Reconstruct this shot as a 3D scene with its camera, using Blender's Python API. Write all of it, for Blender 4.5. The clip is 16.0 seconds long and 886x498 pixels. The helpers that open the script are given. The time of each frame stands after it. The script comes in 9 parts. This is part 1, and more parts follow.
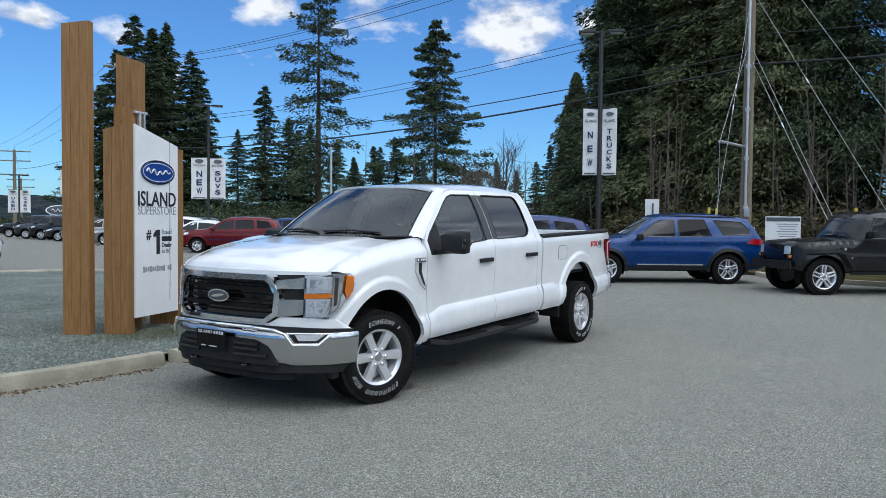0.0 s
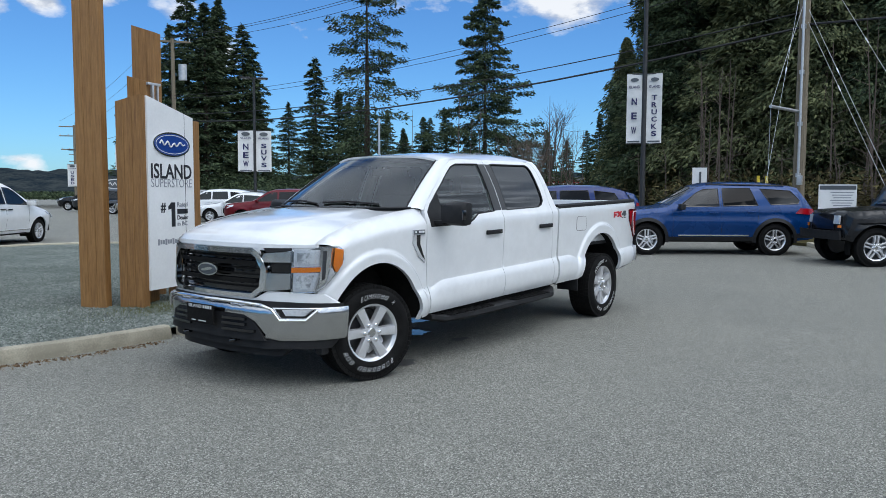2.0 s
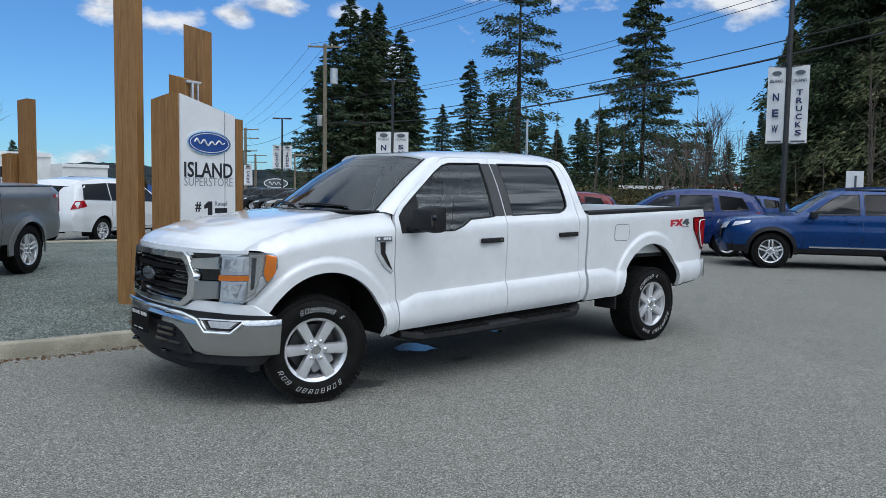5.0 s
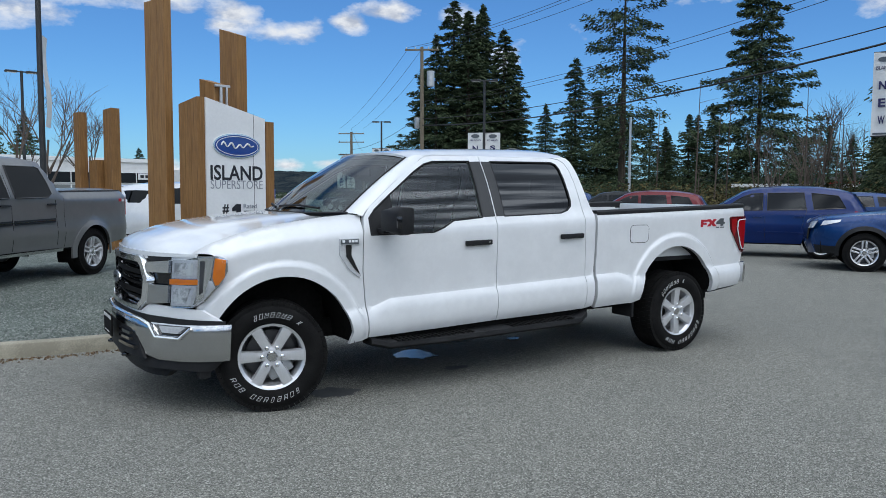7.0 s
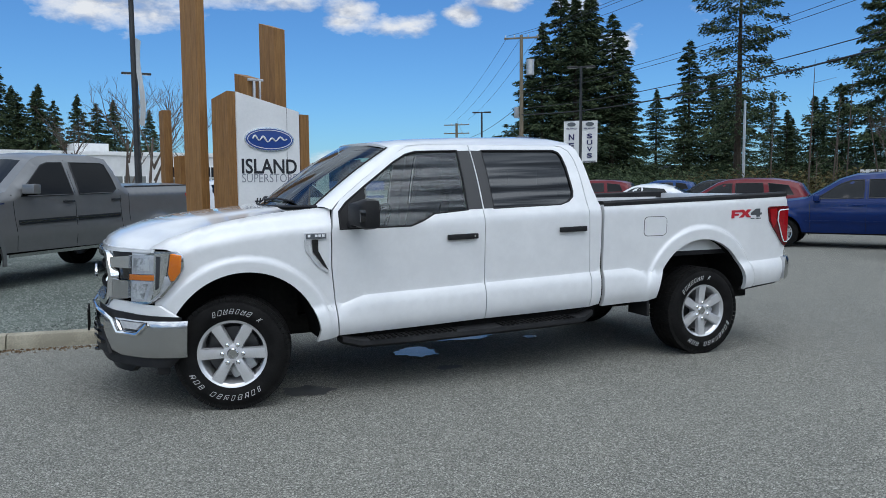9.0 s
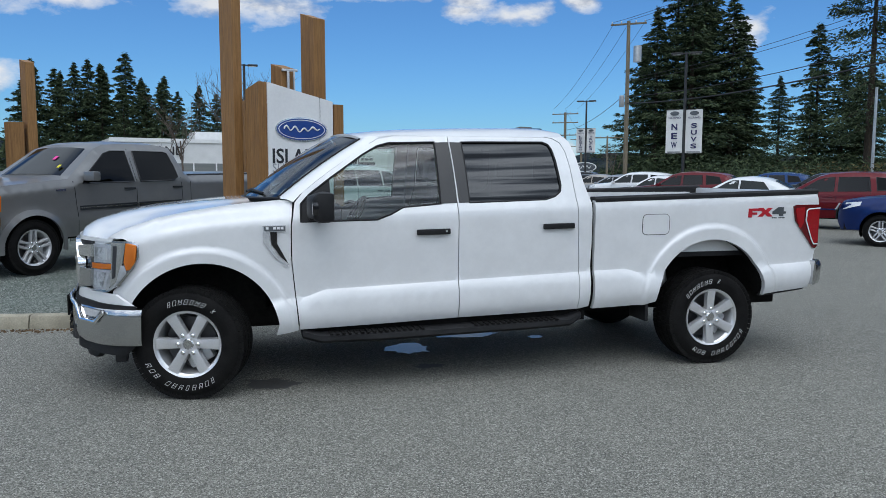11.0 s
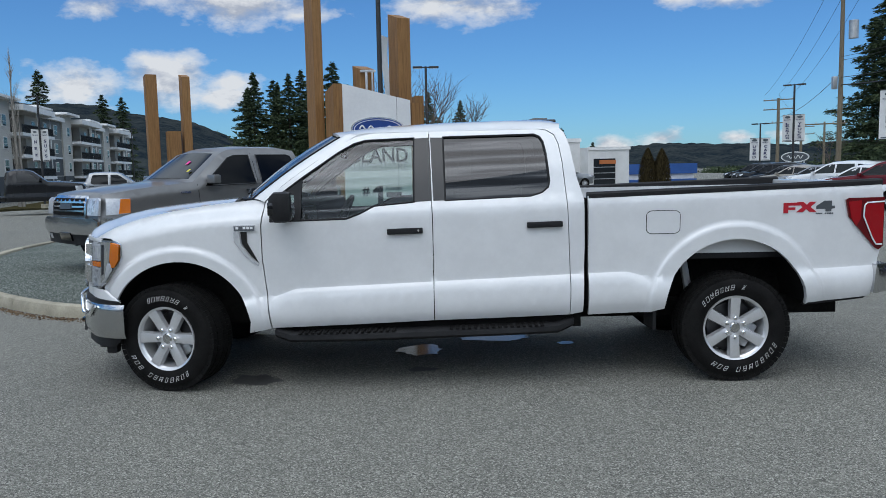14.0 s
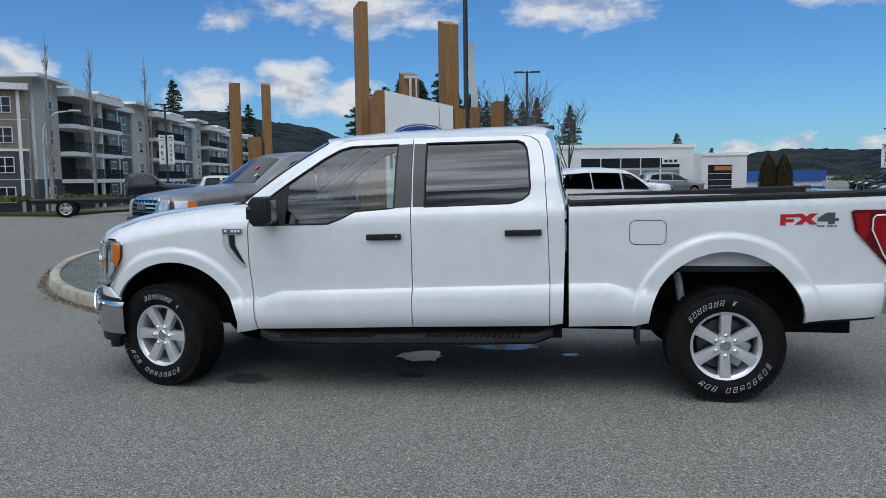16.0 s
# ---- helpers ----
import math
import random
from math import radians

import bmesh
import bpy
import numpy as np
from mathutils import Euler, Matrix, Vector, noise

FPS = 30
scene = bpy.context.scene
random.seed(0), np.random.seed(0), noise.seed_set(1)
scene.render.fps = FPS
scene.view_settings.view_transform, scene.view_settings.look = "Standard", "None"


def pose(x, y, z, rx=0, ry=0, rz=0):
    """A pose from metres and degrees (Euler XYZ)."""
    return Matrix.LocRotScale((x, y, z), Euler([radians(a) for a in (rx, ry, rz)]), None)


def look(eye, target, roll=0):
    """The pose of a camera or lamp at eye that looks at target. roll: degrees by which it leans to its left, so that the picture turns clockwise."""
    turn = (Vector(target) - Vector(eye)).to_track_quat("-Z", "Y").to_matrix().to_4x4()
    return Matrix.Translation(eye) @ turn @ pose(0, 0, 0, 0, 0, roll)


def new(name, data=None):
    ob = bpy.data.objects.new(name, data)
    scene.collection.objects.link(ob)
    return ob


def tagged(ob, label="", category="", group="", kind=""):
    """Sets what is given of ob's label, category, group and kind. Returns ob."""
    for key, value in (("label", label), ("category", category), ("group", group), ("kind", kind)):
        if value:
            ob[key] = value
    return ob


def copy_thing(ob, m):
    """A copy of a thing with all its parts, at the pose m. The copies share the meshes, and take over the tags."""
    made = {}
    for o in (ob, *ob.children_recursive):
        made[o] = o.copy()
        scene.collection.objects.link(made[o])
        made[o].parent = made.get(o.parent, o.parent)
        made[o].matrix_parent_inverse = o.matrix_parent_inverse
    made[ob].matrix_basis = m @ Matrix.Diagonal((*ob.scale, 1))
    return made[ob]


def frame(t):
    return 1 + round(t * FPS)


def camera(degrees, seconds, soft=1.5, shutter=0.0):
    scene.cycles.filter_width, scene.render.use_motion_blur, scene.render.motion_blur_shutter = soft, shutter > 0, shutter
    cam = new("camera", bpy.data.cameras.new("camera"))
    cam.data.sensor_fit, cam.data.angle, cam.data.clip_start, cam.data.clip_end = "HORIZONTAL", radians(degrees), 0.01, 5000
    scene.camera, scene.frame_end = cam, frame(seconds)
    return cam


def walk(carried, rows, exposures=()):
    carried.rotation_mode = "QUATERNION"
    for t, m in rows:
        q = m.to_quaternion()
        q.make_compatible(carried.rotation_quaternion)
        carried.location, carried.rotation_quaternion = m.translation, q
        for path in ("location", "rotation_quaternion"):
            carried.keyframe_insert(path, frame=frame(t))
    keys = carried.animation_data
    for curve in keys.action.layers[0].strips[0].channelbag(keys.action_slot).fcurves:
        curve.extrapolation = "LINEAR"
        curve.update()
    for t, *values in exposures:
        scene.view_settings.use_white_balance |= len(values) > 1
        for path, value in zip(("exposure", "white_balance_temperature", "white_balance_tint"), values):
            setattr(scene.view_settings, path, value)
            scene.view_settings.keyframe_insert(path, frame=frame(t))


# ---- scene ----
cam = camera(60.0, 16.0, 0.25)
# stops of exposure on the way
EXPOSURE = [(0, 0.66), (4, 0.52), (9, 0.41), (16, 0.24)]
PATH = [
    (0, (-4.918, -3.865, 1.519), (-3.259, -2.75, 1.445), 0.6),
    (0.5, (-4.905, -3.862, 1.515), (-3.255, -2.736, 1.422), 0.4),
    (1, (-4.825, -3.862, 1.511), (-3.191, -2.714, 1.395), 0.3),
    (1.5, (-4.645, -3.984, 1.525), (-3.039, -2.799, 1.388), 0.2),
    (2, (-4.428, -4.085, 1.516), (-2.854, -2.861, 1.366), 0.2),
    (2.5, (-4.178, -4.161, 1.524), (-2.642, -2.89, 1.368), 0.3),
    (3, (-3.921, -4.307, 1.524), (-2.428, -2.985, 1.368), 0.5),
    (3.5, (-3.664, -4.431, 1.531), (-2.218, -3.058, 1.377), 0.9),
    (4, (-3.375, -4.49, 1.528), (-1.979, -3.065, 1.378), 1.0),
    (6.5, (-2.035, -4.916, 1.547), (-0.924, -3.26, 1.395), 0.5),
    (7, (-1.778, -4.979, 1.533), (-0.725, -3.286, 1.384), 0.3),
    (7.5, (-1.521, -5.034, 1.541), (-0.527, -3.305, 1.391), 0.1),
    (8, (-1.253, -5.124, 1.548), (-0.322, -3.361, 1.391), -0.1),
    (8.5, (-0.998, -5.176, 1.537), (-0.136, -3.379, 1.374), -0.4),
    (9, (-0.747, -5.178, 1.537), (0.046, -3.349, 1.364), -0.4),
    (11.5, (0.584, -5.329, 1.563), (1.018, -3.388, 1.357), 0.3),
    (12, (0.848, -5.322, 1.545), (1.192, -3.363, 1.332), 0.4),
    (12.5, (1.117, -5.326, 1.548), (1.365, -3.353, 1.332), 0.3),
    (13, (1.433, -5.339, 1.553), (1.585, -3.356, 1.34), -0.2),
    (13.5, (1.71, -5.34, 1.545), (1.776, -3.352, 1.336), -0.8),
    (14, (1.987, -5.299, 1.547), (1.971, -3.31, 1.343), -1.2),
    (14.5, (2.256, -5.31, 1.546), (2.164, -3.323, 1.345), -1.3),
    (15, (2.513, -5.318, 1.556), (2.344, -3.335, 1.359), -1.2),
    (15.5, (2.744, -5.242, 1.542), (2.5, -3.266, 1.352), -1.0),
    (16, (2.931, -5.198, 1.541), (2.62, -3.231, 1.355), -0.8),
]
walk(cam, [(t, look(eye, target, roll)) for t, eye, target, roll in PATH], EXPOSURE)

# ---- world and light ----
SUN_ELEV, SUN_AZ = 63.0, 252.0   # degrees; azimuth from +x towards +y


def node(nt, kind):
    return nt.nodes.new(kind)


def math_node(nt, op, a, b=None, clamp=False):
    n = nt.nodes.new("ShaderNodeMath")
    n.operation, n.use_clamp = op, clamp
    for i, v in enumerate((a, b)):
        if v is None:
            continue
        if isinstance(v, (int, float)):
            n.inputs[i].default_value = v
        else:
            nt.links.new(v, n.inputs[i])
    return n.outputs[0]


def ramp(nt, fac, stops):
    n = nt.nodes.new("ShaderNodeValToRGB")
    els = n.color_ramp.elements
    while len(els) < len(stops):
        els.new(0.5)
    for e, (p, c) in zip(els, stops):
        e.position = p
        e.color = (*c, 1) if isinstance(c, tuple) else (c, c, c, 1)
    nt.links.new(fac, n.inputs[0])
    return n.outputs[0]


def mix_rgb(nt, fac, a, b, blend="MIX"):
    n = nt.nodes.new("ShaderNodeMix")
    n.data_type, n.blend_type = "RGBA", blend
    for sock, v in ((n.inputs[0], fac), (n.inputs[6], a), (n.inputs[7], b)):
        if isinstance(v, (int, float)):
            sock.default_value = v
        elif isinstance(v, tuple):
            sock.default_value = (*v, 1)
        else:
            nt.links.new(v, sock)
    return n.outputs[2]


CLOUDS = [
    (62.2, 12.8, 3.0, 0.8, 0.25), (56.9, 12.1, 2.5, 2.3, 0.35), (47.2, 14.9, 3.2, 1.2, 0.00), (47.3, 11.5, 2.5, 1.2, 0.30), (38.8, 14.4, 3.8, 2.1, 0.35), (29.9, 13.9, 4.4, 2.3, 0.00),
    (23.3, 14.5, 1.7, 1.3, 0.30), (69.8, 11.1, 2.3, 1.0, 0.20), (65.3, 12.0, 1.7, 0.7, 0.20), (69.7, 1.9, 1.6, 0.6, 0.00), (66.0, 1.8, 1.3, 0.9, 0.10), (73.1, 12.2, 2.1, 1.3, 0.15),
    (68.8, 11.3, 2.3, 1.3, 0.00), (64.8, 12.0, 1.5, 0.9, 0.05), (61.7, 12.9, 1.9, 0.8, 0.20), (53.4, 9.8, 2.5, 2.3, 0.45), (47.9, 10.9, 1.6, 0.9, 0.25), (69.3, 1.9, 1.3, 0.5, 0.00),
    (66.7, 2.0, 1.5, 0.5, 0.00), (89.1, 11.9, 5.5, 1.5, 0.05), (80.1, 12.7, 4.6, 0.9, 0.15), (61.7, 12.6, 1.7, 0.6, 0.20), (109.3, 6.9, 4.0, 2.5, 0.00), (105.6, 6.5, 2.5, 1.4, 0.10),
    (100.2, 11.1, 3.6, 0.8, 0.10), (89.0, 11.5, 4.6, 1.0, 0.00), (73.7, 11.5, 1.9, 0.6, 0.10), (68.6, 11.1, 2.1, 0.8, 0.10), (69.7, 1.8, 1.4, 0.6, 0.00), (127.7, 7.7, 2.5, 1.9, 0.00),
    (113.9, 11.1, 2.9, 1.4, 0.00), (115.0, 6.1, 3.6, 2.2, 0.00), (109.3, 6.9, 2.9, 2.0, 0.00), (106.2, 5.7, 2.1, 1.4, 0.00), (104.2, 11.8, 8.0, 1.8, 0.00), (88.7, 11.5, 5.3, 1.4, 0.05),
    (74.7, 1.9, 1.9, 0.8, 0.00), (78.2, 1.5, 1.9, 0.8, 0.00), (69.8, 1.8, 1.5, 0.6, 0.00),
]


def build_world():
    w = bpy.data.worlds.new("sky")
    scene.world = w
    w.use_nodes = True
    nt = w.node_tree
    nt.nodes.clear()
    sky = node(nt, "ShaderNodeTexSky")
    sky.sky_type, sky.sun_disc = "NISHITA", False
    sky.sun_elevation, sky.sun_rotation = radians(SUN_ELEV), radians(90 - SUN_AZ)
    sky.air_density, sky.dust_density, sky.ozone_density, sky.altitude = 1.0, 0.35, 2.0, 50
    co = node(nt, "ShaderNodeTexCoord")
    sep = node(nt, "ShaderNodeSeparateXYZ")
    nt.links.new(co.outputs["Generated"], sep.inputs[0])
    zz = math_node(nt, "MAXIMUM", sep.outputs[2], 0.0)
    den = math_node(nt, "ADD", zz, 0.30)
    px = math_node(nt, "DIVIDE", sep.outputs[0], den)
    py = math_node(nt, "DIVIDE", sep.outputs[1], den)
    comb = node(nt, "ShaderNodeCombineXYZ")
    nt.links.new(math_node(nt, "ADD", math_node(nt, "MULTIPLY", px, 0.95), 3.4), comb.inputs[0])
    nt.links.new(math_node(nt, "MULTIPLY", py, 1.35), comb.inputs[1])
    big = node(nt, "ShaderNodeTexNoise")
    big.inputs["Scale"].default_value = 2.4
    big.inputs["Detail"].default_value = 6
    big.inputs["Roughness"].default_value = 0.52
    big.inputs["Distortion"].default_value = 0.15
    nt.links.new(comb.outputs[0], big.inputs["Vector"])
    # the cloud deck closes towards the zenith
    thick = math_node(nt, "MULTIPLY", ramp(nt, sep.outputs[2], [(0.25, 0.0), (0.33, 0.85), (0.9, 1.0)]), 0.24)
    dens = math_node(nt, "ADD", big.outputs[0], thick)
    # and is more broken on the far side of the sky than over the camera's back
    back = math_node(nt, "MAXIMUM", math_node(nt, "MULTIPLY", sep.outputs[1], -1.0), -0.32)
    dens = math_node(nt, "ADD", dens, math_node(nt, "MULTIPLY", back, 0.16))
    cover = ramp(nt, dens, [(0.53, 0.0), (0.62, 0.80), (0.70, 1.0)])
    hz = ramp(nt, sep.outputs[2], [(0.27, 0.0), (0.36, 1.0)])
    behind = ramp(nt, math_node(nt, "MULTIPLY", sep.outputs[1], -1.0), [(0.05, 0.0), (0.30, 1.0)])
    hz = math_node(nt, "MAXIMUM", hz, behind)
    cover = math_node(nt, "MULTIPLY", cover, hz)
    fold = node(nt, "ShaderNodeTexNoise")
    fold.inputs["Scale"].default_value = 5.6
    fold.inputs["Detail"].default_value = 3.5
    fold.inputs["Roughness"].default_value = 0.55
    bands = node(nt, "ShaderNodeMapping")
    bands.inputs["Scale"].default_value = (0.65, 1.8, 1.0)
    nt.links.new(comb.outputs[0], bands.inputs[0])
    nt.links.new(bands.outputs[0], fold.inputs["Vector"])
    shade = ramp(nt, fold.outputs[0], [(0.39, (1.9, 2.3, 2.9)), (0.48, (4.6, 5.5, 6.7)), (0.59, (13.4, 14.9, 16.6))])

    streaky = ramp(nt, math_node(nt, "MULTIPLY", sep.outputs[1], -1.0), [(0.30, 0.0), (0.50, 1.0)])
    calm = ramp(nt, big.outputs[0], [(0.35, (4.6, 5.5, 6.7)), (0.65, (6.8, 7.8, 9.0))])
    shade = mix_rgb(nt, streaky, calm, shade)
    # clouds shine brighter round the hidden sun
    dot = node(nt, "ShaderNodeVectorMath")
    dot.operation = "DOT_PRODUCT"
    nt.links.new(co.outputs["Generated"], dot.inputs[0])
    ce = math.cos(radians(SUN_ELEV))
    dot.inputs[1].default_value = (ce * math.cos(radians(SUN_AZ)), ce * math.sin(radians(SUN_AZ)), math.sin(radians(SUN_ELEV)))
    glow = math_node(nt, "MULTIPLY", math_node(nt, "POWER", math_node(nt, "MAXIMUM", dot.outputs["Value"], 0.0), 1.2), 0.75)
    shade = mix_rgb(nt, glow, shade, mix_rgb(nt, 1.0, shade, (2.75, 2.72, 2.70), "MULTIPLY"))

    # cumulus and wisps over the horizon: azimuth, height, half width, half height in degrees, thinness
    near = None
    for az, el, hw, hh, thin_ in CLOUDS:
        mp = node(nt, "ShaderNodeMapping")
        mp.vector_type = "TEXTURE"
        a_, e_ = radians(az), radians(el)
        mp.inputs["Location"].default_value = (math.cos(e_) * math.cos(a_), math.cos(e_) * math.sin(a_), math.sin(e_))
        mp.inputs["Rotation"].default_value = (0.0, -e_, a_)
        mp.inputs["Scale"].default_value = (0.3, radians(hw), radians(hh))
        nt.links.new(co.outputs["Generated"], mp.inputs[0])
        ln = node(nt, "ShaderNodeVectorMath")
        ln.operation = "LENGTH"
        nt.links.new(mp.outputs[0], ln.inputs[0])
        d_ = ln.outputs["Value"]
        if thin_:
            d_ = math_node(nt, "ADD", d_, thin_)
        near = d_ if near is None else math_node(nt, "MINIMUM", near, d_)

    def heap(lift):
        mp = node(nt, "ShaderNodeMapping")
        mp.inputs["Location"].default_value = (0.31, 0.12, lift)
        mp.inputs["Scale"].default_value = (1, 1, 1.9)
        nt.links.new(co.outputs["Generated"], mp.inputs[0])
        low = node(nt, "ShaderNodeTexNoise")
        low.inputs["Scale"].default_value = 13.0
        low.inputs["Detail"].default_value = 7
        low.inputs["Roughness"].default_value = 0.58
        nt.links.new(mp.outputs[0], low.inputs["Vector"])
        return low.outputs[0]
    h0, h1 = heap(0.0), heap(0.030)
    dl = math_node(nt, "ADD", math_node(nt, "SUBTRACT", 1.0, near), math_node(nt, "MULTIPLY", math_node(nt, "SUBTRACT", h0, 0.5), 3.0))
    lowc = ramp(nt, dl, [(0.02, 0.0), (0.30, 0.42), (0.75, 0.95)])
    lit = math_node(nt, "ADD", math_node(nt, "MULTIPLY", math_node(nt, "SUBTRACT", h0, h1), 3.2), 0.62, True)
    heap_col = ramp(nt, lit, [(0.25, (4.9, 5.4, 6.4)), (0.75, (8.6, 8.9, 9.3))])
    air = mix_rgb(nt, 1.0, sky.outputs[0], (0.49, 0.905, 1.36), "MULTIPLY")
    col = mix_rgb(nt, lowc, mix_rgb(nt, cover, air, shade), heap_col)
    bg = node(nt, "ShaderNodeBackground")
    bg.inputs[1].default_value = 0.070
    nt.links.new(col, bg.inputs[0])
    out = node(nt, "ShaderNodeOutputWorld")
    nt.links.new(bg.outputs[0], out.inputs[0])


build_world()
sun = new("sun", bpy.data.lights.new("sun", "SUN"))
sun.data.energy, sun.data.angle, sun.data.color = 0.60, radians(44), (1.0, 0.985, 0.985)
sun.matrix_world = look((0, 0, 0), (-math.cos(radians(SUN_AZ)) * math.cos(radians(SUN_ELEV)),
                                    -math.sin(radians(SUN_AZ)) * math.cos(radians(SUN_ELEV)), -math.sin(radians(SUN_ELEV))))
sun.location = (0, 0, 60)

# ---- materials ----
def principled(name, base=(0.5, 0.5, 0.5), rough=0.5, metal=0.0, coat=0.0, spec=0.5):
    m = bpy.data.materials.new(name)
    m.use_nodes = True
    b = m.node_tree.nodes["Principled BSDF"]
    b.inputs["Base Color"].default_value = (*base, 1)
    b.inputs["Roughness"].default_value = rough
    b.inputs["Metallic"].default_value = metal
    b.inputs["Coat Weight"].default_value = coat
    b.inputs["Coat Roughness"].default_value = 0.03
    b.inputs["Specular IOR Level"].default_value = spec
    return m, m.node_tree, b


def noise_tex(nt, scale, detail=4, rough=0.55, vec=None, stretch=None):
    co = node(nt, "ShaderNodeTexCoord")
    src = co.outputs["Object"]
    if stretch:
        mp = node(nt, "ShaderNodeMapping")
        mp.inputs["Scale"].default_value = stretch
        nt.links.new(src, mp.inputs[0])
        src = mp.outputs[0]
    n = node(nt, "ShaderNodeTexNoise")
    n.inputs["Scale"].default_value, n.inputs["Detail"].default_value, n.inputs["Roughness"].default_value = scale, detail, rough
    nt.links.new(src, n.inputs["Vector"])
    return n.outputs[0]


def bump(nt, b, height, strength, dist=0.01):
    n = node(nt, "ShaderNodeBump")
    n.inputs["Strength"].default_value, n.inputs["Distance"].default_value = strength, dist
    nt.links.new(height, n.inputs["Height"])
    nt.links.new(n.outputs[0], b.inputs["Normal"])


def varied(name, a, b_, scale=8.0, rough=0.6, metal=0.0, fine=60.0, bump_s=0.1, stretch=None, coat=0.0, lo=0.35, hi=0.65, rand=0.0):
    """A surface whose colour goes from a to b_ with two scales of noise, and fine relief."""
    m, nt, b = principled(name, a, rough, metal, coat)
    f1 = noise_tex(nt, scale, 5, 0.6, stretch=stretch)
    f2 = noise_tex(nt, fine, 3, 0.6, stretch=stretch)
    f = math_node(nt, "ADD", math_node(nt, "MULTIPLY", f1, 0.6), math_node(nt, "MULTIPLY", f2, 0.4))
    if rand:
        oi = node(nt, "ShaderNodeObjectInfo")
        f = math_node(nt, "ADD", f, math_node(nt, "MULTIPLY", math_node(nt, "SUBTRACT", oi.outputs["Random"], 0.5), rand))
    col = ramp(nt, f, [(lo, a), (hi, b_)])
    nt.links.new(col, b.inputs["Base Color"])
    if bump_s:
        bump(nt, b, f2, bump_s)
    return m


def make_asphalt():
    m, nt, b = principled("asphalt", (0.12, 0.12, 0.12), 0.88, spec=0.3)
    co = node(nt, "ShaderNodeTexCoord")
    v = node(nt, "ShaderNodeTexVoronoi")
    v.inputs["Scale"].default_value = 150
    nt.links.new(co.outputs["Object"], v.inputs["Vector"])
    sp = node(nt, "ShaderNodeSeparateColor")
    nt.links.new(v.outputs["Color"], sp.inputs[0])
    chips = ramp(nt, sp.outputs[0], [(0.0, (0.066, 0.065, 0.055)), (0.50, (0.165, 0.162, 0.141)), (0.86, (0.262, 0.257, 0.224)), (0.965, (0.40, 0.39, 0.345))])
    big = noise_tex(nt, 0.35, 5, 0.6)
    mid = noise_tex(nt, 2.2, 5, 0.65)
    patch = ramp(nt, math_node(nt, "ADD", math_node(nt, "MULTIPLY", big, 0.6), math_node(nt, "MULTIPLY", mid, 0.4)),
                 [(0.36, (0.91, 0.915, 0.92)), (0.50, (1.0, 1.0, 1.0)), (0.64, (1.08, 1.078, 1.07))])
    col = mix_rgb(nt, 1.0, chips, patch, "MULTIPLY")
    nt.links.new(col, b.inputs["Base Color"])
    fine = noise_tex(nt, 160, 2, 0.5)
    h = math_node(nt, "ADD", v.outputs["Distance"], fine)
    bump(nt, b, h, 0.50, 0.006)
    return m


def make_gravel():
    m, nt, b = principled("crushed_gravel", (0.25, 0.26, 0.25), 0.9, spec=0.3)
    co = node(nt, "ShaderNodeTexCoord")
    v = node(nt, "ShaderNodeTexVoronoi")
    v.inputs["Scale"].default_value = 62
    nt.links.new(co.outputs["Object"], v.inputs["Vector"])
    sp = node(nt, "ShaderNodeSeparateColor")
    nt.links.new(v.outputs["Color"], sp.inputs[0])
    chips = ramp(nt, sp.outputs[0], [(0.0, (0.070, 0.082, 0.072)), (0.5, (0.132, 0.152, 0.134)), (0.85, (0.195, 0.215, 0.195)), (0.97, (0.32, 0.335, 0.31))])
    big = noise_tex(nt, 0.8, 5, 0.6)
    patch = ramp(nt, big, [(0.35, (0.75, 0.78, 0.76)), (0.65, (1.2, 1.2, 1.18))])
    nt.links.new(mix_rgb(nt, 1.0, chips, patch, "MULTIPLY"), b.inputs["Base Color"])
    bump(nt, b, v.outputs["Distance"], 0.9, 0.02)
    return m


def make_glass(name, tint, gloss_rough=0.0, ior=1.5):
    """A thin tinted pane: clear behind, mirror-like gloss by Fresnel."""
    m = bpy.data.materials.new(name)
    m.use_nodes = True
    nt = m.node_tree
    nt.nodes.clear()
    tr = node(nt, "ShaderNodeBsdfTransparent")
    tr.inputs[0].default_value = (*tint, 1)
    gl = node(nt, "ShaderNodeBsdfGlossy")
    gl.inputs[0].default_value = (0.95, 0.97, 1.0, 1)
    gl.inputs["Roughness"].default_value = gloss_rough
    fr = node(nt, "ShaderNodeFresnel")
    fr.inputs[0].default_value = ior
    mx = node(nt, "ShaderNodeMixShader")
    nt.links.new(fr.outputs[0], mx.inputs[0])
    nt.links.new(tr.outputs[0], mx.inputs[1])
    nt.links.new(gl.outputs[0], mx.inputs[2])
    out = node(nt, "ShaderNodeOutputMaterial")
    nt.links.new(mx.outputs[0], out.inputs[0])
    return m


def paint(name, base, metal=0.0, rough=0.35):
    m, nt, b = principled(name, base, rough, metal, coat=1.0 if min(base) > 0.5 else 0.5, spec=0.5 if min(base) > 0.5 else 0.12)
    f = noise_tex(nt, 1.7, 5, 0.6)
    r = math_node(nt, "ADD", math_node(nt, "MULTIPLY", f, 0.14), rough - 0.07)
    nt.links.new(r, b.inputs["Roughness"])
    dust = ramp(nt, noise_tex(nt, 5.0, 6, 0.7), [(0.40, tuple(c * 0.94 for c in base)), (0.62, base)])
    nt.links.new(dust, b.inputs["Base Color"])
    return m


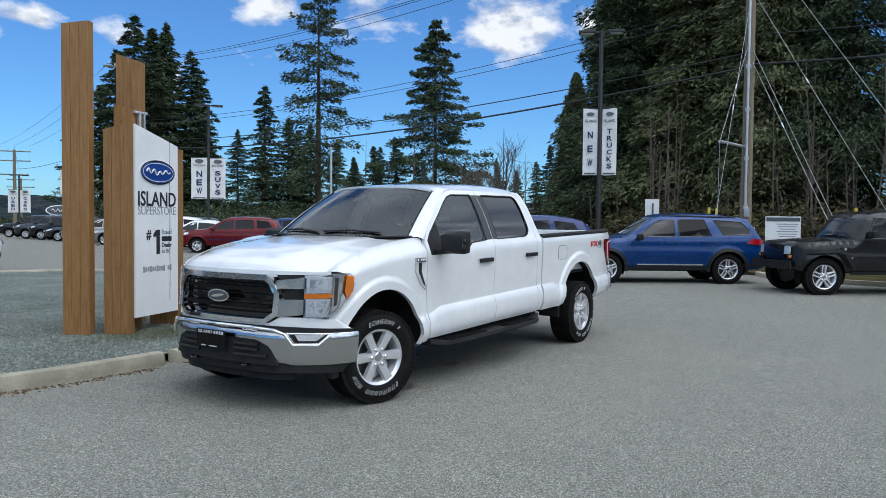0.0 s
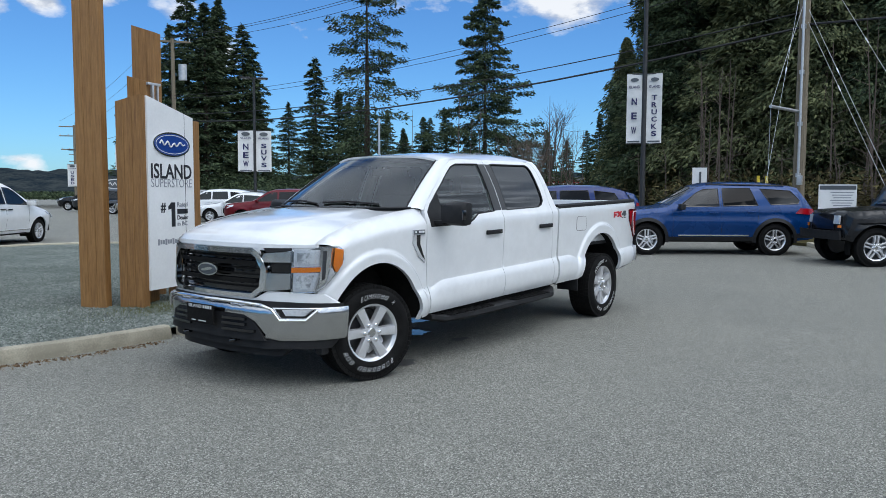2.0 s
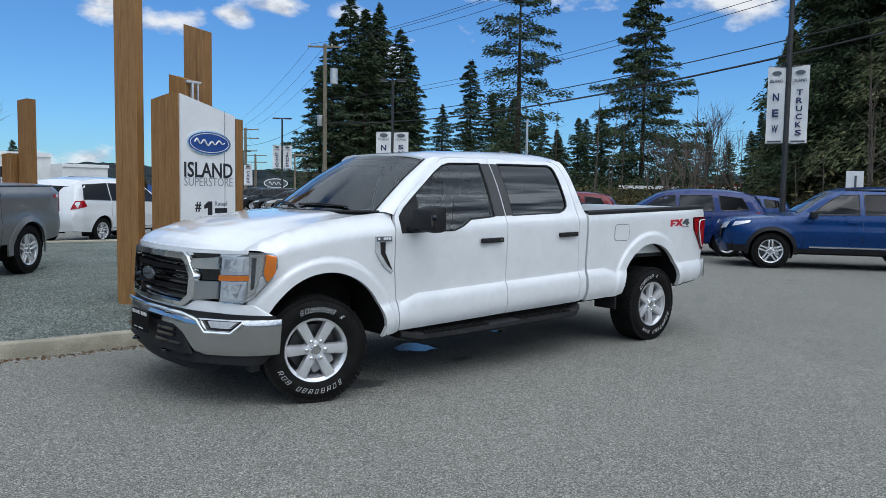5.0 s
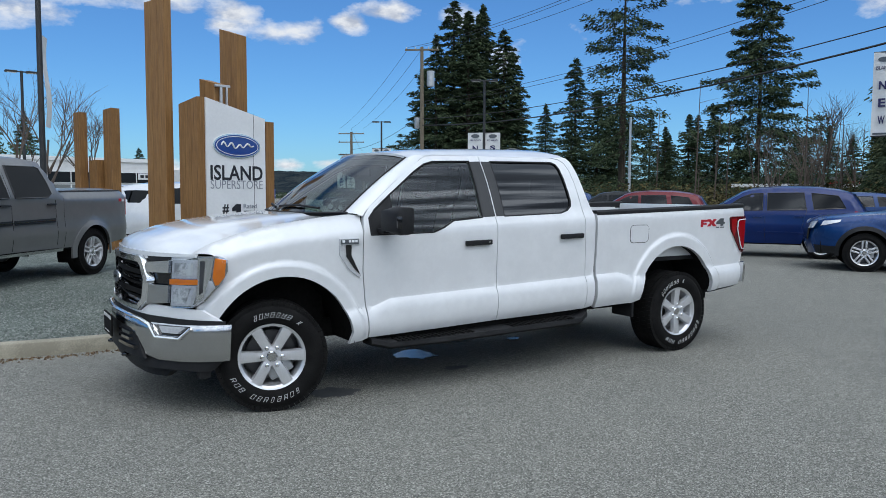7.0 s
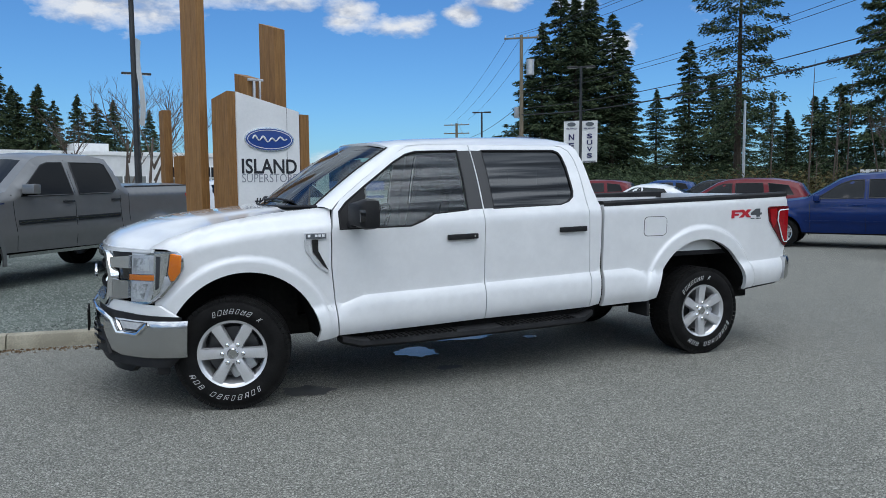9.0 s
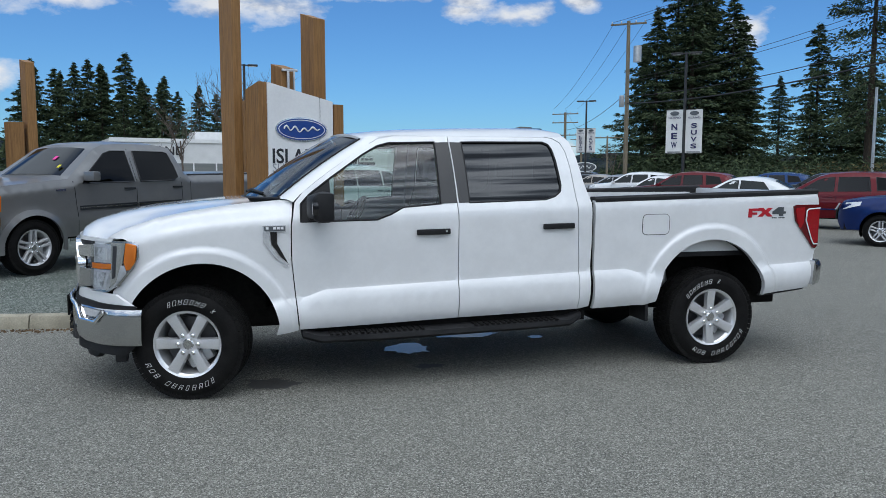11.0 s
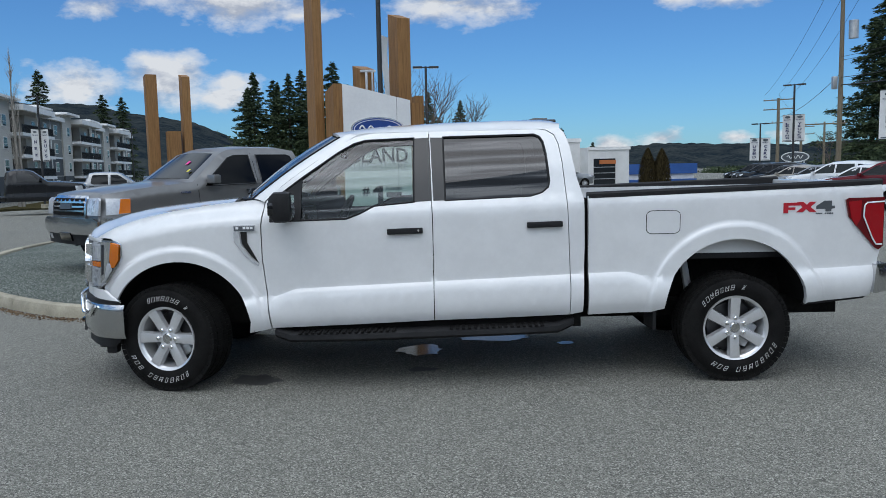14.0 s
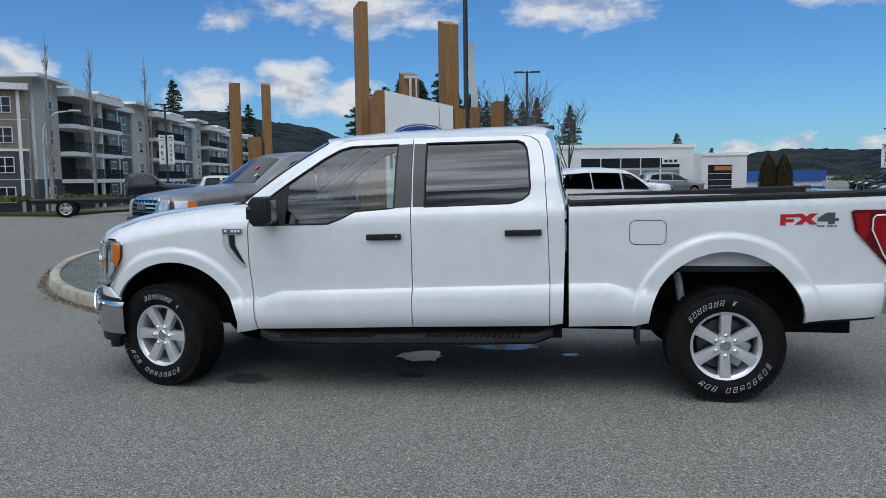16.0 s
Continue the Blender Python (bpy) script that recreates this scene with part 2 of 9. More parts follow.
def make_wood():
    m, nt, b = principled("stained_timber", (0.3, 0.15, 0.05), 0.62)
    grain = noise_tex(nt, 9.0, 6, 0.65, stretch=(5.0, 5.0, 0.32))
    fine = noise_tex(nt, 60.0, 4, 0.6, stretch=(4.0, 4.0, 0.25))
    f = math_node(nt, "ADD", math_node(nt, "MULTIPLY", grain, 0.7), math_node(nt, "MULTIPLY", fine, 0.3))
    oi = node(nt, "ShaderNodeObjectInfo")
    f = math_node(nt, "ADD", f, math_node(nt, "MULTIPLY", math_node(nt, "SUBTRACT", oi.outputs["Random"], 0.5), 0.12))
    col = ramp(nt, f, [(0.30, (0.135, 0.060, 0.016)), (0.50, (0.240, 0.116, 0.034)), (0.70, (0.330, 0.172, 0.057))])
    nt.links.new(col, b.inputs["Base Color"])
    bump(nt, b, f, 0.25, 0.01)
    return m


def make_foliage(name, dark, mid, lite):
    m, nt, b = principled(name, mid, 0.80, spec=0.08)
    g = node(nt, "ShaderNodeNewGeometry")
    n1 = noise_tex(nt, 0.5, 3, 0.6)
    f = math_node(nt, "ADD", math_node(nt, "MULTIPLY", g.outputs["Random Per Island"], 0.6), math_node(nt, "MULTIPLY", n1, 0.4))
    col = ramp(nt, f, [(0.18, dark), (0.5, mid), (0.85, lite)])
    nt.links.new(col, b.inputs["Base Color"])
    return m


M = {}
M["asphalt"] = make_asphalt()
M["gravel"] = make_gravel()
M["concrete"] = varied("kerb_concrete", (0.24, 0.218, 0.165), (0.43, 0.39, 0.30), 3.5, 0.9, fine=70, bump_s=0.4, rand=0.25)
M["wood"] = make_wood()
M["white_paint"] = paint("white_car_paint", (0.715, 0.72, 0.725), 0.0, 0.30)
M["grey_paint"] = paint("grey_metallic_paint", (0.205, 0.205, 0.205), 0.5, 0.34)
M["blue_paint"] = paint("blue_metallic_paint", (0.001, 0.034, 0.140), 0.2, 0.28)
M["royal_paint"] = paint("royal_blue_paint", (0.002, 0.018, 0.105), 0.1, 0.32)
M["red_paint"] = paint("dark_red_paint", (0.120, 0.003, 0.008), 0.15, 0.32)
M["black_paint"] = paint("black_car_paint", (0.013, 0.0135, 0.015), 0.1, 0.28)
M["charcoal_paint"] = paint("charcoal_paint", (0.045, 0.048, 0.052), 0.6, 0.32)
M["silver_paint"] = paint("silver_paint", (0.29, 0.30, 0.31), 0.75, 0.33)
M["beige_paint"] = paint("beige_paint", (0.42, 0.38, 0.33), 0.6, 0.33)
M["chrome"] = principled("chrome", (0.82, 0.83, 0.84), 0.12, 1.0)[0]
M["satin_chrome"] = varied("satin_chrome", (0.50, 0.505, 0.51), (0.58, 0.585, 0.59), 4, 0.17, 1.0, 90, 0.01)
M["alloy"] = varied("machined_alloy", (0.62, 0.62, 0.63), (0.74, 0.74, 0.75), 6, 0.27, 0.60, 120, 0.03)
M["alloy_dark"] = principled("dark_alloy", (0.10, 0.10, 0.105), 0.4, 0.9)[0]
M["rubber"] = varied("tyre_rubber", (0.006, 0.006, 0.006), (0.014, 0.0135, 0.013), 9, 0.72, 0, 140, 0.15)
M["black_plastic"] = varied("black_plastic", (0.010, 0.010, 0.011), (0.022, 0.022, 0.023), 9, 0.55, 0, 220, 0.12)
M["gloss_black"] = principled("gloss_black", (0.006, 0.006, 0.007), 0.12, 0, 0.5)[0]
M["pillar_black"] = principled("dark_grey_pillar", (0.020, 0.020, 0.021), 0.30)[0]
M["under"] = varied("underbody", (0.006, 0.006, 0.006), (0.016, 0.015, 0.014), 6, 0.85, 0, 40, 0.2)
M["glass"] = make_glass("clear_tinted_glass", (0.58, 0.70, 0.66), 0.0, 1.66)
M["wind_glass"] = make_glass("windscreen_glass", (0.55, 0.66, 0.62), 0.0, 1.62)
M["privacy_glass"] = make_glass("privacy_glass", (0.025, 0.026, 0.028), 0.0, 1.62)
M["car_screen"] = make_glass("car_windscreen", (0.10, 0.12, 0.115), 0.0, 1.42)
M["dark_glass"] = make_glass("dark_car_glass", (0.02, 0.021, 0.022), 0.0, 1.32)
M["lens"] = make_glass("lamp_lens", (0.95, 0.96, 0.97), 0.02, 1.18)
M["lamp_core"] = varied("lamp_reflector", (0.55, 0.56, 0.58), (0.75, 0.76, 0.78), 20, 0.22, 0.45, 90, 0.1)
M["lamp_facets"] = varied("lamp_facets", (0.36, 0.37, 0.38), (0.80, 0.81, 0.82), 9, 0.18, 0.45, 40, 0.05, lo=0.42, hi=0.56)
M["lamp_white"] = principled("lamp_white", (0.80, 0.81, 0.82), 0.15, 0.0, 0.6)[0]
M["amber"] = principled("amber_lens", (0.75, 0.19, 0.010), 0.18, 0, 0.8)[0]
M["red_lens"] = principled("red_lens", (0.30, 0.003, 0.008), 0.12, 0, 0.4, 0.2)[0]
M["red_dark"] = principled("dark_red_lens", (0.11, 0.002, 0.005), 0.14, 0, 0.4, 0.2)[0]
M["interior"] = varied("cab_interior", (0.012, 0.012, 0.013), (0.035, 0.034, 0.034), 8, 0.8, 0, 60, 0.1)
M["white_letter"] = principled("tyre_white", (0.55, 0.55, 0.54), 0.7)[0]
M["badge_grey"] = principled("badge_grey", (0.10, 0.11, 0.12), 0.35, 0.4)[0]
M["badge_red"] = principled("badge_red", (0.45, 0.012, 0.025), 0.35)[0]
M["sign_white"] = varied("sign_panel_white", (0.66, 0.66, 0.66), (0.74, 0.74, 0.735), 2.0, 0.5, 0, 30, 0.02)
M["sign_black"] = principled("sign_black", (0.012, 0.013, 0.018), 0.5)[0]
M["sign_grey"] = principled("sign_grey", (0.24, 0.25, 0.28), 0.5)[0]
M["sign_blue"] = principled("sign_blue", (0.006, 0.045, 0.230), 0.3, 0, 0.5)[0]
M["banner_blue"] = principled("banner_navy", (0.020, 0.022, 0.090), 0.7)[0]
M["banner"] = varied("banner_cloth", (0.60, 0.60, 0.58), (0.70, 0.70, 0.69), 3.0, 0.8, 0, 20, 0.08)
M["pole_dark"] = varied("dark_steel_pole", (0.020, 0.021, 0.022), (0.040, 0.040, 0.041), 3, 0.5, 0.2, 40, 0.05)
M["pole_wood"] = varied("weathered_pole", (0.115, 0.092, 0.062), (0.240, 0.200, 0.140), 5, 0.85, 0, 50, 0.4, stretch=(6, 6, 0.4))
M["galv"] = varied("galvanised", (0.42, 0.43, 0.44), (0.56, 0.57, 0.58), 6, 0.45, 0.7, 50, 0.05)
M["wire"] = principled("cable_black", (0.012, 0.012, 0.013), 0.6)[0]
M["yellow"] = principled("yellow_guard", (0.62, 0.46, 0.03), 0.5)[0]
M["bark"] = varied("bark", (0.030, 0.023, 0.018), (0.085, 0.068, 0.052), 6, 0.9, 0, 40, 0.6, stretch=(3, 3, 0.5))
M["twig"] = varied("bare_twig", (0.075, 0.058, 0.048), (0.150, 0.120, 0.100), 3, 0.9, 0, 20, 0.1)
M["pale_bark"] = varied("pale_poplar_bark", (0.20, 0.185, 0.165), (0.33, 0.31, 0.28), 3, 0.9, 0, 20, 0.1)
M["needles"] = make_foliage("conifer_needles", (0.022, 0.032, 0.020), (0.048, 0.070, 0.038), (0.095, 0.122, 0.060))
M["needles_dark"] = make_foliage("cedar_foliage", (0.046, 0.056, 0.030), (0.105, 0.122, 0.060), (0.175, 0.185, 0.090))
M["brush"] = make_foliage("undergrowth", (0.022, 0.018, 0.010), (0.075, 0.062, 0.030), (0.150, 0.128, 0.055))
M["hedge"] = make_foliage("columnar_cedar", (0.025, 0.020, 0.010), (0.060, 0.046, 0.022), (0.095, 0.075, 0.035))
M["grass"] = make_foliage("grass_blades", (0.035, 0.045, 0.012), (0.090, 0.100, 0.030), (0.160, 0.150, 0.055))
M["wet"] = principled("puddle_water", (0.045, 0.046, 0.046), 0.14, spec=0.18)[0]
M["oil"] = varied("damp_patch", (0.030, 0.030, 0.030), (0.060, 0.060, 0.058), 5, 0.6, 0, 60, 0.1)

# soft dull surfaces throw back little sheen
for key in ("rubber", "black_plastic", "under", "interior", "bark", "twig", "pale_bark"):
    M[key].node_tree.nodes["Principled BSDF"].inputs["Specular IOR Level"].default_value = 0.2

for key in ("under", "rubber"):
    M[key].node_tree.nodes["Principled BSDF"].inputs["Specular IOR Level"].default_value = 0.08

# ---- building helpers ----
from mathutils.geometry import delaunay_2d_cdt


def link_mesh(name, me, mat, parent=None, label="", angle=40):
    for m in (mat if isinstance(mat, (list, tuple)) else [mat]):
        me.materials.append(m)
    if angle:
        me.polygons.foreach_set("use_smooth", [True] * len(me.polygons))
        me.set_sharp_from_angle(angle=radians(angle))
    ob = new(name, me)
    if parent:
        ob.parent = parent
    if label:
        ob["label"] = label
    return ob


def part(name, bm, mat, parent=None, label="", angle=40):
    me = bpy.data.meshes.new(name)
    bm.to_mesh(me)
    bm.free()
    return link_mesh(name, me, mat, parent, label, angle)


def thing(name, m, label, category, group="", kind=""):
    e = new(name)
    e.empty_display_size = 0.2
    e.matrix_world = m
    return tagged(e, label, category, group, kind)


def box(bm, x0, x1, y0, y1, z0, z1, bev=0.0, m=None, mat=0):
    vs = [bm.verts.new(((x0, x1)[i & 1], (y0, y1)[i >> 1 & 1], (z0, z1)[i >> 2])) for i in range(8)]
    fs = [bm.faces.new([vs[i] for i in q]) for q in ((0, 2, 3, 1), (4, 5, 7, 6), (0, 1, 5, 4), (2, 6, 7, 3), (0, 4, 6, 2), (1, 3, 7, 5))]
    for f in fs:
        f.material_index = mat
    if bev:
        es = list({e for f in fs for e in f.edges})
        r = bmesh.ops.bevel(bm, geom=es, offset=bev, segments=2, affect="EDGES", profile=0.6)
        vs = list({v for f in r["faces"] for v in f.verts} | {v for v in vs if v.is_valid})
    if m is not None:
        for v in vs:
            v.co = m @ v.co
    return bm


def one_box(*a, **k):
    return box(bmesh.new(), *a, **k)


def tube(bm, pts, radii, seg=8, caps=True, mat=0):
    """A round bar along points."""
    pts = [Vector(p) for p in pts]
    if isinstance(radii, (int, float)):
        radii = [radii] * len(pts)
    rings = []
    side = None
    for i, p in enumerate(pts):
        d = (pts[min(i + 1, len(pts) - 1)] - pts[max(i - 1, 0)]).normalized()
        if side is None:
            side = d.orthogonal().normalized()
        side = (side - d * side.dot(d)).normalized()
        up = d.cross(side)
        rings.append([bm.verts.new(p + (side * math.cos(a) + up * math.sin(a)) * radii[i]) for a in [2 * math.pi * k / seg for k in range(seg)]])
    for a, b in zip(rings, rings[1:]):
        for k in range(seg):
            f = bm.faces.new((a[k], a[(k + 1) % seg], b[(k + 1) % seg], b[k]))
            f.material_index = mat
    if caps:
        bm.faces.new(rings[0][::-1]).material_index = mat
        bm.faces.new(rings[-1]).material_index = mat
    return bm


def one_tube(*a, **k):
    return tube(bmesh.new(), *a, **k)


def lathe(bm, prof, seg=32, closed=False, mat=0):
    """Turns (radius, y) points about the y axis."""
    rings = [[bm.verts.new((r * math.cos(a), y, r * math.sin(a))) for a in [2 * math.pi * k / seg for k in range(seg)]] for r, y in prof]
    pairs = list(zip(rings, rings[1:])) + ([(rings[-1], rings[0])] if closed else [])
    for a, b in pairs:
        for k in range(seg):
            bm.faces.new((a[k], b[k], b[(k + 1) % seg], a[(k + 1) % seg])).material_index = mat
    return bm


def inside(p, poly):
    x, y = p
    c = False
    n = len(poly)
    for i in range(n):
        x1, y1 = poly[i]
        x2, y2 = poly[(i + 1) % n]
        if (y1 > y) != (y2 > y) and x < (x2 - x1) * (y - y1) / (y2 - y1) + x1:
            c = not c
    return c


def fine_loop(poly, step):
    out = []
    n = len(poly)
    for i in range(n):
        a, b = poly[i], poly[(i + 1) % n]
        k = max(1, int(math.hypot(b[0] - a[0], b[1] - a[1]) / step + 0.5))
        out += [(a[0] + (b[0] - a[0]) * j / k, a[1] + (b[1] - a[1]) * j / k) for j in range(k)]
    return out


def seg_dist(px, py, loops):
    best = 9e9
    for lp in loops:
        a = np.array(lp)
        b = np.roll(a, -1, 0)
        d = b - a
        t = np.clip(((px - a[:, 0]) * d[:, 0] + (py - a[:, 1]) * d[:, 1]) / np.maximum((d ** 2).sum(1), 1e-12), 0, 1)
        q = a + d * t[:, None]
        best = min(best, float(np.min((q[:, 0] - px) ** 2 + (q[:, 1] - py) ** 2)))
    return math.sqrt(best)


def panel(outline, fn, holes=(), step=0.06, depth=None, out=(0, -1, 0), lines=()):
    """A sheet over a flat outline (with holes), mapped into space by fn(u, v); depth: how its rim turns in; lines: creases that its mesh follows."""
    loops = [fine_loop(list(outline), step)] + [fine_loop(list(h), step) for h in holes]
    pts, edges = [], []
    for lp in loops:
        s = len(pts)
        pts += lp
        edges += [(s + i, s + (i + 1) % len(lp)) for i in range(len(lp))]
    us, vs = [p[0] for p in pts], [p[1] for p in pts]
    fold = []
    for ln in lines:
        last = None
        for a, b in zip(ln, ln[1:]):
            k = max(1, int(math.hypot(b[0] - a[0], b[1] - a[1]) / (step * 0.8) + 0.5))
            for j in range(k + (b is ln[-1])):
                q = (a[0] + (b[0] - a[0]) * j / k, a[1] + (b[1] - a[1]) * j / k)
                if inside(q, loops[0]) and not any(inside(q, h) for h in loops[1:]) and seg_dist(q[0], q[1], loops) > 0.2 * step:
                    fold.append(q)
                    pts.append(q)
                    if last is not None:
                        edges.append((last, len(pts) - 1))
                    last = len(pts) - 1
                else:
                    last = None
    fold = np.array(fold) if fold else None
    u = min(us) + step / 2
    row = 0
    while u < max(us):
        v = min(vs) + (step / 2 if row % 2 else step)
        while v < max(vs):
            if inside((u, v), loops[0]) and not any(inside((u, v), h) for h in loops[1:]) and seg_dist(u, v, loops) > 0.45 * step and (fold is None or np.min((fold[:, 0] - u) ** 2 + (fold[:, 1] - v) ** 2) > (0.45 * step) ** 2):
                pts.append((u, v))
            v += step
        u += step * 0.9
        row += 1
    co, _, faces, *_ = delaunay_2d_cdt([Vector(p) for p in pts], edges, [], 0, 1e-6)
    bm = bmesh.new()
    bv = [bm.verts.new(fn(c.x, c.y)) for c in co]
    o = Vector(out)
    tot = 0.0
    for f in faces:
        cx, cy = sum(co[i].x for i in f) / len(f), sum(co[i].y for i in f) / len(f)
        if inside((cx, cy), loops[0]) and not any(inside((cx, cy), h) for h in loops[1:]):
            bf = bm.faces.new([bv[i] for i in f])
            bf.normal_update()
            tot += bf.normal.dot(o) * bf.calc_area()
    loose = [v for v in bm.verts if not v.link_faces]
    bmesh.ops.delete(bm, geom=loose, context="VERTS")
    if tot < 0:
        bmesh.ops.reverse_faces(bm, faces=bm.faces[:])
    if depth is not None:
        rim = [e for e in bm.edges if e.is_boundary]
        r = bmesh.ops.extrude_edge_only(bm, edges=rim)
        dv = Vector(depth)
        for g in r["geom"]:
            if isinstance(g, bmesh.types.BMVert):
                g.co += dv
    return bm


def grid_sheet(nu, nv, fn, flip=False):
    bm = bmesh.new()
    vs = [[bm.verts.new(fn(i / nu, j / nv)) for j in range(nv + 1)] for i in range(nu + 1)]
    for i in range(nu):
        for j in range(nv):
            q = (vs[i][j], vs[i + 1][j], vs[i + 1][j + 1], vs[i][j + 1])
            try:
                bm.faces.new(q[::-1] if flip else q)
            except ValueError:
                pass
    return bm


def rim_depth(bm, dv):
    r = bmesh.ops.extrude_edge_only(bm, edges=[e for e in bm.edges if e.is_boundary])
    for g in r["geom"]:
        if isinstance(g, bmesh.types.BMVert):
            g.co += Vector(dv)
    return bm


def mirror_y(bm, w):
    """The other side of a vehicle of width w."""
    for v in bm.verts:
        v.co.y = w - v.co.y
    bmesh.ops.reverse_faces(bm, faces=bm.faces[:])
    return bm


def smooth01(a, b, x):
    t = min(1.0, max(0.0, (x - a) / (b - a)))
    return t * t * (3 - 2 * t)


def text_mesh(body, size, extrude=0.002, bold=0.0, spacing=1.0):
    """Lettering in the built-in font as a mesh, in the xy plane, centred."""
    c = bpy.data.curves.new("lettering", "FONT")
    c.body, c.size, c.extrude, c.offset, c.space_character = body, size, extrude, bold, spacing
    c.align_x, c.align_y, c.resolution_u = "CENTER", "CENTER", 3
    ob = bpy.data.objects.new("lettering", c)
    me = bpy.data.meshes.new_from_object(ob)
    bpy.data.objects.remove(ob)
    bpy.data.curves.remove(c)
    return me


def lettering(name, body, m, width, height, mat, parent, bold=0.0, extrude=0.002):
    """Text fitted to width and height in the plane of m (x right, y up, z towards the reader)."""
    me = text_mesh(body, 1.0, extrude, bold)
    xs = [v.co.x for v in me.vertices]
    ys_ = [v.co.y for v in me.vertices]
    cx, cy, w, h = (min(xs) + max(xs)) / 2, (min(ys_) + max(ys_)) / 2, max(xs) - min(xs), max(ys_) - min(ys_)
    for v in me.vertices:
        v.co = m @ Vector(((v.co.x - cx) * width / w, (v.co.y - cy) * height / h, v.co.z))
    return link_mesh(name, me, mat, parent, angle=0)


def plate(outline, m, depth):
    """A flat plate with the given outline in the plane of m, depth thick towards +z of m."""
    bm = bmesh.new()
    lo = [bm.verts.new(m @ Vector((x, y, 0))) for x, y in outline]
    hi = [bm.verts.new(m @ Vector((x, y, depth))) for x, y in outline]
    bm.faces.new(lo[::-1])
    bm.faces.new(hi)
    n = len(outline)
    for i in range(n):
        bm.faces.new((lo[i], lo[(i + 1) % n], hi[(i + 1) % n], hi[i]))
    bmesh.ops.recalc_face_normals(bm, faces=bm.faces[:])
    return bm


def ellipse(w, h, n=32, cx=0.0, cy=0.0):
    return [(cx + w / 2 * math.cos(2 * math.pi * i / n), cy + h / 2 * math.sin(2 * math.pi * i / n)) for i in range(n)]


def rect(w, h, cx=0.0, cy=0.0):
    return [(cx - w / 2, cy - h / 2), (cx + w / 2, cy - h / 2), (cx + w / 2, cy + h / 2), (cx - w / 2, cy + h / 2)]


def arc(cx, cz, r, a0, a1, n=16):
    return [(cx + r * math.cos(radians(a0 + (a1 - a0) * i / n)), cz + r * math.sin(radians(a0 + (a1 - a0) * i / n))) for i in range(n + 1)]


def true_normals(ob, f, mirrored=False, width=0.0, crisp=None, reach=0.014):
    """Gives a body panel y = f(x, z) the normals of the surface itself, so that reflections run clean."""
    me = ob.data
    ns = []
    vs = me.vertices
    for p in me.polygons:
        n = p.normal
        if abs(n.y) < 0.35:
            ns += [tuple(n)] * p.loop_total
            continue
        cx, cz = p.center.x, p.center.z
        for vi in p.vertices:
            x, z = vs[vi].co.x, vs[vi].co.z
            h = reach
            if crisp and crisp(x, z):
                x, z, h = x + (cx - x) * 0.30, z + (cz - z) * 0.30, 0.004
            fx = (f(x + h, z) - f(x - h, z)) / (2 * h)
            fz = (f(x, z + h) - f(x, z - h)) / (2 * h)
            q = Vector((fx, -1.0, fz)).normalized()
            if mirrored:
                q.y = -q.y
            ns.append(tuple(q))
    me.normals_split_custom_set(ns)

# ---- ground ----
def ground_z(x, y):
    """The lot is level; it falls gently towards the apartments."""
    d = -0.5 * x + 0.866 * y - 24
    return max(-1.4, -0.00068 * d * d) if d > 0 else 0.0


LIFT = 0.019   # the asphalt stands a little proud of the datum


def build_ground():
    ticks = [-3000, -1500, -700, -350, -200] + list(range(-140, 141, 8)) + [200, 350, 700, 1500, 3000]
    bm = bmesh.new()
    vs = [[bm.verts.new((x, y, ground_z(x, y) + LIFT)) for y in ticks] for x in ticks]
    for i in range(len(ticks) - 1):
        for j in range(len(ticks) - 1):
            bm.faces.new((vs[i][j], vs[i + 1][j], vs[i + 1][j + 1], vs[i][j + 1]))
    g = part("ground", bm, M["asphalt"])
    tagged(g, "worn grey asphalt of the dealership lot", "ground", kind="structure")


build_ground()
ISLAND = [(0.10, 2.80), (1.5, 2.82), (2.9, 3.0), (4.2, 3.9), (5.4, 6.0), (6.6, 9.5), (7.1, 12.5), (6.7, 14.9), (5.2, 16.0), (2.4, 16.35), (-3.0, 16.5),
          (-5.8, 15.4), (-6.9, 13.4), (-7.0, 11.2), (-6.75, 9.4), (-6.15, 7.6), (-5.1, 5.72), (-4.05, 4.4), (-3.1, 3.55), (-2.25, 3.02), (-1.25, 2.82)]


def rounded(poly, n=5):
    """A closed smooth curve through the points."""
    out = []
    k = len(poly)
    for i in range(k):
        p0, p1, p2, p3 = [Vector(poly[(i + j - 1) % k]) for j in range(4)]
        for s in range(n):
            t = s / n
            out.append(0.5 * ((2 * p1) + (p2 - p0) * t + (2 * p0 - 5 * p1 + 4 * p2 - p3) * t * t + (3 * p1 - p0 - 3 * p2 + p3) * t ** 3))
    return out


KERB_W, KERB_H = 0.16, 0.15
island_line = rounded(ISLAND)


def inset(line, d):
    out = []
    for i, p in enumerate(line):
        t = (line[(i + 1) % len(line)] - line[i - 1]).normalized()
        out.append(p + Vector((-t.y, t.x)) * d)
    return out


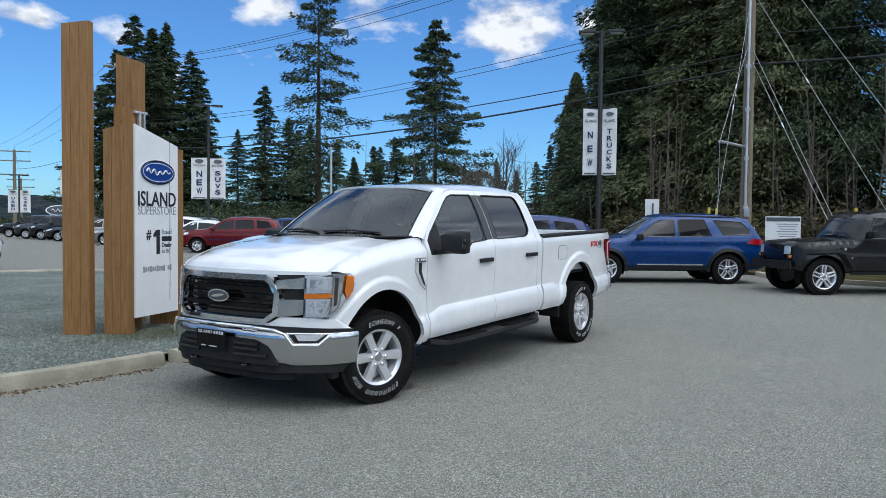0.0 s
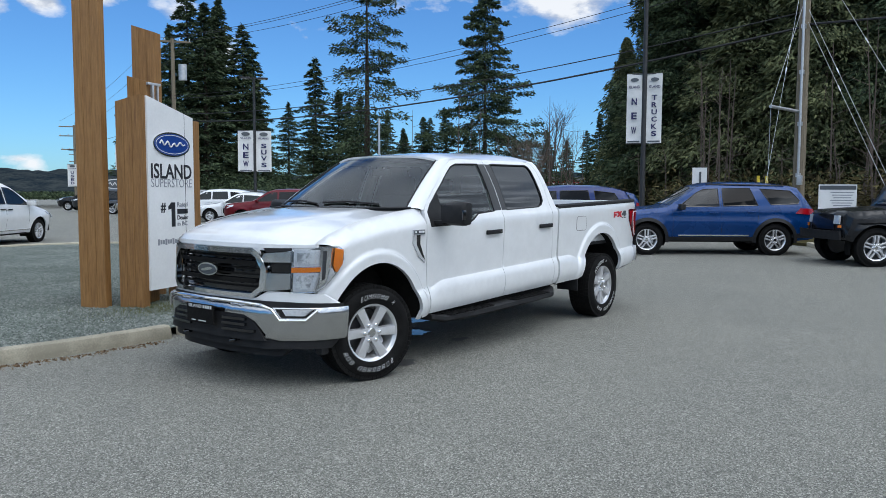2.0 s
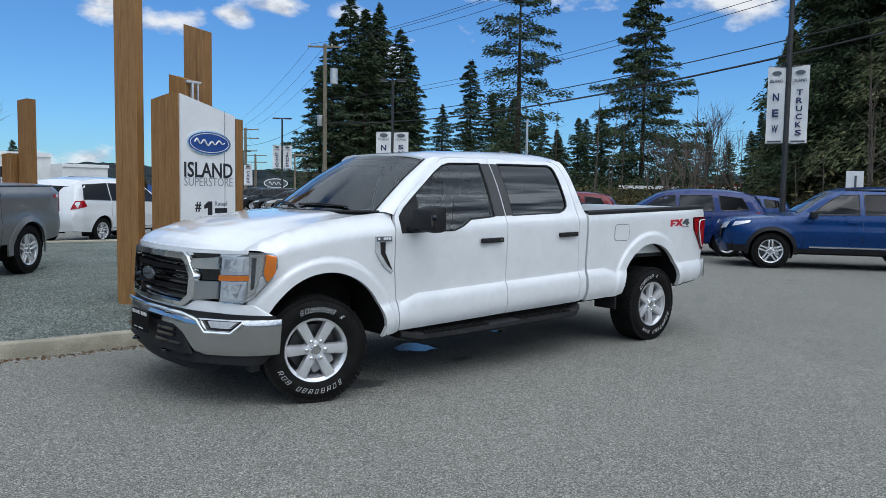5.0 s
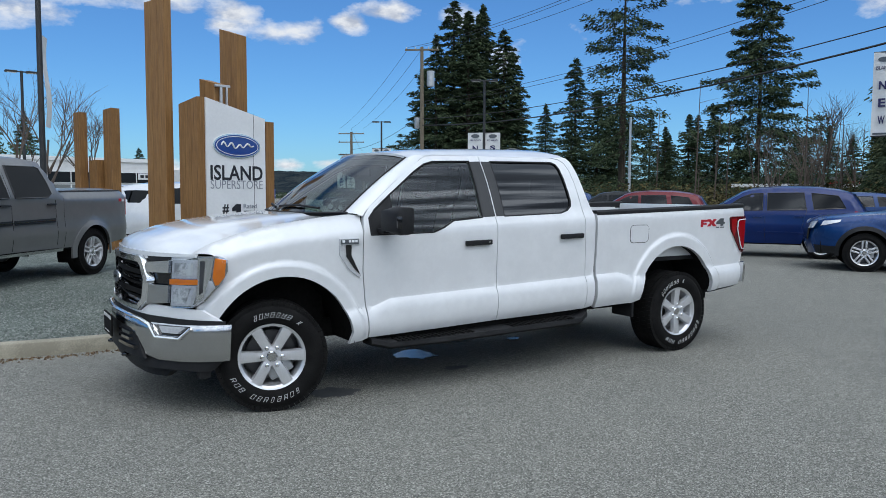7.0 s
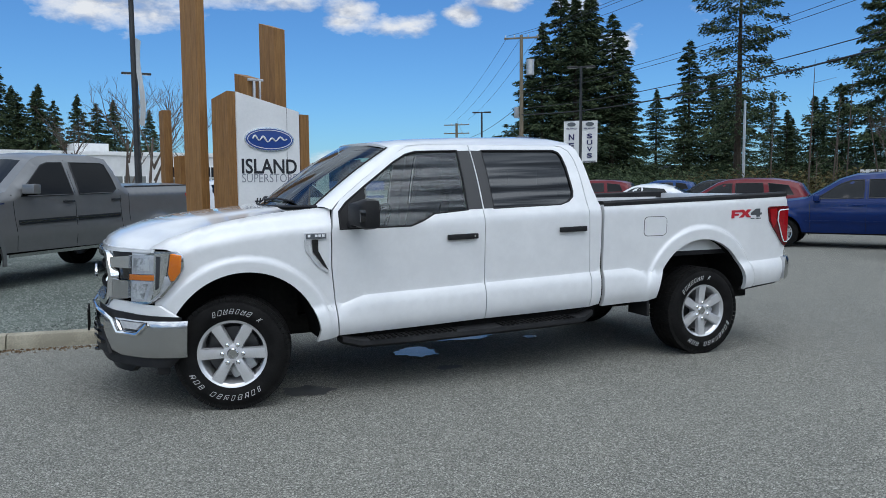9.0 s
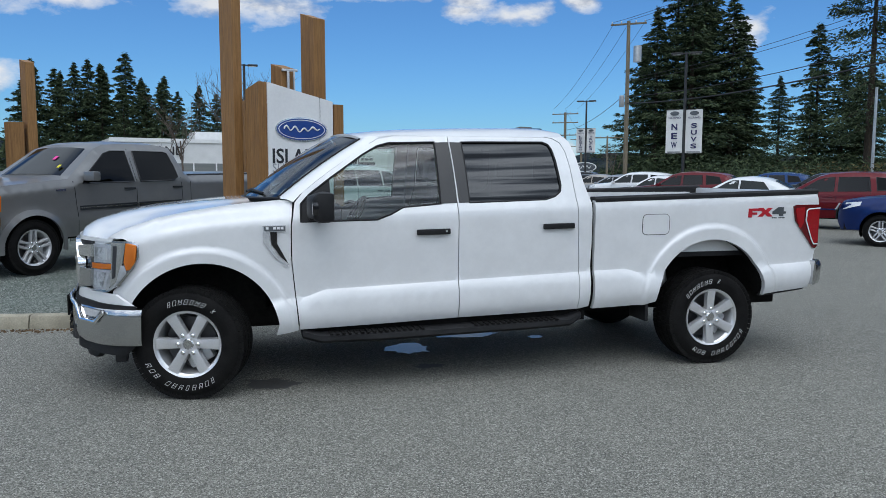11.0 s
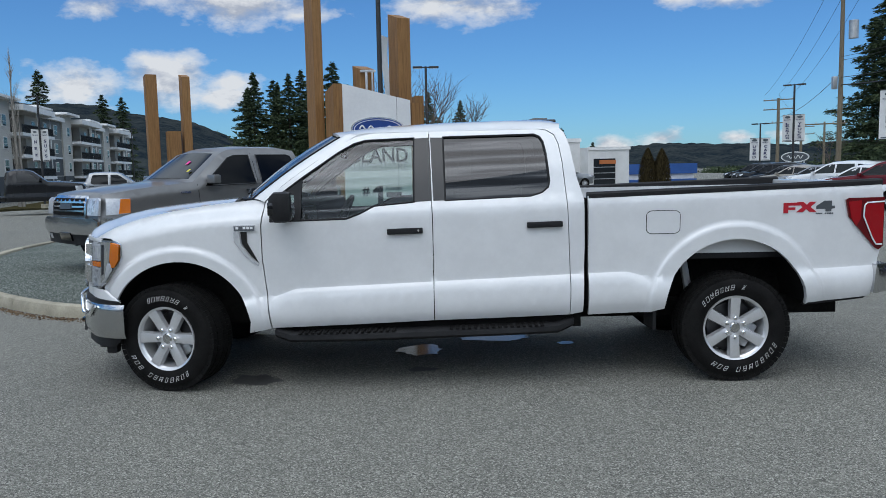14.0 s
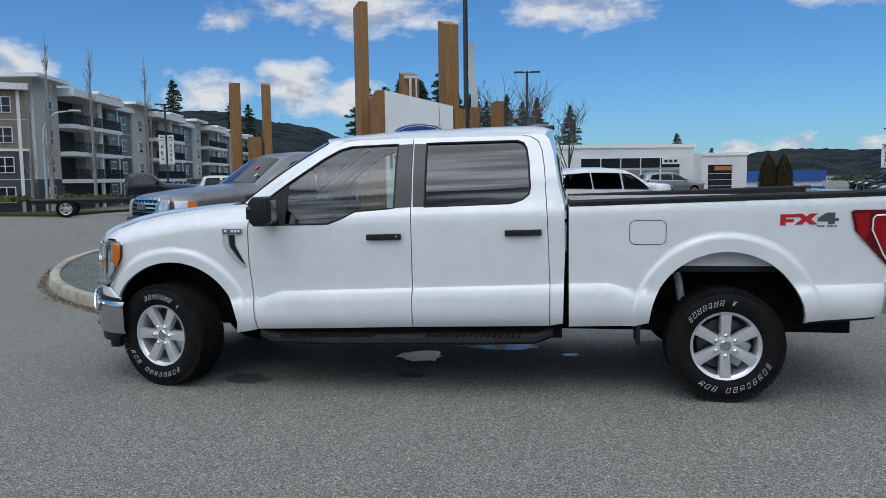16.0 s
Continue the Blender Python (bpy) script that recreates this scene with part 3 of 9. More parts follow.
def build_island():
    inner = inset(island_line, KERB_W - 0.01)
    bed = panel([(p.x, p.y) for p in inner], lambda u, v: Vector((u, v, 0.105 + 0.02 * noise.noise((u * 0.8, v * 0.8, 0)) + 0.006 * noise.noise((u * 5, v * 5, 3)))), step=0.45, out=(0, 0, 1))
    isl = part("gravel_island", bed, M["gravel"])
    tagged(isl, "raised island bed of crushed grey-green gravel", "gravel bed", kind="structure")
    # kerb in cast lengths with joints
    fine = []
    for i, p in enumerate(island_line):
        q = island_line[(i + 1) % len(island_line)]
        n = max(1, int((q - p).length / 0.1))
        fine += [p + (q - p) * j / n for j in range(n)]
    inn = inset(fine, KERB_W)
    kerb = new("kerb")
    tagged(kerb, "weathered concrete kerb round the gravel island", "kerb", kind="structure")
    seg_l = 1.52
    acc = [0.0]
    for a, b in zip(fine, fine[1:]):
        acc.append(acc[-1] + (b - a).length)
    i = 0
    while i < len(fine) - 2:
        j = i + 1
        while j < len(fine) - 1 and acc[j] - acc[i] < seg_l:
            j += 1
        bm = bmesh.new()
        rows = []
        for k in range(i, j + 1):
            a, b = fine[k].copy(), inn[k].copy()
            if k == i:
                a, b = a + (fine[k + 1] - a).normalized() * 0.006, b + (inn[k + 1] - b).normalized() * 0.006
            if k == j:
                a, b = a + (fine[k - 1] - a).normalized() * 0.006, b + (inn[k - 1] - b).normalized() * 0.006
            prof = [(0.0, -0.05), (0.0, 0.06), (0.10, KERB_H - 0.035), (0.16, KERB_H - 0.01), (0.30, KERB_H), (0.85, KERB_H), (0.97, KERB_H - 0.015), (1.0, KERB_H - 0.05), (1.0, -0.05)]
            jit = 0.004 * noise.noise((a.x * 3, a.y * 3, 0))
            rows.append([bm.verts.new((*(a + (b - a) * s), z + jit)) for s, z in prof])
        for r0, r1 in zip(rows, rows[1:]):
            for k in range(len(r0) - 1):
                bm.faces.new((r0[k], r1[k], r1[k + 1], r0[k + 1]))
        bm.faces.new(rows[0])
        bm.faces.new(rows[-1][::-1])
        part("kerb_stone", bm, M["concrete"], kerb)
        i = j


build_island()

# ---- the white pickup: x runs from the front axle to the rear, y from its left side to its right ----
TW = 2.03
truck = thing("pickup_truck", pose(0, 0, 0), "white crew-cab pickup with chrome bumpers parked on the asphalt", "pickup truck")
RAKE = 0.033
SIDE_Z = (0.38, 0.46, 0.52, 0.56, 0.62, 0.70, 0.74, 0.768, 0.778, 0.90, 1.05, 1.20, 1.262, 1.285, 1.34, 1.40, 1.50, 1.60, 1.70, 1.78, 1.86, 1.95)
SIDE_Y = (0.150, 0.088, 0.056, 0.042, 0.036, 0.041, 0.050, 0.072, 0.0725, 0.067, 0.059, 0.053, 0.055, 0.062, 0.092, 0.114, 0.152, 0.196, 0.247, 0.295, 0.345, 0.42)
PLAN_X = (-0.83, -0.82, -0.80, -0.775, -0.74, -0.70, -0.65, -0.60, -0.54, -0.48, -0.42, -0.36, -0.30, -0.20)
PLAN_Y = (1.015, 0.80, 0.62, 0.50, 0.42, 0.36, 0.29, 0.215, 0.150, 0.105, 0.075, 0.050, 0.035, 0.030)
ARCH_F, ARCH_R, ARCH_RAD = (0.07, 0.43), (3.995, 0.53), 0.515


def crease_dip(x):
    """The lower crease steps down before the wheel arches."""
    return 0.05 * (1 - smooth01(0.72, 0.93, x)) + 0.05 * smooth01(3.20, 3.42, x)


def ys(x, z):
    """How far in from the left the body side lies."""
    zr = z - RAKE * (x - 1.9)
    zr += crease_dip(x) * smooth01(0.55, 0.68, zr) * (1 - smooth01(0.80, 0.95, zr))
    y = float(np.interp(zr, SIDE_Z, SIDE_Y))
    if z < 1.3:
        for c in (ARCH_F, ARCH_R):
            d = math.hypot(x - c[0], z - c[1])
            y -= 0.022 * (1 - smooth01(0.596, 0.618, d)) * (1 - smooth01(1.15, 1.28, z))
    if x < -0.20:
        y += max(0.0, float(np.interp(x, PLAN_X, PLAN_Y)) - 0.03)
    if x > 4.6:
        y += 0.05 * ((x - 4.6) / 0.45) ** 2
    return y


GLASS_CURVE = np.polyfit((1.30, 1.40, 1.50, 1.60, 1.70, 1.78, 1.86), (0.075, 0.114, 0.152, 0.196, 0.247, 0.295, 0.345), 2)


def yg(x, z):
    """The even curve of the side glass."""
    return float(np.polyval(GLASS_CURVE, z - RAKE * (x - 1.9)))


SEAM_X = (-0.60, -0.535, -0.4, -0.2, 0.0, 0.2, 0.42, 0.60, 0.70)
SEAM_Z = (1.085, 1.118, 1.185, 1.250, 1.292, 1.322, 1.350, 1.366, 1.372)


def yf(x, z):
    """The fender rolls in towards the hood's seam."""
    zt = float(np.interp(x, SEAM_X, SEAM_Z))
    y = ys(x, z)
    k = smooth01(zt - 0.17, zt, z)
    return y + (0.155 - y) * k * k if y < 0.155 else y


_px, _py = np.array(PLAN_X[::-1]), np.array(PLAN_Y[::-1])
_ps = np.concatenate([[0], np.cumsum(np.hypot(np.diff(_px), np.diff(_py)))])


def front(s, z, d=0.0):
    """A point of the front: s along the plan from the left side to the middle and on to the right side, d in front of it."""
    full = 2 * _ps[-1]
    ss = s if s <= _ps[-1] else full - s
    x, y = float(np.interp(ss, _ps, _px)), float(np.interp(ss, _ps, _py))
    x1, y1 = float(np.interp(ss + 0.05, _ps, _px)), float(np.interp(ss + 0.05, _ps, _py))
    x0, y0 = float(np.interp(ss - 0.05, _ps, _px)), float(np.interp(ss - 0.05, _ps, _py))
    t = Vector((x1 - x0, y1 - y0, 0)).normalized()
    nx, ny = -t.y, t.x
    if ny > 0 or (abs(ny) < 1e-6 and nx > 0):
        nx, ny = -nx, -ny
    x += nx * d + 0.055 * (z - 0.72)
    y += ny * d
    return Vector((x, y if s <= _ps[-1] else TW - y, z))


def s_of_y(y):
    return float(np.interp(y, _py, _ps))


def fold_at(zr, x0, x1):
    return [(x, zr + RAKE * (x - 1.9)) for x in (x0, (x0 + x1) / 2, x1)]


def crease_line(d, x0=0.3, x1=4.9):
    n = max(2, int((x1 - x0) / 0.05))
    return [(x, 0.768 + d - crease_dip(x) + RAKE * (x - 1.9)) for x in [x0 + (x1 - x0) * i / n for i in range(n + 1)]]


CREASES = [fold_at(z, 0.3, 4.9) for z in (0.50, 0.56, 0.62, 1.262, 1.285)] + [crease_line(d) for d in (-0.035, 0.0, 0.03)]
LIP_F = [arc(*ARCH_F, r, 185, -5, 40) for r in (0.575, 0.594, 0.607, 0.620, 0.640)]
LIP_R = [arc(*ARCH_R, r, 185, -5, 40) for r in (0.575, 0.594, 0.607, 0.620, 0.640)]


def near_crease(x, z):
    zr = z - RAKE * (x - 1.9) + crease_dip(x)
    return abs(zr - 0.768) < 0.004 and x > 0.55


def both(name, make, mat, parent=truck, label="", f=None):
    """A part for the left side and its mirror for the right; f: the surface whose normals it takes."""
    a = part(name, make(), mat, parent, label)
    b = part(name, mirror_y(make(), TW), mat, parent, label)
    if f:
        true_normals(a, f, False, TW, near_crease)
        true_normals(b, f, True, TW, near_crease)
    return a, b


def side_fn(f, off=0.0):
    return lambda x, z: Vector((x, f(x, z) - off, z))


def build_truck_body():
    WP = M["white_paint"]
    fender = [(0.712, 0.452), (0.690, 0.70), (0.666, 0.953), (0.667, 1.19), (0.688, 1.355), (0.60, 1.364), (0.42, 1.348), (0.2, 1.320), (0.0, 1.290), (-0.2, 1.248),
              (-0.4, 1.183), (-0.52, 1.118), (-0.42, 1.112), (-0.357, 1.085), (-0.352, 1.00), (-0.385, 0.92), (-0.47, 0.80), (-0.50, 0.760), (-0.50, 0.665), (-0.365, 0.668)]
    fender += arc(*ARCH_F, ARCH_RAD, 152, 9, 26) + [(0.560, 0.425)]
    both("fender", lambda: panel(fender, side_fn(yf), step=0.045, depth=(0, 0.035, 0), lines=LIP_F + [crease_line(d, 0.66, 0.71) for d in (-0.035, 0.0, 0.03)]), WP, f=yf)

    d1 = [(0.722, 0.456), (1.30, 0.470), (1.872, 0.489), (1.872, 1.2), (1.852, 1.828), (1.45, 1.822), (1.32, 1.800), (1.20, 1.735), (0.92, 1.540), (0.76, 1.42), (0.700, 1.345), (0.675, 1.19), (0.674, 0.953), (0.697, 0.70)]
    w1 = [(0.735, 1.214), (1.27, 1.222), (1.37, 1.258), (1.468, 1.306), (1.748, 1.328), (1.748, 1.782), (1.40, 1.772), (1.312, 1.748), (1.20, 1.685), (0.95, 1.512), (0.80, 1.40), (0.740, 1.335)]
    d2 = [(1.878, 0.489), (2.4, 0.499), (2.832, 0.511), (2.835, 0.8), (2.818, 1.25), (2.796, 1.60), (2.778, 1.72), (2.752, 1.785), (2.70, 1.818), (2.64, 1.828), (1.858, 1.828), (1.878, 1.2)]
    w2 = [(1.965, 1.335), (2.565, 1.354), (2.645, 1.378), (2.692, 1.415), (2.702, 1.46), (2.688, 1.65), (2.672, 1.735), (2.652, 1.772), (2.61, 1.790), (1.955, 1.784)]
    corner = [(2.837, 0.511), (2.925, 0.530), (2.938, 1.0), (2.935, 1.33), (2.892, 1.49), (2.860, 1.70), (2.830, 1.80), (2.795, 1.836), (2.70, 1.838), (2.64, 1.833), (2.702, 1.823), (2.756, 1.789), (2.783, 1.723), (2.801, 1.60), (2.823, 1.25), (2.840, 0.8)]
    f1 = both("front_door", lambda: panel(d1, side_fn(ys), [w1], step=0.055, depth=(0, 0.04, 0), lines=CREASES), WP, f=ys)
    f2 = both("rear_door", lambda: panel(d2, side_fn(ys), [w2], step=0.055, depth=(0, 0.04, 0), lines=CREASES), WP, f=ys)
    both("cab_corner", lambda: panel(corner, side_fn(ys), step=0.05, depth=(0, 0.06, 0), lines=CREASES), WP, f=ys)
    g1 = [(0.945, 1.224), (1.27, 1.230), (1.36, 1.262), (1.465, 1.314), (1.742, 1.336), (1.742, 1.776), (1.40, 1.766), (1.315, 1.742), (1.20, 1.679), (0.955, 1.508)]
    tri_ = [(0.737, 1.216), (0.95, 1.219), (0.95, 1.508), (0.80, 1.396), (0.742, 1.333)]
    bp1 = [(1.752, 1.331), (1.871, 1.335), (1.853, 1.784), (1.752, 1.780)]
    bp2 = [(1.883, 1.335), (1.961, 1.338), (1.951, 1.782), (1.865, 1.784)]
    for k in (0, 1):
        def lay(name, outline, mat, parent, off, depth=None, label="", step=0.09):
            bm = panel(outline, side_fn(ys, off), step=step, depth=depth)
            ob = part(name, mirror_y(bm, TW) if k else bm, mat, parent, label)
            if name == "window_glass":
                true_normals(ob, yg, k == 1, TW)
            return ob
        lay("window_glass", g1, M["glass"], f1[k], -0.012, label="lightly tinted front side glass")
        lay("mirror_sail", tri_, M["black_plastic"], f1[k], -0.004, (0, 0.03, 0))
        lay("pillar_cover", bp1, M["pillar_black"], f1[k], 0.003, (0, 0.015, 0))
        lay("pillar_cover", bp2, M["pillar_black"], f2[k], 0.003, (0, 0.015, 0))
        lay("window_glass", w2, M["privacy_glass"], f2[k], -0.012, label="dark privacy glass")
        # black seals round the openings
        for loop, door in ((w1, f1[k]), (w2, f2[k])):
            pts = [Vector((x, ys(x, z) + 0.004, z)) for x, z in fine_loop(loop, 0.06)]
            bm = one_tube(pts + pts[:2], 0.008, 6, caps=False)
            part("window_seal", mirror_y(bm, TW) if k else bm, M["black_plastic"], door)
        # handles with cups
        for hx, hz, door in ((1.556, 1.128, f1[k]), (2.532, 1.155, f2[k])):
            bm = one_box(hx, hx + 0.25, ys(hx, hz) - 0.030, ys(hx, hz) - 0.004, hz - 0.021, hz + 0.020, 0.008)
            bm.transform(Matrix.Translation((hx, 0, hz)) @ Matrix.Rotation(-0.02, 4, "Y") @ Matrix.Translation((-hx, 0, -hz)))
            part("door_handle", mirror_y(bm, TW) if k else bm, M["black_plastic"], door, "black door handle")
            cup = panel(ellipse(0.17, 0.075, 20, hx + 0.12, hz + 0.022), side_fn(ys, 0.0035), step=0.04)
            part("handle_cup", mirror_y(cup, TW) if k else cup, WP, door)
        lock = plate(ellipse(0.016, 0.016, 10), pose(1.775, ys(1.775, 1.13) - 0.0305, 1.134, 90, 0, 0), 0.002)
        if not k:
            part("door_lock", lock, M["chrome"], f1[k])
        # mirror
        y0 = 0.02
        bm = bmesh.new()
        box(bm, 0.775, 0.925, y0 - 0.265, y0 - 0.03, 1.222, 1.425, 0.040)
        bm.transform(Matrix.Translation((0.86, -0.1, 0)) @ Matrix.Rotation(radians(8), 4, "Z") @ Matrix.Translation((-0.86, 0.1, 0)))
        for v in bm.verts:
            if v.co.x < 0.83:
                v.co.z = 1.32 + (v.co.z - 1.32) * 0.80
                v.co.y += 0.012
        part("door_mirror", mirror_y(bm, TW) if k else bm, M["black_plastic"], f1[k], "large black door mirror")
        bm = one_box(0.79, 0.90, -0.03, 0.12, 1.225, 1.262, 0.012)
        part("mirror_arm", mirror_y(bm, TW) if k else bm, M["black_plastic"], f1[k])
        bm = one_box(0.926, 0.931, y0 - 0.235, y0 - 0.06, 1.245, 1.40, 0.0)
        part("mirror_glass", mirror_y(bm, TW) if k else bm, M["chrome"], f1[k])
        bm = one_box(0.790, 0.850, y0 - 0.266, y0 - 0.245, 1.27, 1.36, 0.01)
        part("mirror_lamp", mirror_y(bm, TW) if k else bm, M["gloss_black"], f1[k])

    # bed side
    bed = [(2.966, 0.507), (3.40, 0.520), (3.495, 0.545)] + arc(*ARCH_R, 0.498, 176, 3, 26) + [(4.505, 0.568), (4.955, 0.602), (4.985, 0.76), (5.028, 0.92), (5.036, 1.29), (5.020, 1.400), (4.0, 1.378), (2.964, 1.345)]
    both("bed_side", lambda: panel(bed, side_fn(ys), step=0.05, depth=(0, 0.04, 0), lines=LIP_R + [crease_line(d, x0, x1) for d in (-0.035, 0.0, 0.03) for x0, x1 in ((2.97, 3.34), (4.53, 4.97))]), WP, f=ys)
    both("bed_rail", lambda: rail_cap(), M["black_plastic"], label="black moulded bed rail cap")
    for k in (0, 1):
        bm = bmesh.new()
        box(bm, 2.97, 4.99, 0.17, 0.19, 0.92, 1.36)
        part("bed_inner_wall", mirror_y(bm, TW) if k else bm, WP, truck)
    part("bed_floor", one_box(2.96, 5.0, 0.17, TW - 0.17, 0.88, 0.92), M["black_plastic"], truck)
    part("bed_bulkhead", one_box(2.955, 2.985, 0.10, TW - 0.10, 0.56, 1.33, 0.01), M["under"], truck)
    part("tailgate", one_box(4.985, 5.045, 0.16, TW - 0.16, 0.78, 1.405, 0.02), WP, truck)
    part("rear_bumper", rear_bumper(), M["satin_chrome"], truck, "chrome rear step bumper")
    # shoulder crease on the bed, raised arch lips are in the panel itself
    for k in (0, 1):
        lamp = [(4.748, 1.286), (4.77, 1.298), (5.036, 1.298), (5.044, 0.955), (5.010, 0.928), (4.978, 0.945), (4.775, 1.165)]
        bm = panel(lamp, side_fn(ys, 0.014), step=0.05, depth=(0, 0.03, 0))
        l = part("tail_lamp", mirror_y(bm, TW) if k else bm, M["red_dark"], truck, "red tail lamp")
        inner = [(4.89, 1.265), (5.03, 1.272), (5.036, 0.99), (5.0, 0.965), (4.965, 1.0), (4.885, 1.16)]
        bm = panel(inner, side_fn(ys, 0.019), step=0.05, depth=(0, 0.02, 0))
        part("lamp_element", mirror_y(bm, TW) if k else bm, M["red_lens"], l)
        pts = [Vector((x, ys(x, z) - 0.021, z)) for x, z in [(5.03, 1.268), (4.90, 1.262), (4.882, 1.245), (4.878, 1.17), (4.955, 1.01), (4.985, 0.968), (5.03, 0.966)]]
        bm = one_tube(pts, 0.0055, 6)
        part("lamp_trim", mirror_y(bm, TW) if k else bm, M["lamp_white"], l)
        outer = [(4.765, 1.272), (4.86, 1.28), (4.858, 1.15), (4.83, 1.10), (4.79, 1.16)]
        bm = panel(outer, side_fn(ys, 0.018), step=0.05, depth=(0, 0.02, 0))
        part("lamp_element", mirror_y(bm, TW) if k else bm, M["red_lens"], l)
    # fuel flap outline on the left
    fuel = []
    for cx, cz, a in ((3.56, 1.20, 0), (3.41, 1.20, 90), (3.41, 1.11, 180), (3.56, 1.11, 270)):
        fuel += [(cx + 0.042 * math.cos(radians(a + q)), cz + 0.035 * math.sin(radians(a + q))) for q in range(0, 91, 15)]
    pts = [Vector((x, ys(x, z) + 0.0015, z)) for x, z in fine_loop(fuel, 0.05)]
    part("fuel_flap_gap", one_tube(pts + pts[:2], 0.0042, 6, caps=False), M["pillar_black"], truck)
    part("fuel_flap", panel(fuel, side_fn(ys, 0.002), step=0.05), WP, truck)

    # bonnet
    HR = (0.0, 0.03, 0.10, 0.28, 0.51, 0.92, 1.2, 1.35)
    HZ = (1.105, 1.165, 1.208, 1.258, 1.294, 1.336, 1.356, 1.362)

    def hood(u, v):
        y = 0.160 + v * (TW - 0.32)
        ym = min(y, TW - y)
        xf = float(np.interp(ym, _py, _px)) + 0.012 + 0.02
        xr = 0.425 - 0.05 * (1 - (2 * v - 1) ** 2)
        uu = u ** 1.6
        x = xf + (xr - xf) * uu
        w = abs(2 * v - 1) ** 4.0
        zc = float(np.interp(x - xf, HR, HZ)) + 0.014 * smooth01(0.50, 0.62, ym / 1.015 + 0.1) * smooth01(0.05, 0.5, x - xf)
        ze = float(np.interp(x, SEAM_X, SEAM_Z))
        ze = min(ze, 1.105 + 2.2 * max(0, x - xf) + 0.012)
        return Vector((x, y, zc + (ze - zc) * w))
    part("bonnet", rim_depth(grid_sheet(30, 34, hood), (0, 0, -0.03)), WP, truck)
    part("cowl", grid_sheet(4, 16, lambda u, v: Vector((0.40 - 0.05 * (1 - (2 * v - 1) ** 2) + 0.30 * u * (1 - 0.1 * (2 * v - 1) ** 2), 0.16 + v * (TW - 0.32), 1.335 + 0.005 * (1 - abs(2 * v - 1)) + 0.015 * u))), M["black_plastic"], truck)

    # windscreen, roof, back of the cab
    def screen(u, v, d=0.0):
        c = 1 - (2 * v - 1) ** 2
        a = Vector((0.615 - 0.26 * c, 0.150 + v * (TW - 0.30), 1.366 - 0.012 * c))
        b = Vector((1.222 - 0.15 * c, 0.330 + v * (TW - 0.66), 1.790 + 0.060 * c))
        p = a + (b - a) * u
        p.z += 0.035 * math.sin(math.pi * u) * (0.5 + 0.5 * c) + d
        return p
    ws = part("windscreen", grid_sheet(10, 20, lambda u, v: screen(0.03 + 0.95 * u, 0.035 + 0.93 * v)), M["wind_glass"], truck, "tinted windscreen")
    edge = [screen(0.0, 0.015 + 0.97 * i / 20) for i in range(21)]
    part("screen_seal", one_tube([p + Vector((0, 0, 0.004)) for p in edge], 0.014, 6), M["black_plastic"], truck)
    for k in (0, 1):
        def pillar(u, v):
            a = screen(u, 0.035)
            q = (0.690 + (1.335 - 0.690) * u, 1.350 + (1.815 - 1.350) * u ** 0.86)
            b = Vector((q[0], ys(*q) + 0.002, q[1]))
            p = a + (b - a) * v
            n = Vector((-0.25, -0.5, 0.5))
            return p + n * 0.028 * math.sin(math.pi * v)
        bm = grid_sheet(14, 6, pillar, True)
        part("windscreen_pillar", mirror_y(bm, TW) if k else bm, WP, truck)
        bm = one_tube([screen(i / 12, 0.038) + Vector((0, 0, 0.004)) for i in range(13)], 0.007, 6)
        part("screen_seal", mirror_y(bm, TW) if k else bm, M["black_plastic"], truck)
    RX = (1.05, 1.20, 1.35, 1.55, 2.0, 2.46, 2.72, 2.80, 2.86)
    RZ = (1.845, 1.864, 1.878, 1.895, 1.913, 1.922, 1.919, 1.909, 1.885)

    def roof(u, v):
        c = 1 - (2 * v - 1) ** 2
        e = abs(2 * v - 1)
        x0 = 1.222 - 0.15 * c
        x1 = 2.80 + 0.055 * c
        x = x0 + (x1 - x0) * u
        zc = float(np.interp(x, RX, RZ))
        ye = 0.330
        y = ye + v * (TW - 2 * ye)
        zedge = 1.790 + (1.824 - 1.790) * smooth01(1.22, 1.40, x) + 0.004 * (x - 1.4)
        return Vector((x, y, zedge + 0.004 + (zc - zedge) * (1 - e ** 3.4)))
    bm = grid_sheet(26, 28, roof)
    rim = [e for e in bm.edges if e.is_boundary and min(v.co.x for v in e.verts) < 2.78]
    for g in bmesh.ops.extrude_edge_only(bm, edges=rim)["geom"]:
        if isinstance(g, bmesh.types.BMVert):
            g.co.z -= 0.02
    part("roof", bm, WP, truck)

    def back(u, v):
        c = 1 - abs(2 * v - 1) ** 3
        a = roof(1.0, v)
        z = a.z - (a.z - 1.30) * u
        xe = float(np.interp(z, (1.30, 1.33, 1.49, 1.70, 1.80, 1.84), (2.934, 2.934, 2.892, 2.860, 2.830, 2.797)))
        yl = ys(xe, z)
        y = yl + v * (TW - 2 * yl)
        y = a.y + (y - a.y) * smooth01(0, 0.08, u)
        x = xe + 0.03 * c
        x = a.x + (x - a.x) * smooth01(0, 0.2, u)
        return Vector((x, y, z))
    part("cab_back", grid_sheet(14, 24, back), WP, truck)
    part("rear_window", grid_sheet(4, 10, lambda u, v: back(0.28 + 0.5 * u, 0.18 + 0.64 * v) + Vector((0.012, 0, 0))), M["privacy_glass"], truck, "dark rear cab window")
    bm = one_box(2.58, 2.86, 0.90, 1.13, 1.895, 1.935, 0.014)
    part("brake_light_housing", bm, M["gloss_black"], truck)
    bm = bmesh.new()
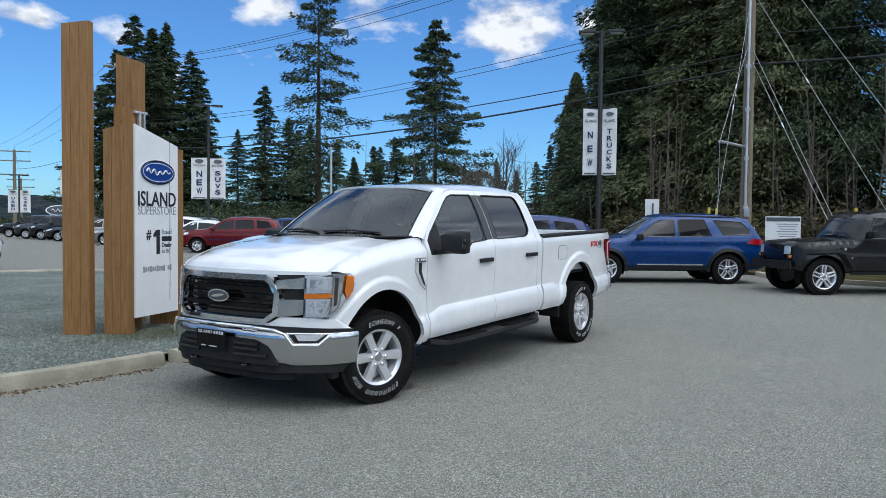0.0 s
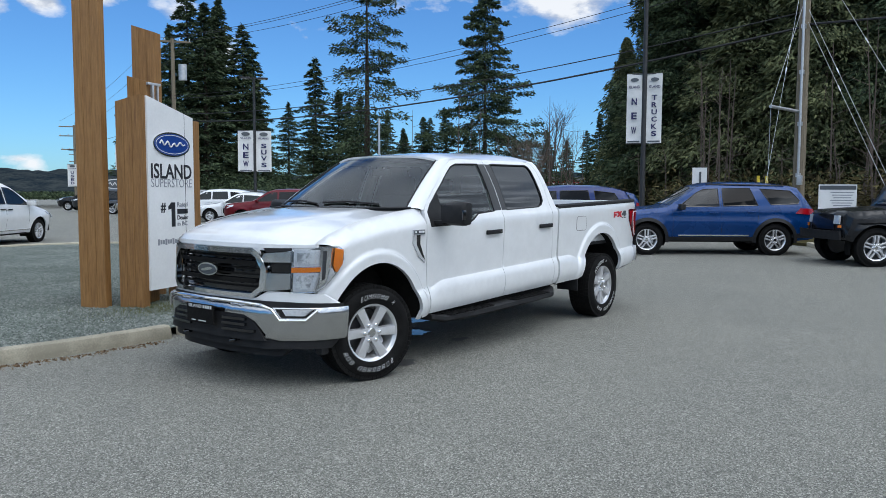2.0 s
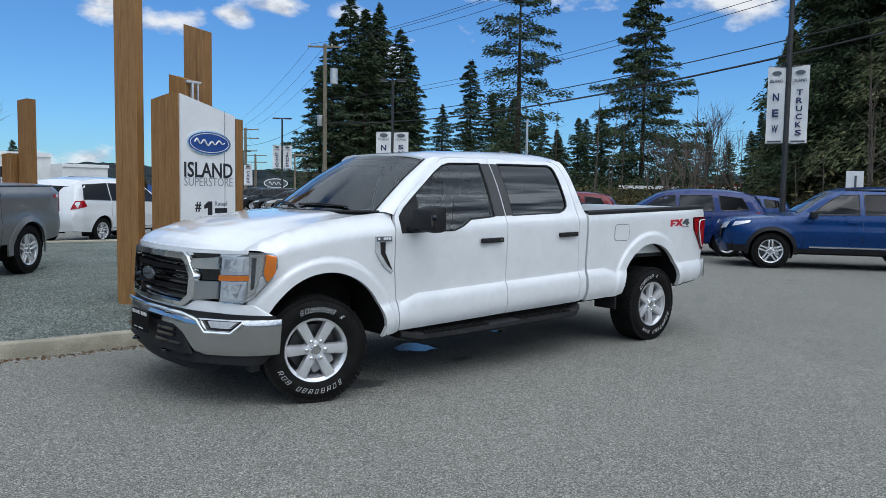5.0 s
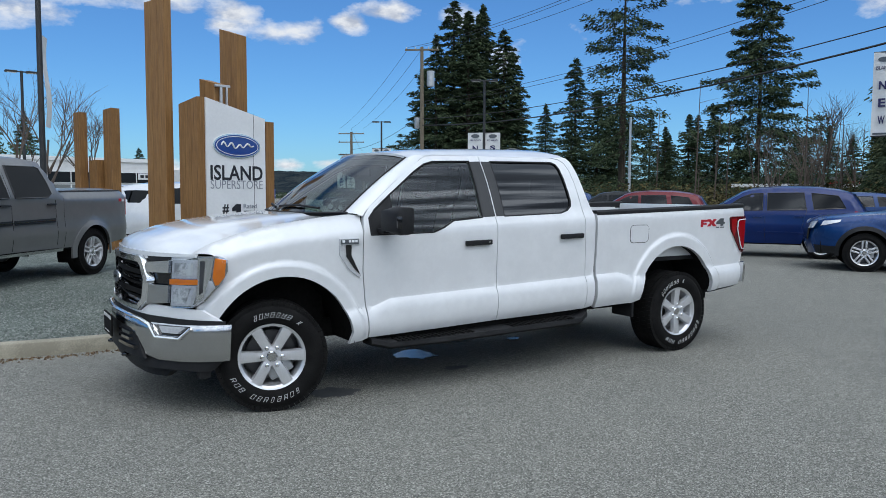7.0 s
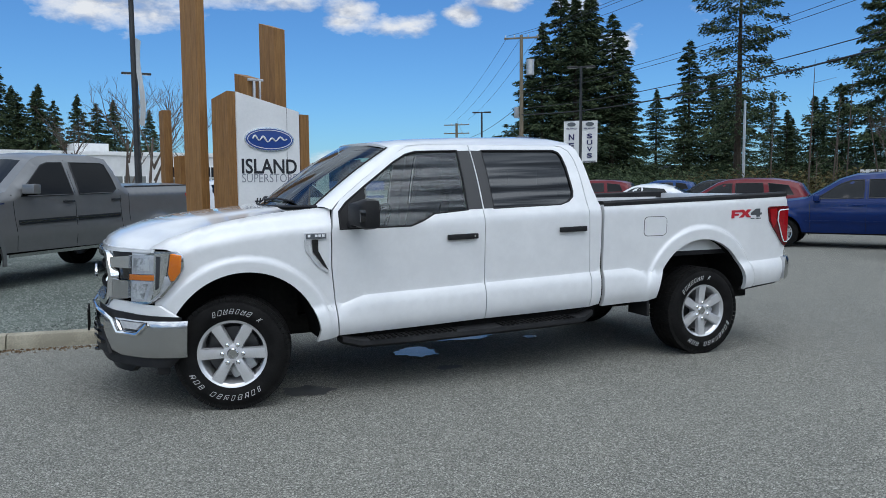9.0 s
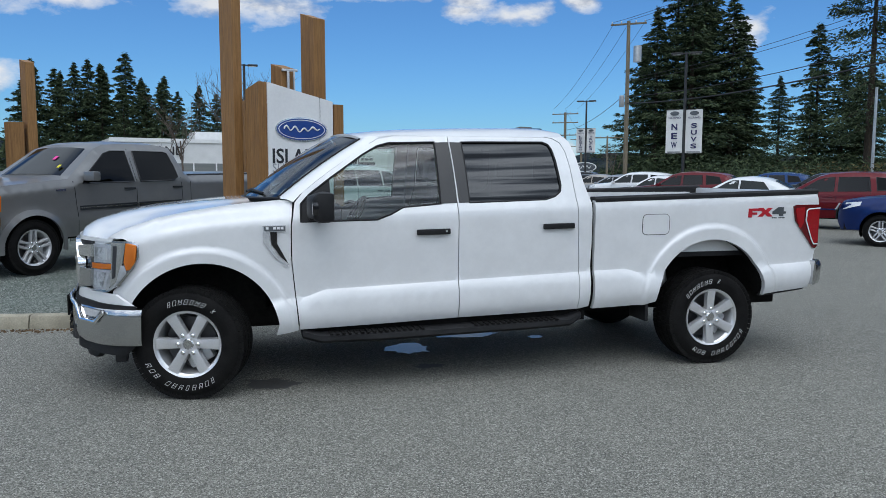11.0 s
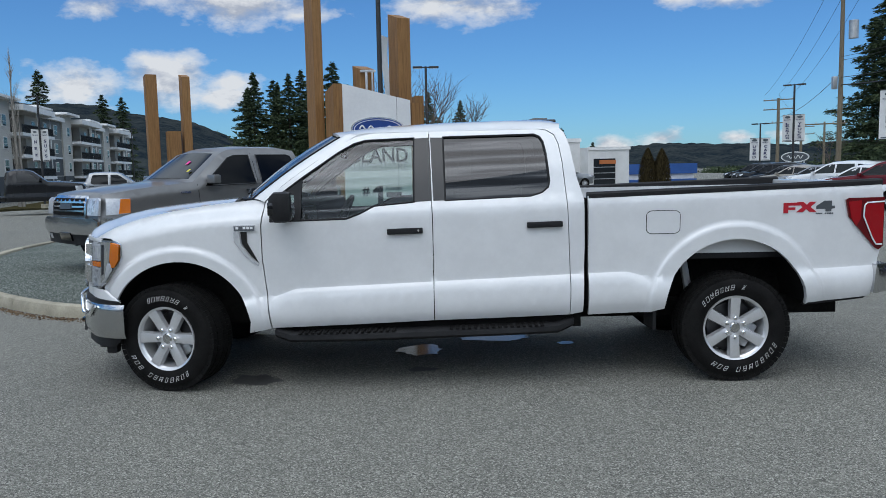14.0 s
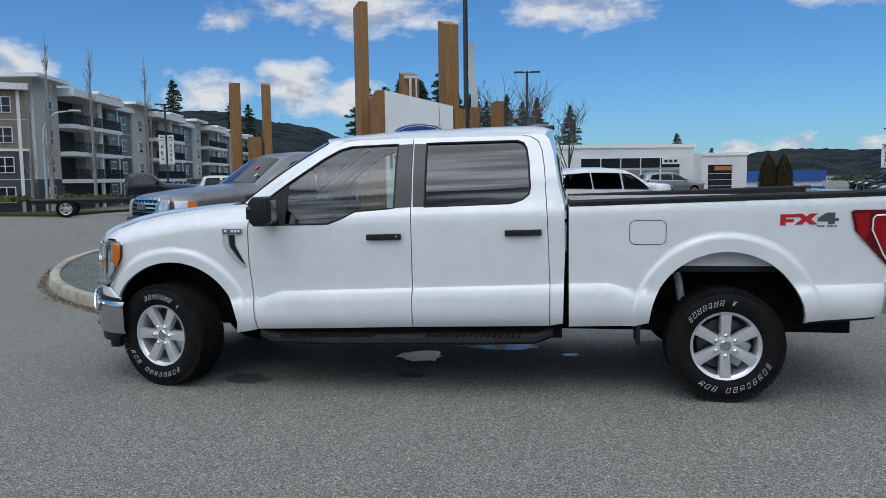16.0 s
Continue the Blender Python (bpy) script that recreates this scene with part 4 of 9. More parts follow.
    tube(bm, [(2.60, 1.0, 1.915), (2.70, 1.0, 1.934), (2.80, 1.0, 1.934)], [0.012, 0.020, 0.016], 8)
    part("roof_aerial", bm, M["gloss_black"], truck, "black shark-fin aerial")
    # wipers
    for a, b in ((0.45, 1.05), (1.12, 1.72)):
        p = [screen(0.045, (a - 0.15) / 1.73) + Vector((0, 0, 0.02)), screen(0.075, (0.5 * (a + b) - 0.15) / 1.73) + Vector((0, 0, 0.024)), screen(0.06, (b - 0.15) / 1.73) + Vector((0, 0, 0.02))]
        part("wiper", one_tube(p, 0.009, 6), M["black_plastic"], truck)


def rail_cap():
    bm = bmesh.new()
    rows = []
    for i in range(22):
        x = 2.968 + (5.03 - 2.968) * i / 21
        zt = 1.347 + (1.402 - 1.347) * (x - 2.964) / 2.06
        y0 = ys(x, zt - 0.01)
        rows.append([bm.verts.new((x, y, z)) for y, z in ((y0 - 0.004, zt - 0.016), (y0 - 0.004, zt + 0.012), (y0 + 0.012, zt + 0.026), (y0 + 0.085, zt + 0.026), (y0 + 0.10, zt + 0.014), (y0 + 0.10, zt - 0.05))])
    for a, b in zip(rows, rows[1:]):
        for k in range(5):
            bm.faces.new((a[k], a[k + 1], b[k + 1], b[k]))
    bm.faces.new(rows[0])
    bm.faces.new(rows[-1][::-1])
    bmesh.ops.recalc_face_normals(bm, faces=bm.faces[:])
    return bm


def rear_bumper():
    bm = bmesh.new()
    rows = []
    for i in range(21):
        v = i / 20
        c = abs(2 * v - 1)
        y = 0.045 + v * (TW - 0.09)
        x = 5.145 - 0.03 * c ** 2 - 0.12 * max(0, (c - 0.93) / 0.07) ** 2
        rows.append([bm.verts.new((xx, y, z)) for xx, z in ((4.955, 0.63), (x - 0.02, 0.625), (x, 0.66), (x, 0.79), (x - 0.02, 0.825), (4.975, 0.83))])
    for a, b in zip(rows, rows[1:]):
        for k in range(6):
            bm.faces.new((a[k], b[k], b[(k + 1) % 6], a[(k + 1) % 6]))
    bm.faces.new(rows[0])
    bm.faces.new(rows[-1][::-1])
    bmesh.ops.recalc_face_normals(bm, faces=bm.faces[:])
    return bm


def build_truck_front():
    WP = M["white_paint"]
    full = 2 * _ps[-1]
    mid = _ps[-1]

    def fpan(outline, d, step=0.05, depth=0.02, holes=()):
        return panel(outline, lambda s, z: front(s, z, d), holes, step=step, depth=(depth, 0, 0), out=(-1, -0.3, 0))

    def flip(o):
        return [(full - s, z) for s, z in o]

    def pair(name, o, d, mat, parent, label="", step=0.05, depth=0.02):
        return [part(name, fpan(q, d, step, depth), mat, parent, label) for q in (o, flip(o))]
    # white strip under lamps and grille, white nose between bonnet and lamps
    part("front_fascia", fpan([(0.16, 0.66), (full - 0.16, 0.66), (full - 0.30, 0.745), (full - 0.72, 0.770), (full - 0.82, 0.715), (0.82, 0.715), (0.72, 0.770), (0.30, 0.745)], 0.0), WP, truck)
    part("grille_surround_top", fpan([(0.36, 1.090), (full - 0.36, 1.090), (full - 0.36, 1.112), (full - 0.8, 1.120), (0.8, 1.120), (0.36, 1.112)], -0.004), WP, truck)
    # radiator grille
    s0 = s_of_y(0.50)
    op = [(s0 + 0.06, 0.748), (full - s0 - 0.06, 0.748), (full - s0 + 0.01, 0.80), (full - s0 + 0.02, 0.93), (full - s0 - 0.03, 1.02), (full - s0 - 0.07, 1.045), (s0 + 0.07, 1.045), (s0 + 0.03, 1.02), (s0 - 0.02, 0.93), (s0 - 0.01, 0.80)]
    gr = part("grille", fpan(op, -0.05, 0.08), M["gloss_black"], truck, "black bar grille in a chrome surround")
    ring = [(s0 + 0.04, 0.718), (full - s0 - 0.04, 0.718), (full - s0 + 0.055, 0.785), (full - s0 + 0.060, 0.94), (full - s0 - 0.005, 1.060), (full - s0 - 0.055, 1.088), (s0 + 0.055, 1.088), (s0 + 0.005, 1.060), (s0 - 0.060, 0.94), (s0 - 0.055, 0.785)]
    part("grille_frame", panel(ring, lambda s, z: front(s, z, 0.022), [op], step=0.04, depth=(0.05, 0, 0), out=(-1, -0.3, 0)), M["chrome"], gr)
    for z, h, d in ((0.792, 0.006, -0.030), (0.838, 0.015, -0.004), (0.885, 0.006, -0.030), (0.930, 0.006, -0.030), (0.972, 0.015, -0.004), (1.012, 0.006, -0.030)):
        b0 = s0 + (0.015 if 0.86 < z < 0.96 else 0.035)
        part("grille_bar", fpan([(b0, z - h), (full - b0, z - h), (full - b0, z + h), (b0, z + h)], d, 0.10, 0.015), M["under"], gr)
    for row in (0.815, 0.908, 0.992):
        for i in range(8):
            s = s0 + 0.14 + (full - 2 * s0 - 0.28) * i / 7
            part("grille_mesh_link", fpan([(s - 0.035, row - 0.004), (s + 0.035, row - 0.004), (s + 0.035, row + 0.004), (s - 0.035, row + 0.004)], -0.034, 0.1, 0.01), M["gloss_black"], gr)
    base = pose(front(mid, 0.91, 0.028).x, 1.015, 0.908, 90, 0, -90)
    em = part("emblem", plate(ellipse(0.25, 0.10), base, 0.012), M["chrome"], truck, "oval grille emblem")
    part("emblem_field", plate(ellipse(0.225, 0.080), base @ pose(0, 0, 0.012), 0.004), M["badge_grey"], em)
    part("emblem_mark", plate(ellipse(0.15, 0.022), base @ pose(0, 0, 0.016, 0, 0, 8), 0.003), M["chrome"], em)
    # bars between grille and lamps
    for o, d, mat in (([(0.553, 0.985), (s0 - 0.01, 0.985), (s0 - 0.035, 1.05), (0.553, 1.068)], 0.016, "chrome"),
                      ([(0.553, 0.905), (s0 - 0.015, 0.905), (s0 - 0.015, 0.985), (0.553, 0.985)], -0.03, "gloss_black"),
                      ([(0.553, 0.785), (s0 - 0.03, 0.765), (s0 - 0.015, 0.902), (0.553, 0.902)], 0.012, "satin_chrome"),
                      ([(0.553, 1.070), (s0 - 0.05, 1.055), (s0 - 0.02, 1.090), (0.553, 1.092)], -0.005, "black_plastic")):
        pair("grille_bracket", o, d, M[mat], gr)
    # headlamps
    house = [(0.550, 0.752), (0.550, 1.098), (0.36, 1.102), (0.20, 1.100), (0.165, 1.075), (0.160, 1.00), (0.195, 0.92), (0.30, 0.80), (0.37, 0.758)]
    hs = pair("headlamp", house, -0.012, M["satin_chrome"], truck, "clear headlamp with amber marker", 0.04)
    for k, hl in enumerate(hs):
        def put(name, o, d, mat, depth=0.02, label=""):
            return part(name, fpan(flip(o) if k else o, d, 0.04, depth), M[mat], hl, label)
        put("reflector", [(0.345, 0.955), (0.530, 0.950), (0.530, 1.075), (0.345, 1.075)], 0.004, "lamp_core", 0.03)
        put("projector", [(0.375, 0.975), (0.505, 0.972), (0.505, 1.055), (0.375, 1.055)], 0.010, "lamp_facets")
        put("reflector", [(0.385, 0.772), (0.530, 0.768), (0.530, 0.905), (0.345, 0.905)], 0.004, "lamp_core", 0.03)
        put("projector", [(0.415, 0.787), (0.508, 0.785), (0.508, 0.888), (0.382, 0.888)], 0.010, "lamp_facets")
        put("marker", [(0.335, 0.913), (0.545, 0.909), (0.545, 0.946), (0.335, 0.948)], 0.010, "amber", 0.02, "amber turn signal")
        put("side_marker", [(0.172, 1.075), (0.224, 1.087), (0.236, 0.962), (0.216, 0.910), (0.177, 0.965)], 0.006, "amber", 0.02, "amber side marker")
        put("bezel", [(0.250, 1.090), (0.335, 1.090), (0.335, 0.795), (0.296, 0.832), (0.268, 0.955)], 0.006, "chrome", 0.02, "chrome headlamp bezel")
        put("lower_reflector", [(0.234, 0.893), (0.257, 0.940), (0.286, 0.832), (0.345, 0.776), (0.372, 0.768), (0.30, 0.812)], 0.006, "lamp_core")
        put("lamp_blade", [(0.296, 1.070), (0.318, 1.070), (0.318, 0.850), (0.300, 0.865)], 0.010, "alloy_dark")
        put("lens", [(0.545, 0.757), (0.545, 1.093), (0.36, 1.097), (0.203, 1.095), (0.170, 1.072), (0.165, 1.003), (0.20, 0.925), (0.303, 0.806), (0.372, 0.763)], 0.018, "lens", 0.03)
    # chrome bumper with fog lamps
    fog = [(0.355, 0.640), (0.655, 0.640), (0.605, 0.572), (0.425, 0.572)]
    left = [(0.150, 0.405), (0.62, 0.398), (0.70, 0.425), (0.80, 0.545), (0.90, 0.588), (mid, 0.598), (mid, 0.668), (0.80, 0.662), (0.72, 0.645), (0.67, 0.650), (0.150, 0.648)]
    for k in (0, 1):
        o = flip(left) if k else left
        bm = panel(o, lambda s, z: front(s, z, 0.018 + 0.085 * (min(z, 0.62) - 0.40) - 0.9 * max(0.0, z - 0.62) ** 1.2 - 0.5 * max(0.0, 0.43 - z)), [flip(fog) if k else fog], step=0.035, depth=(0.05, 0.0, 0), out=(-1, 0.3 if k else -0.3, 0))
        bp = part("front_bumper", bm, M["satin_chrome"], truck, "chrome front bumper")
        part("fog_lamp_recess", fpan(flip(fog) if k else fog, 0.02, 0.04), M["gloss_black"], bp)
        fl = [(0.385, 0.635), (0.60, 0.635), (0.57, 0.590), (0.44, 0.590)]
        part("fog_lamp", fpan(flip(fl) if k else fl, 0.036, 0.04), M["lamp_core"], bp)
        pts = [front(full - s if k else s, z, 0.048) for s, z in [(0.345, 0.632), (0.42, 0.560), (0.612, 0.560), (0.672, 0.640), (0.76, 0.672), (0.95, 0.682), (mid, 0.684)]]
        part("bumper_trim", one_tube(pts, 0.013, 8), M["chrome"], bp)
    part("bumper_gap", fpan([(0.16, 0.640), (full - 0.16, 0.640), (full - 0.16, 0.672), (full - 0.8, 0.698), (0.8, 0.698), (0.16, 0.672)], 0.012), M["black_plastic"], truck)
    low = [(0.72, 0.40), (full - 0.72, 0.40), (full - 0.80, 0.53), (full - 0.90, 0.592), (0.90, 0.592), (0.80, 0.53)]
    lg = part("lower_grille", fpan(low, 0.03, 0.08), M["black_plastic"], truck)
    for z in (0.47, 0.515, 0.555):
        e = 0.80 if z < 0.5 else 0.88
        for a, b in ((e, mid - 0.2), (mid + 0.2, full - e)):
            part("grille_slat", fpan([(a, z - 0.010), (b, z - 0.010), (b, z + 0.010), (a, z + 0.010)], 0.052, 0.1, 0.03), M["gloss_black"], lg)
    part("air_dam", fpan([(0.25, 0.335), (full - 0.25, 0.335), (full - 0.18, 0.405), (0.18, 0.405)], -0.01, 0.08, 0.04), M["black_plastic"], truck)
    part("lower_valance", fpan([(0.62, 0.27), (full - 0.62, 0.27), (full - 0.52, 0.34), (0.52, 0.34)], -0.07, 0.1, 0.04), M["black_plastic"], truck)
    for y in (0.72, TW - 0.72):
        part("tow_hook", one_tube([(-0.75, y - 0.03, 0.40), (-0.86, y - 0.03, 0.385), (-0.875, y, 0.382), (-0.86, y + 0.03, 0.385), (-0.75, y + 0.03, 0.40)], 0.011, 8), M["gloss_black"], truck)
    # dealer plate: dark insert with unreadable bars
    pm = pose(front(mid, 0.56, 0.075).x, 1.03, 0.565, 90, 0, -90)
    pl = part("plate_insert", plate(rect(0.33, 0.15), pm, 0.012), M["under"], truck, "black dealer plate insert with white lettering bar")
    lettering("plate_word", "ISLAND", pm @ pose(-0.058, 0.056, 0.0125), 0.165, 0.026, M["white_letter"], pl, 0.002)
    for i in range(4):
        part("plate_bar", plate(rect(0.020, 0.024, 0.052 + 0.030 * i, 0.056), pm @ pose(0, 0, 0.012), 0.002), M["white_letter"], pl)
    part("plate_bar", plate(rect(0.05, 0.008, -0.08, -0.055), pm @ pose(0, 0, 0.012), 0.002), M["white_letter"], pl)
    part("plate_bar", plate(rect(0.09, 0.008, 0.03, -0.055), pm @ pose(0, 0, 0.012), 0.002), M["white_letter"], pl)
    # fender vent badge, off-road decal
    for k in (0, 1):
        def sp(name, o, mat, off, parent=truck, label="", step=0.05):
            bm = panel(o, side_fn(yf if o[0][0] < 0.7 else ys, off), step=step, depth=(0, 0.012, 0))
            return part(name, mirror_y(bm, TW) if k else bm, M[mat], parent, label)
        vb = sp("fender_badge", [(0.480, 1.150), (0.632, 1.150), (0.632, 1.192), (0.478, 1.192)], "lamp_core", 0.012, label="chrome fender vent badge with dark inlay")
        sp("badge_inlay", [(0.487, 1.154), (0.626, 1.154), (0.626, 1.187), (0.486, 1.187)], "badge_grey", 0.014, vb)
        for i in range(5):
            if i == 1:
                continue
            x = 0.498 + 0.025 * i
            sp("badge_mark", [(x, 1.166), (x + 0.019, 1.166), (x + 0.019, 1.183), (x, 1.183)], "lamp_white", 0.016, vb)
        sp("vent_blade", [(0.478, 1.148), (0.520, 1.148), (0.528, 1.06), (0.60, 0.962), (0.650, 0.925), (0.640, 0.905), (0.56, 0.965), (0.480, 1.075)], "lamp_core", 0.011, vb)
        sp("vent_slot", [(0.528, 1.148), (0.572, 1.148), (0.572, 1.070), (0.645, 0.930), (0.602, 0.968), (0.534, 1.062)], "gloss_black", 0.010, vb)
        dc = [("badge_red", [(4.318, 1.200), (4.35, 1.200), (4.35, 1.222), (4.40, 1.222), (4.40, 1.240), (4.352, 1.240), (4.352, 1.252), (4.43, 1.252), (4.43, 1.272), (4.318, 1.272)]),
              ("badge_red", [(4.405, 1.205), (4.452, 1.205), (4.475, 1.228), (4.50, 1.205), (4.548, 1.205), (4.505, 1.240), (4.545, 1.276), (4.50, 1.276), (4.478, 1.256), (4.455, 1.276), (4.41, 1.276), (4.450, 1.240)]),
              ("badge_grey", [(4.545, 1.225), (4.61, 1.225), (4.61, 1.208), (4.650, 1.208), (4.650, 1.225), (4.675, 1.228), (4.675, 1.246), (4.652, 1.246), (4.652, 1.282), (4.60, 1.282), (4.545, 1.246)])]
        fx = None
        for mat, o in dc:
            q = sp("side_decal" if fx is None else "decal_mark", o, mat, 0.004, truck if fx is None else fx, "red and grey off-road decal shapes" if fx is None else "", 0.08)
            fx = fx or q
        for i in range(8):
            if i != 3:
                x = 4.545 + 0.0155 * i
                sp("decal_mark", [(x, 1.189), (x + 0.011, 1.189), (x + 0.011, 1.199), (x, 1.199)], "badge_grey", 0.003, fx)


def build_truck_under():
    U = M["under"]
    bm = bmesh.new()
    box(bm, -0.62, 4.9, 0.45, 0.58, 0.42, 0.56)
    box(bm, -0.62, 4.9, TW - 0.58, TW - 0.45, 0.42, 0.56)
    box(bm, 0.74, 2.92, 0.13, TW - 0.13, 0.415, 0.58)
    box(bm, 2.9, 3.46, 0.22, TW - 0.22, 0.54, 0.86)
    box(bm, 4.52, 4.95, 0.22, TW - 0.22, 0.62, 0.86)
    box(bm, -0.55, 0.50, 0.42, TW - 0.42, 0.44, 1.05)
    box(bm, 1.0, 2.5, 0.75, 1.2, 0.34, 0.48, 0.03)
    tube(bm, [(3.993, 0.25, 0.41), (3.993, TW - 0.25, 0.41)], 0.055, 10)
    tube(bm, [(0.0, 0.25, 0.37), (0.0, TW - 0.25, 0.37)], 0.05, 10)
    tube(bm, [(2.6, 1.5, 0.44), (4.3, 1.5, 0.44), (4.7, 1.7, 0.5)], 0.045, 8)
    tube(bm, [(2.5, 1.0, 0.42), (3.8, 1.0, 0.41)], 0.05, 8)
    part("chassis", bm, U, truck, "black chassis and driveline")
    for k in (0, 1):
        for c, r, y1, a0, a1 in ((ARCH_F, 0.525, 0.52, 0, 186), (ARCH_R, 0.510, 0.50, 4, 184)):
            bm = bmesh.new()
            n = 22
            ring = [(c[0] + r * math.cos(radians(a0 + (a1 - a0) * i / n)), c[1] + r * math.sin(radians(a0 + (a1 - a0) * i / n))) for i in range(n + 1)]
            lo = [bm.verts.new((x, ys(x, max(z, 0.5)) + 0.022, z)) for x, z in ring]
            hi = [bm.verts.new((x, y1, z)) for x, z in ring]
            for i in range(n):
                bm.faces.new((lo[i], lo[i + 1], hi[i + 1], hi[i]))
            bm.faces.new(hi)
            part("wheel_arch_liner", mirror_y(bm, TW) if k else bm, U, truck)
        # running board
        bm = bmesh.new()
        pts = [(0.74, 0.09, 0.42), (0.86, 0.02, 0.395), (1.3, 0.0, 0.396), (2.4, 0.0, 0.418), (2.74, 0.02, 0.425), (2.86, 0.09, 0.46)]
        rows = []
        for p in pts:
            rows.append([bm.verts.new((p[0], p[1] + dy, p[2] + dz)) for dy, dz in ((-0.035, -0.01), (-0.03, 0.022), (-0.01, 0.03), (0.12, 0.03), (0.14, 0.01), (0.12, -0.03), (-0.01, -0.03))])
        for a, b in zip(rows, rows[1:]):
            for i in range(7):
                bm.faces.new((a[i], b[i], b[(i + 1) % 7], a[(i + 1) % 7]))
        bm.faces.new(rows[0]); bm.faces.new(rows[-1][::-1])
        bmesh.ops.recalc_face_normals(bm, faces=bm.faces[:])
        rb = part("running_board", mirror_y(bm, TW) if k else bm, M["black_plastic"], truck, "black running board with step pads")
        for x0, x1 in ((0.92, 1.62), (1.98, 2.66)):
            n = 16
            for i in range(n):
                bm = bmesh.new()
                x = x0 + (x1 - x0) * i / n
                z = 0.395 + (x - 0.86) * 0.0165 + 0.028
                box(bm, x, x + 0.022, -0.028, 0.09, z, z + 0.008)
                part("step_rib", mirror_y(bm, TW) if k else bm, M["rubber"], rb)
        for x in (0.95, 1.8, 2.65):
            bm = one_tube([(x, 0.09, 0.40), (x, 0.25, 0.47)], 0.02, 6)
            part("step_bracket", mirror_y(bm, TW) if k else bm, U, rb)
        bm = one_box(3.42, 3.445, 0.07, 0.33, 0.385, 0.56, 0.006)
        part("mud_flap", mirror_y(bm, TW) if k else bm, M["black_plastic"], truck)
        bm = one_box(-0.50, -0.42, 0.12, 0.20, 0.28, 0.42, 0.02)
        part("air_deflector", mirror_y(bm, TW) if k else bm, M["black_plastic"], truck)
        bm = one_tube([(3.78, 0.36, 0.50), (3.72, 0.38, 0.85)], 0.03, 8)
        part("shock_absorber", mirror_y(bm, TW) if k else bm, M["galv"] if not k else U, truck)
        bm = panel([(4.50, 0.575), (4.94, 0.606), (4.93, 0.580), (4.49, 0.545)], side_fn(ys, -0.02), step=0.1, depth=(0, 0.05, 0))
        part("rear_valance", mirror_y(bm, TW) if k else bm, M["black_plastic"], truck)


def wheel_parts(root, R, W, rim_r, spokes=6, letters=True, style=0):
    """A wheel about its own origin, outer face towards -y, axis y."""
    bm = bmesh.new()
    half = W / 2
    prof = [(rim_r + 0.004, -half + 0.02), (rim_r + 0.02, -half + 0.004), (rim_r + 0.06, -half - 0.006), (R - 0.085, -half - 0.008), (R - 0.045, -half + 0.004), (R - 0.018, -half + 0.022), (R - 0.008, -half + 0.05),
            (R - 0.006, 0), (R - 0.008, half - 0.05), (R - 0.018, half - 0.022), (R - 0.05, half), (rim_r + 0.06, half), (rim_r + 0.004, half - 0.02)]
    lathe(bm, prof, 56)
    bmesh.ops.recalc_face_normals(bm, faces=bm.faces[:])
    part("tyre", bm, M["rubber"], root, "all-terrain tyre with raised white sidewall marks" if letters else "black tyre")
    bm = bmesh.new()
    n = 58
    for i in range(n):
        a = 2 * math.pi * i / n
        for row, (y0, y1) in enumerate(((-half + 0.010, -half + 0.060), (-half + 0.070, -0.012), (0.012, half - 0.070), (half - 0.060, half - 0.010))):
            m = Matrix.Rotation(a + (0.5 * (row % 2)) * 2 * math.pi / n, 4, "Y")
            box(bm, -0.0185, 0.0185, y0, y1, R - 0.02, R - 0.002, m=m)
        m = Matrix.Rotation(a, 4, "Y")
        box(bm, -0.0160, 0.0160, -half + 0.012, -half + 0.026, R - 0.036, R - 0.010, m=m)
    bmesh.ops.recalc_face_normals(bm, faces=bm.faces[:])
    tagged(part("tread", bm, M["rubber"], root), kind="stuff")
    if letters:
        # slanting outlined marks, tops outwards; a small star after the upper row
        for a0, count, skip in ((172, 9, (7,)), (5, 12, (8,))):
            for i in range(count):
                if i in skip:
                    continue
                bm = bmesh.new()
                m = Matrix.Rotation(-(radians(a0 - i * (7.6 if a0 > 100 else 8.8)) - math.pi / 2), 4, "Y")
                rr, y, hw = rim_r + 0.45 * (R - rim_r), -half - 0.009, 0.011 if i % 4 else 0.008
                quad = [(-hw + 0.006, 0.016), (hw + 0.006, 0.016), (hw - 0.006, -0.016), (-hw - 0.006, -0.016)]
                if a0 > 100 and i == 8:
                    bars = [(quad[0], quad[2]), (quad[1], quad[3]), ((-hw, 0), (hw, 0.004))]
                elif i % 3 == 0:
                    bars = [(quad[k], quad[(k + 1) % 4]) for k in range(4)] + [((-hw, 0), (hw, 0))]
                elif i % 3 == 1:
                    bars = [(quad[k], quad[(k + 1) % 4]) for k in range(4)]
                else:
                    bars = [(quad[0], quad[3]), (quad[3], quad[2]), (quad[1], quad[2]), (quad[0], (0, -0.004)), ((0, -0.004), quad[1])]
                for (xa_, za_), (xb_, zb_) in bars:
                    tube(bm, [m @ Vector((xa_, y, rr + za_)), m @ Vector((xb_, y, rr + zb_))], 0.0016, 4)
                part("sidewall_mark", bm, M["white_letter"], root, "white outlined sidewall mark", 0)
    bm = bmesh.new()
    lathe(bm, [(rim_r - 0.006, -half + 0.012), (rim_r + 0.008, -half + 0.006), (rim_r + 0.010, -half + 0.016), (rim_r - 0.012, -half + 0.035), (rim_r - 0.022, -half + 0.08), (rim_r - 0.03, half - 0.03)], 48)
    lathe(bm, [(0.055, -half + 0.030), (0.068, -half + 0.036), (0.075, -half + 0.06), (0.075, -half + 0.10)], 32)
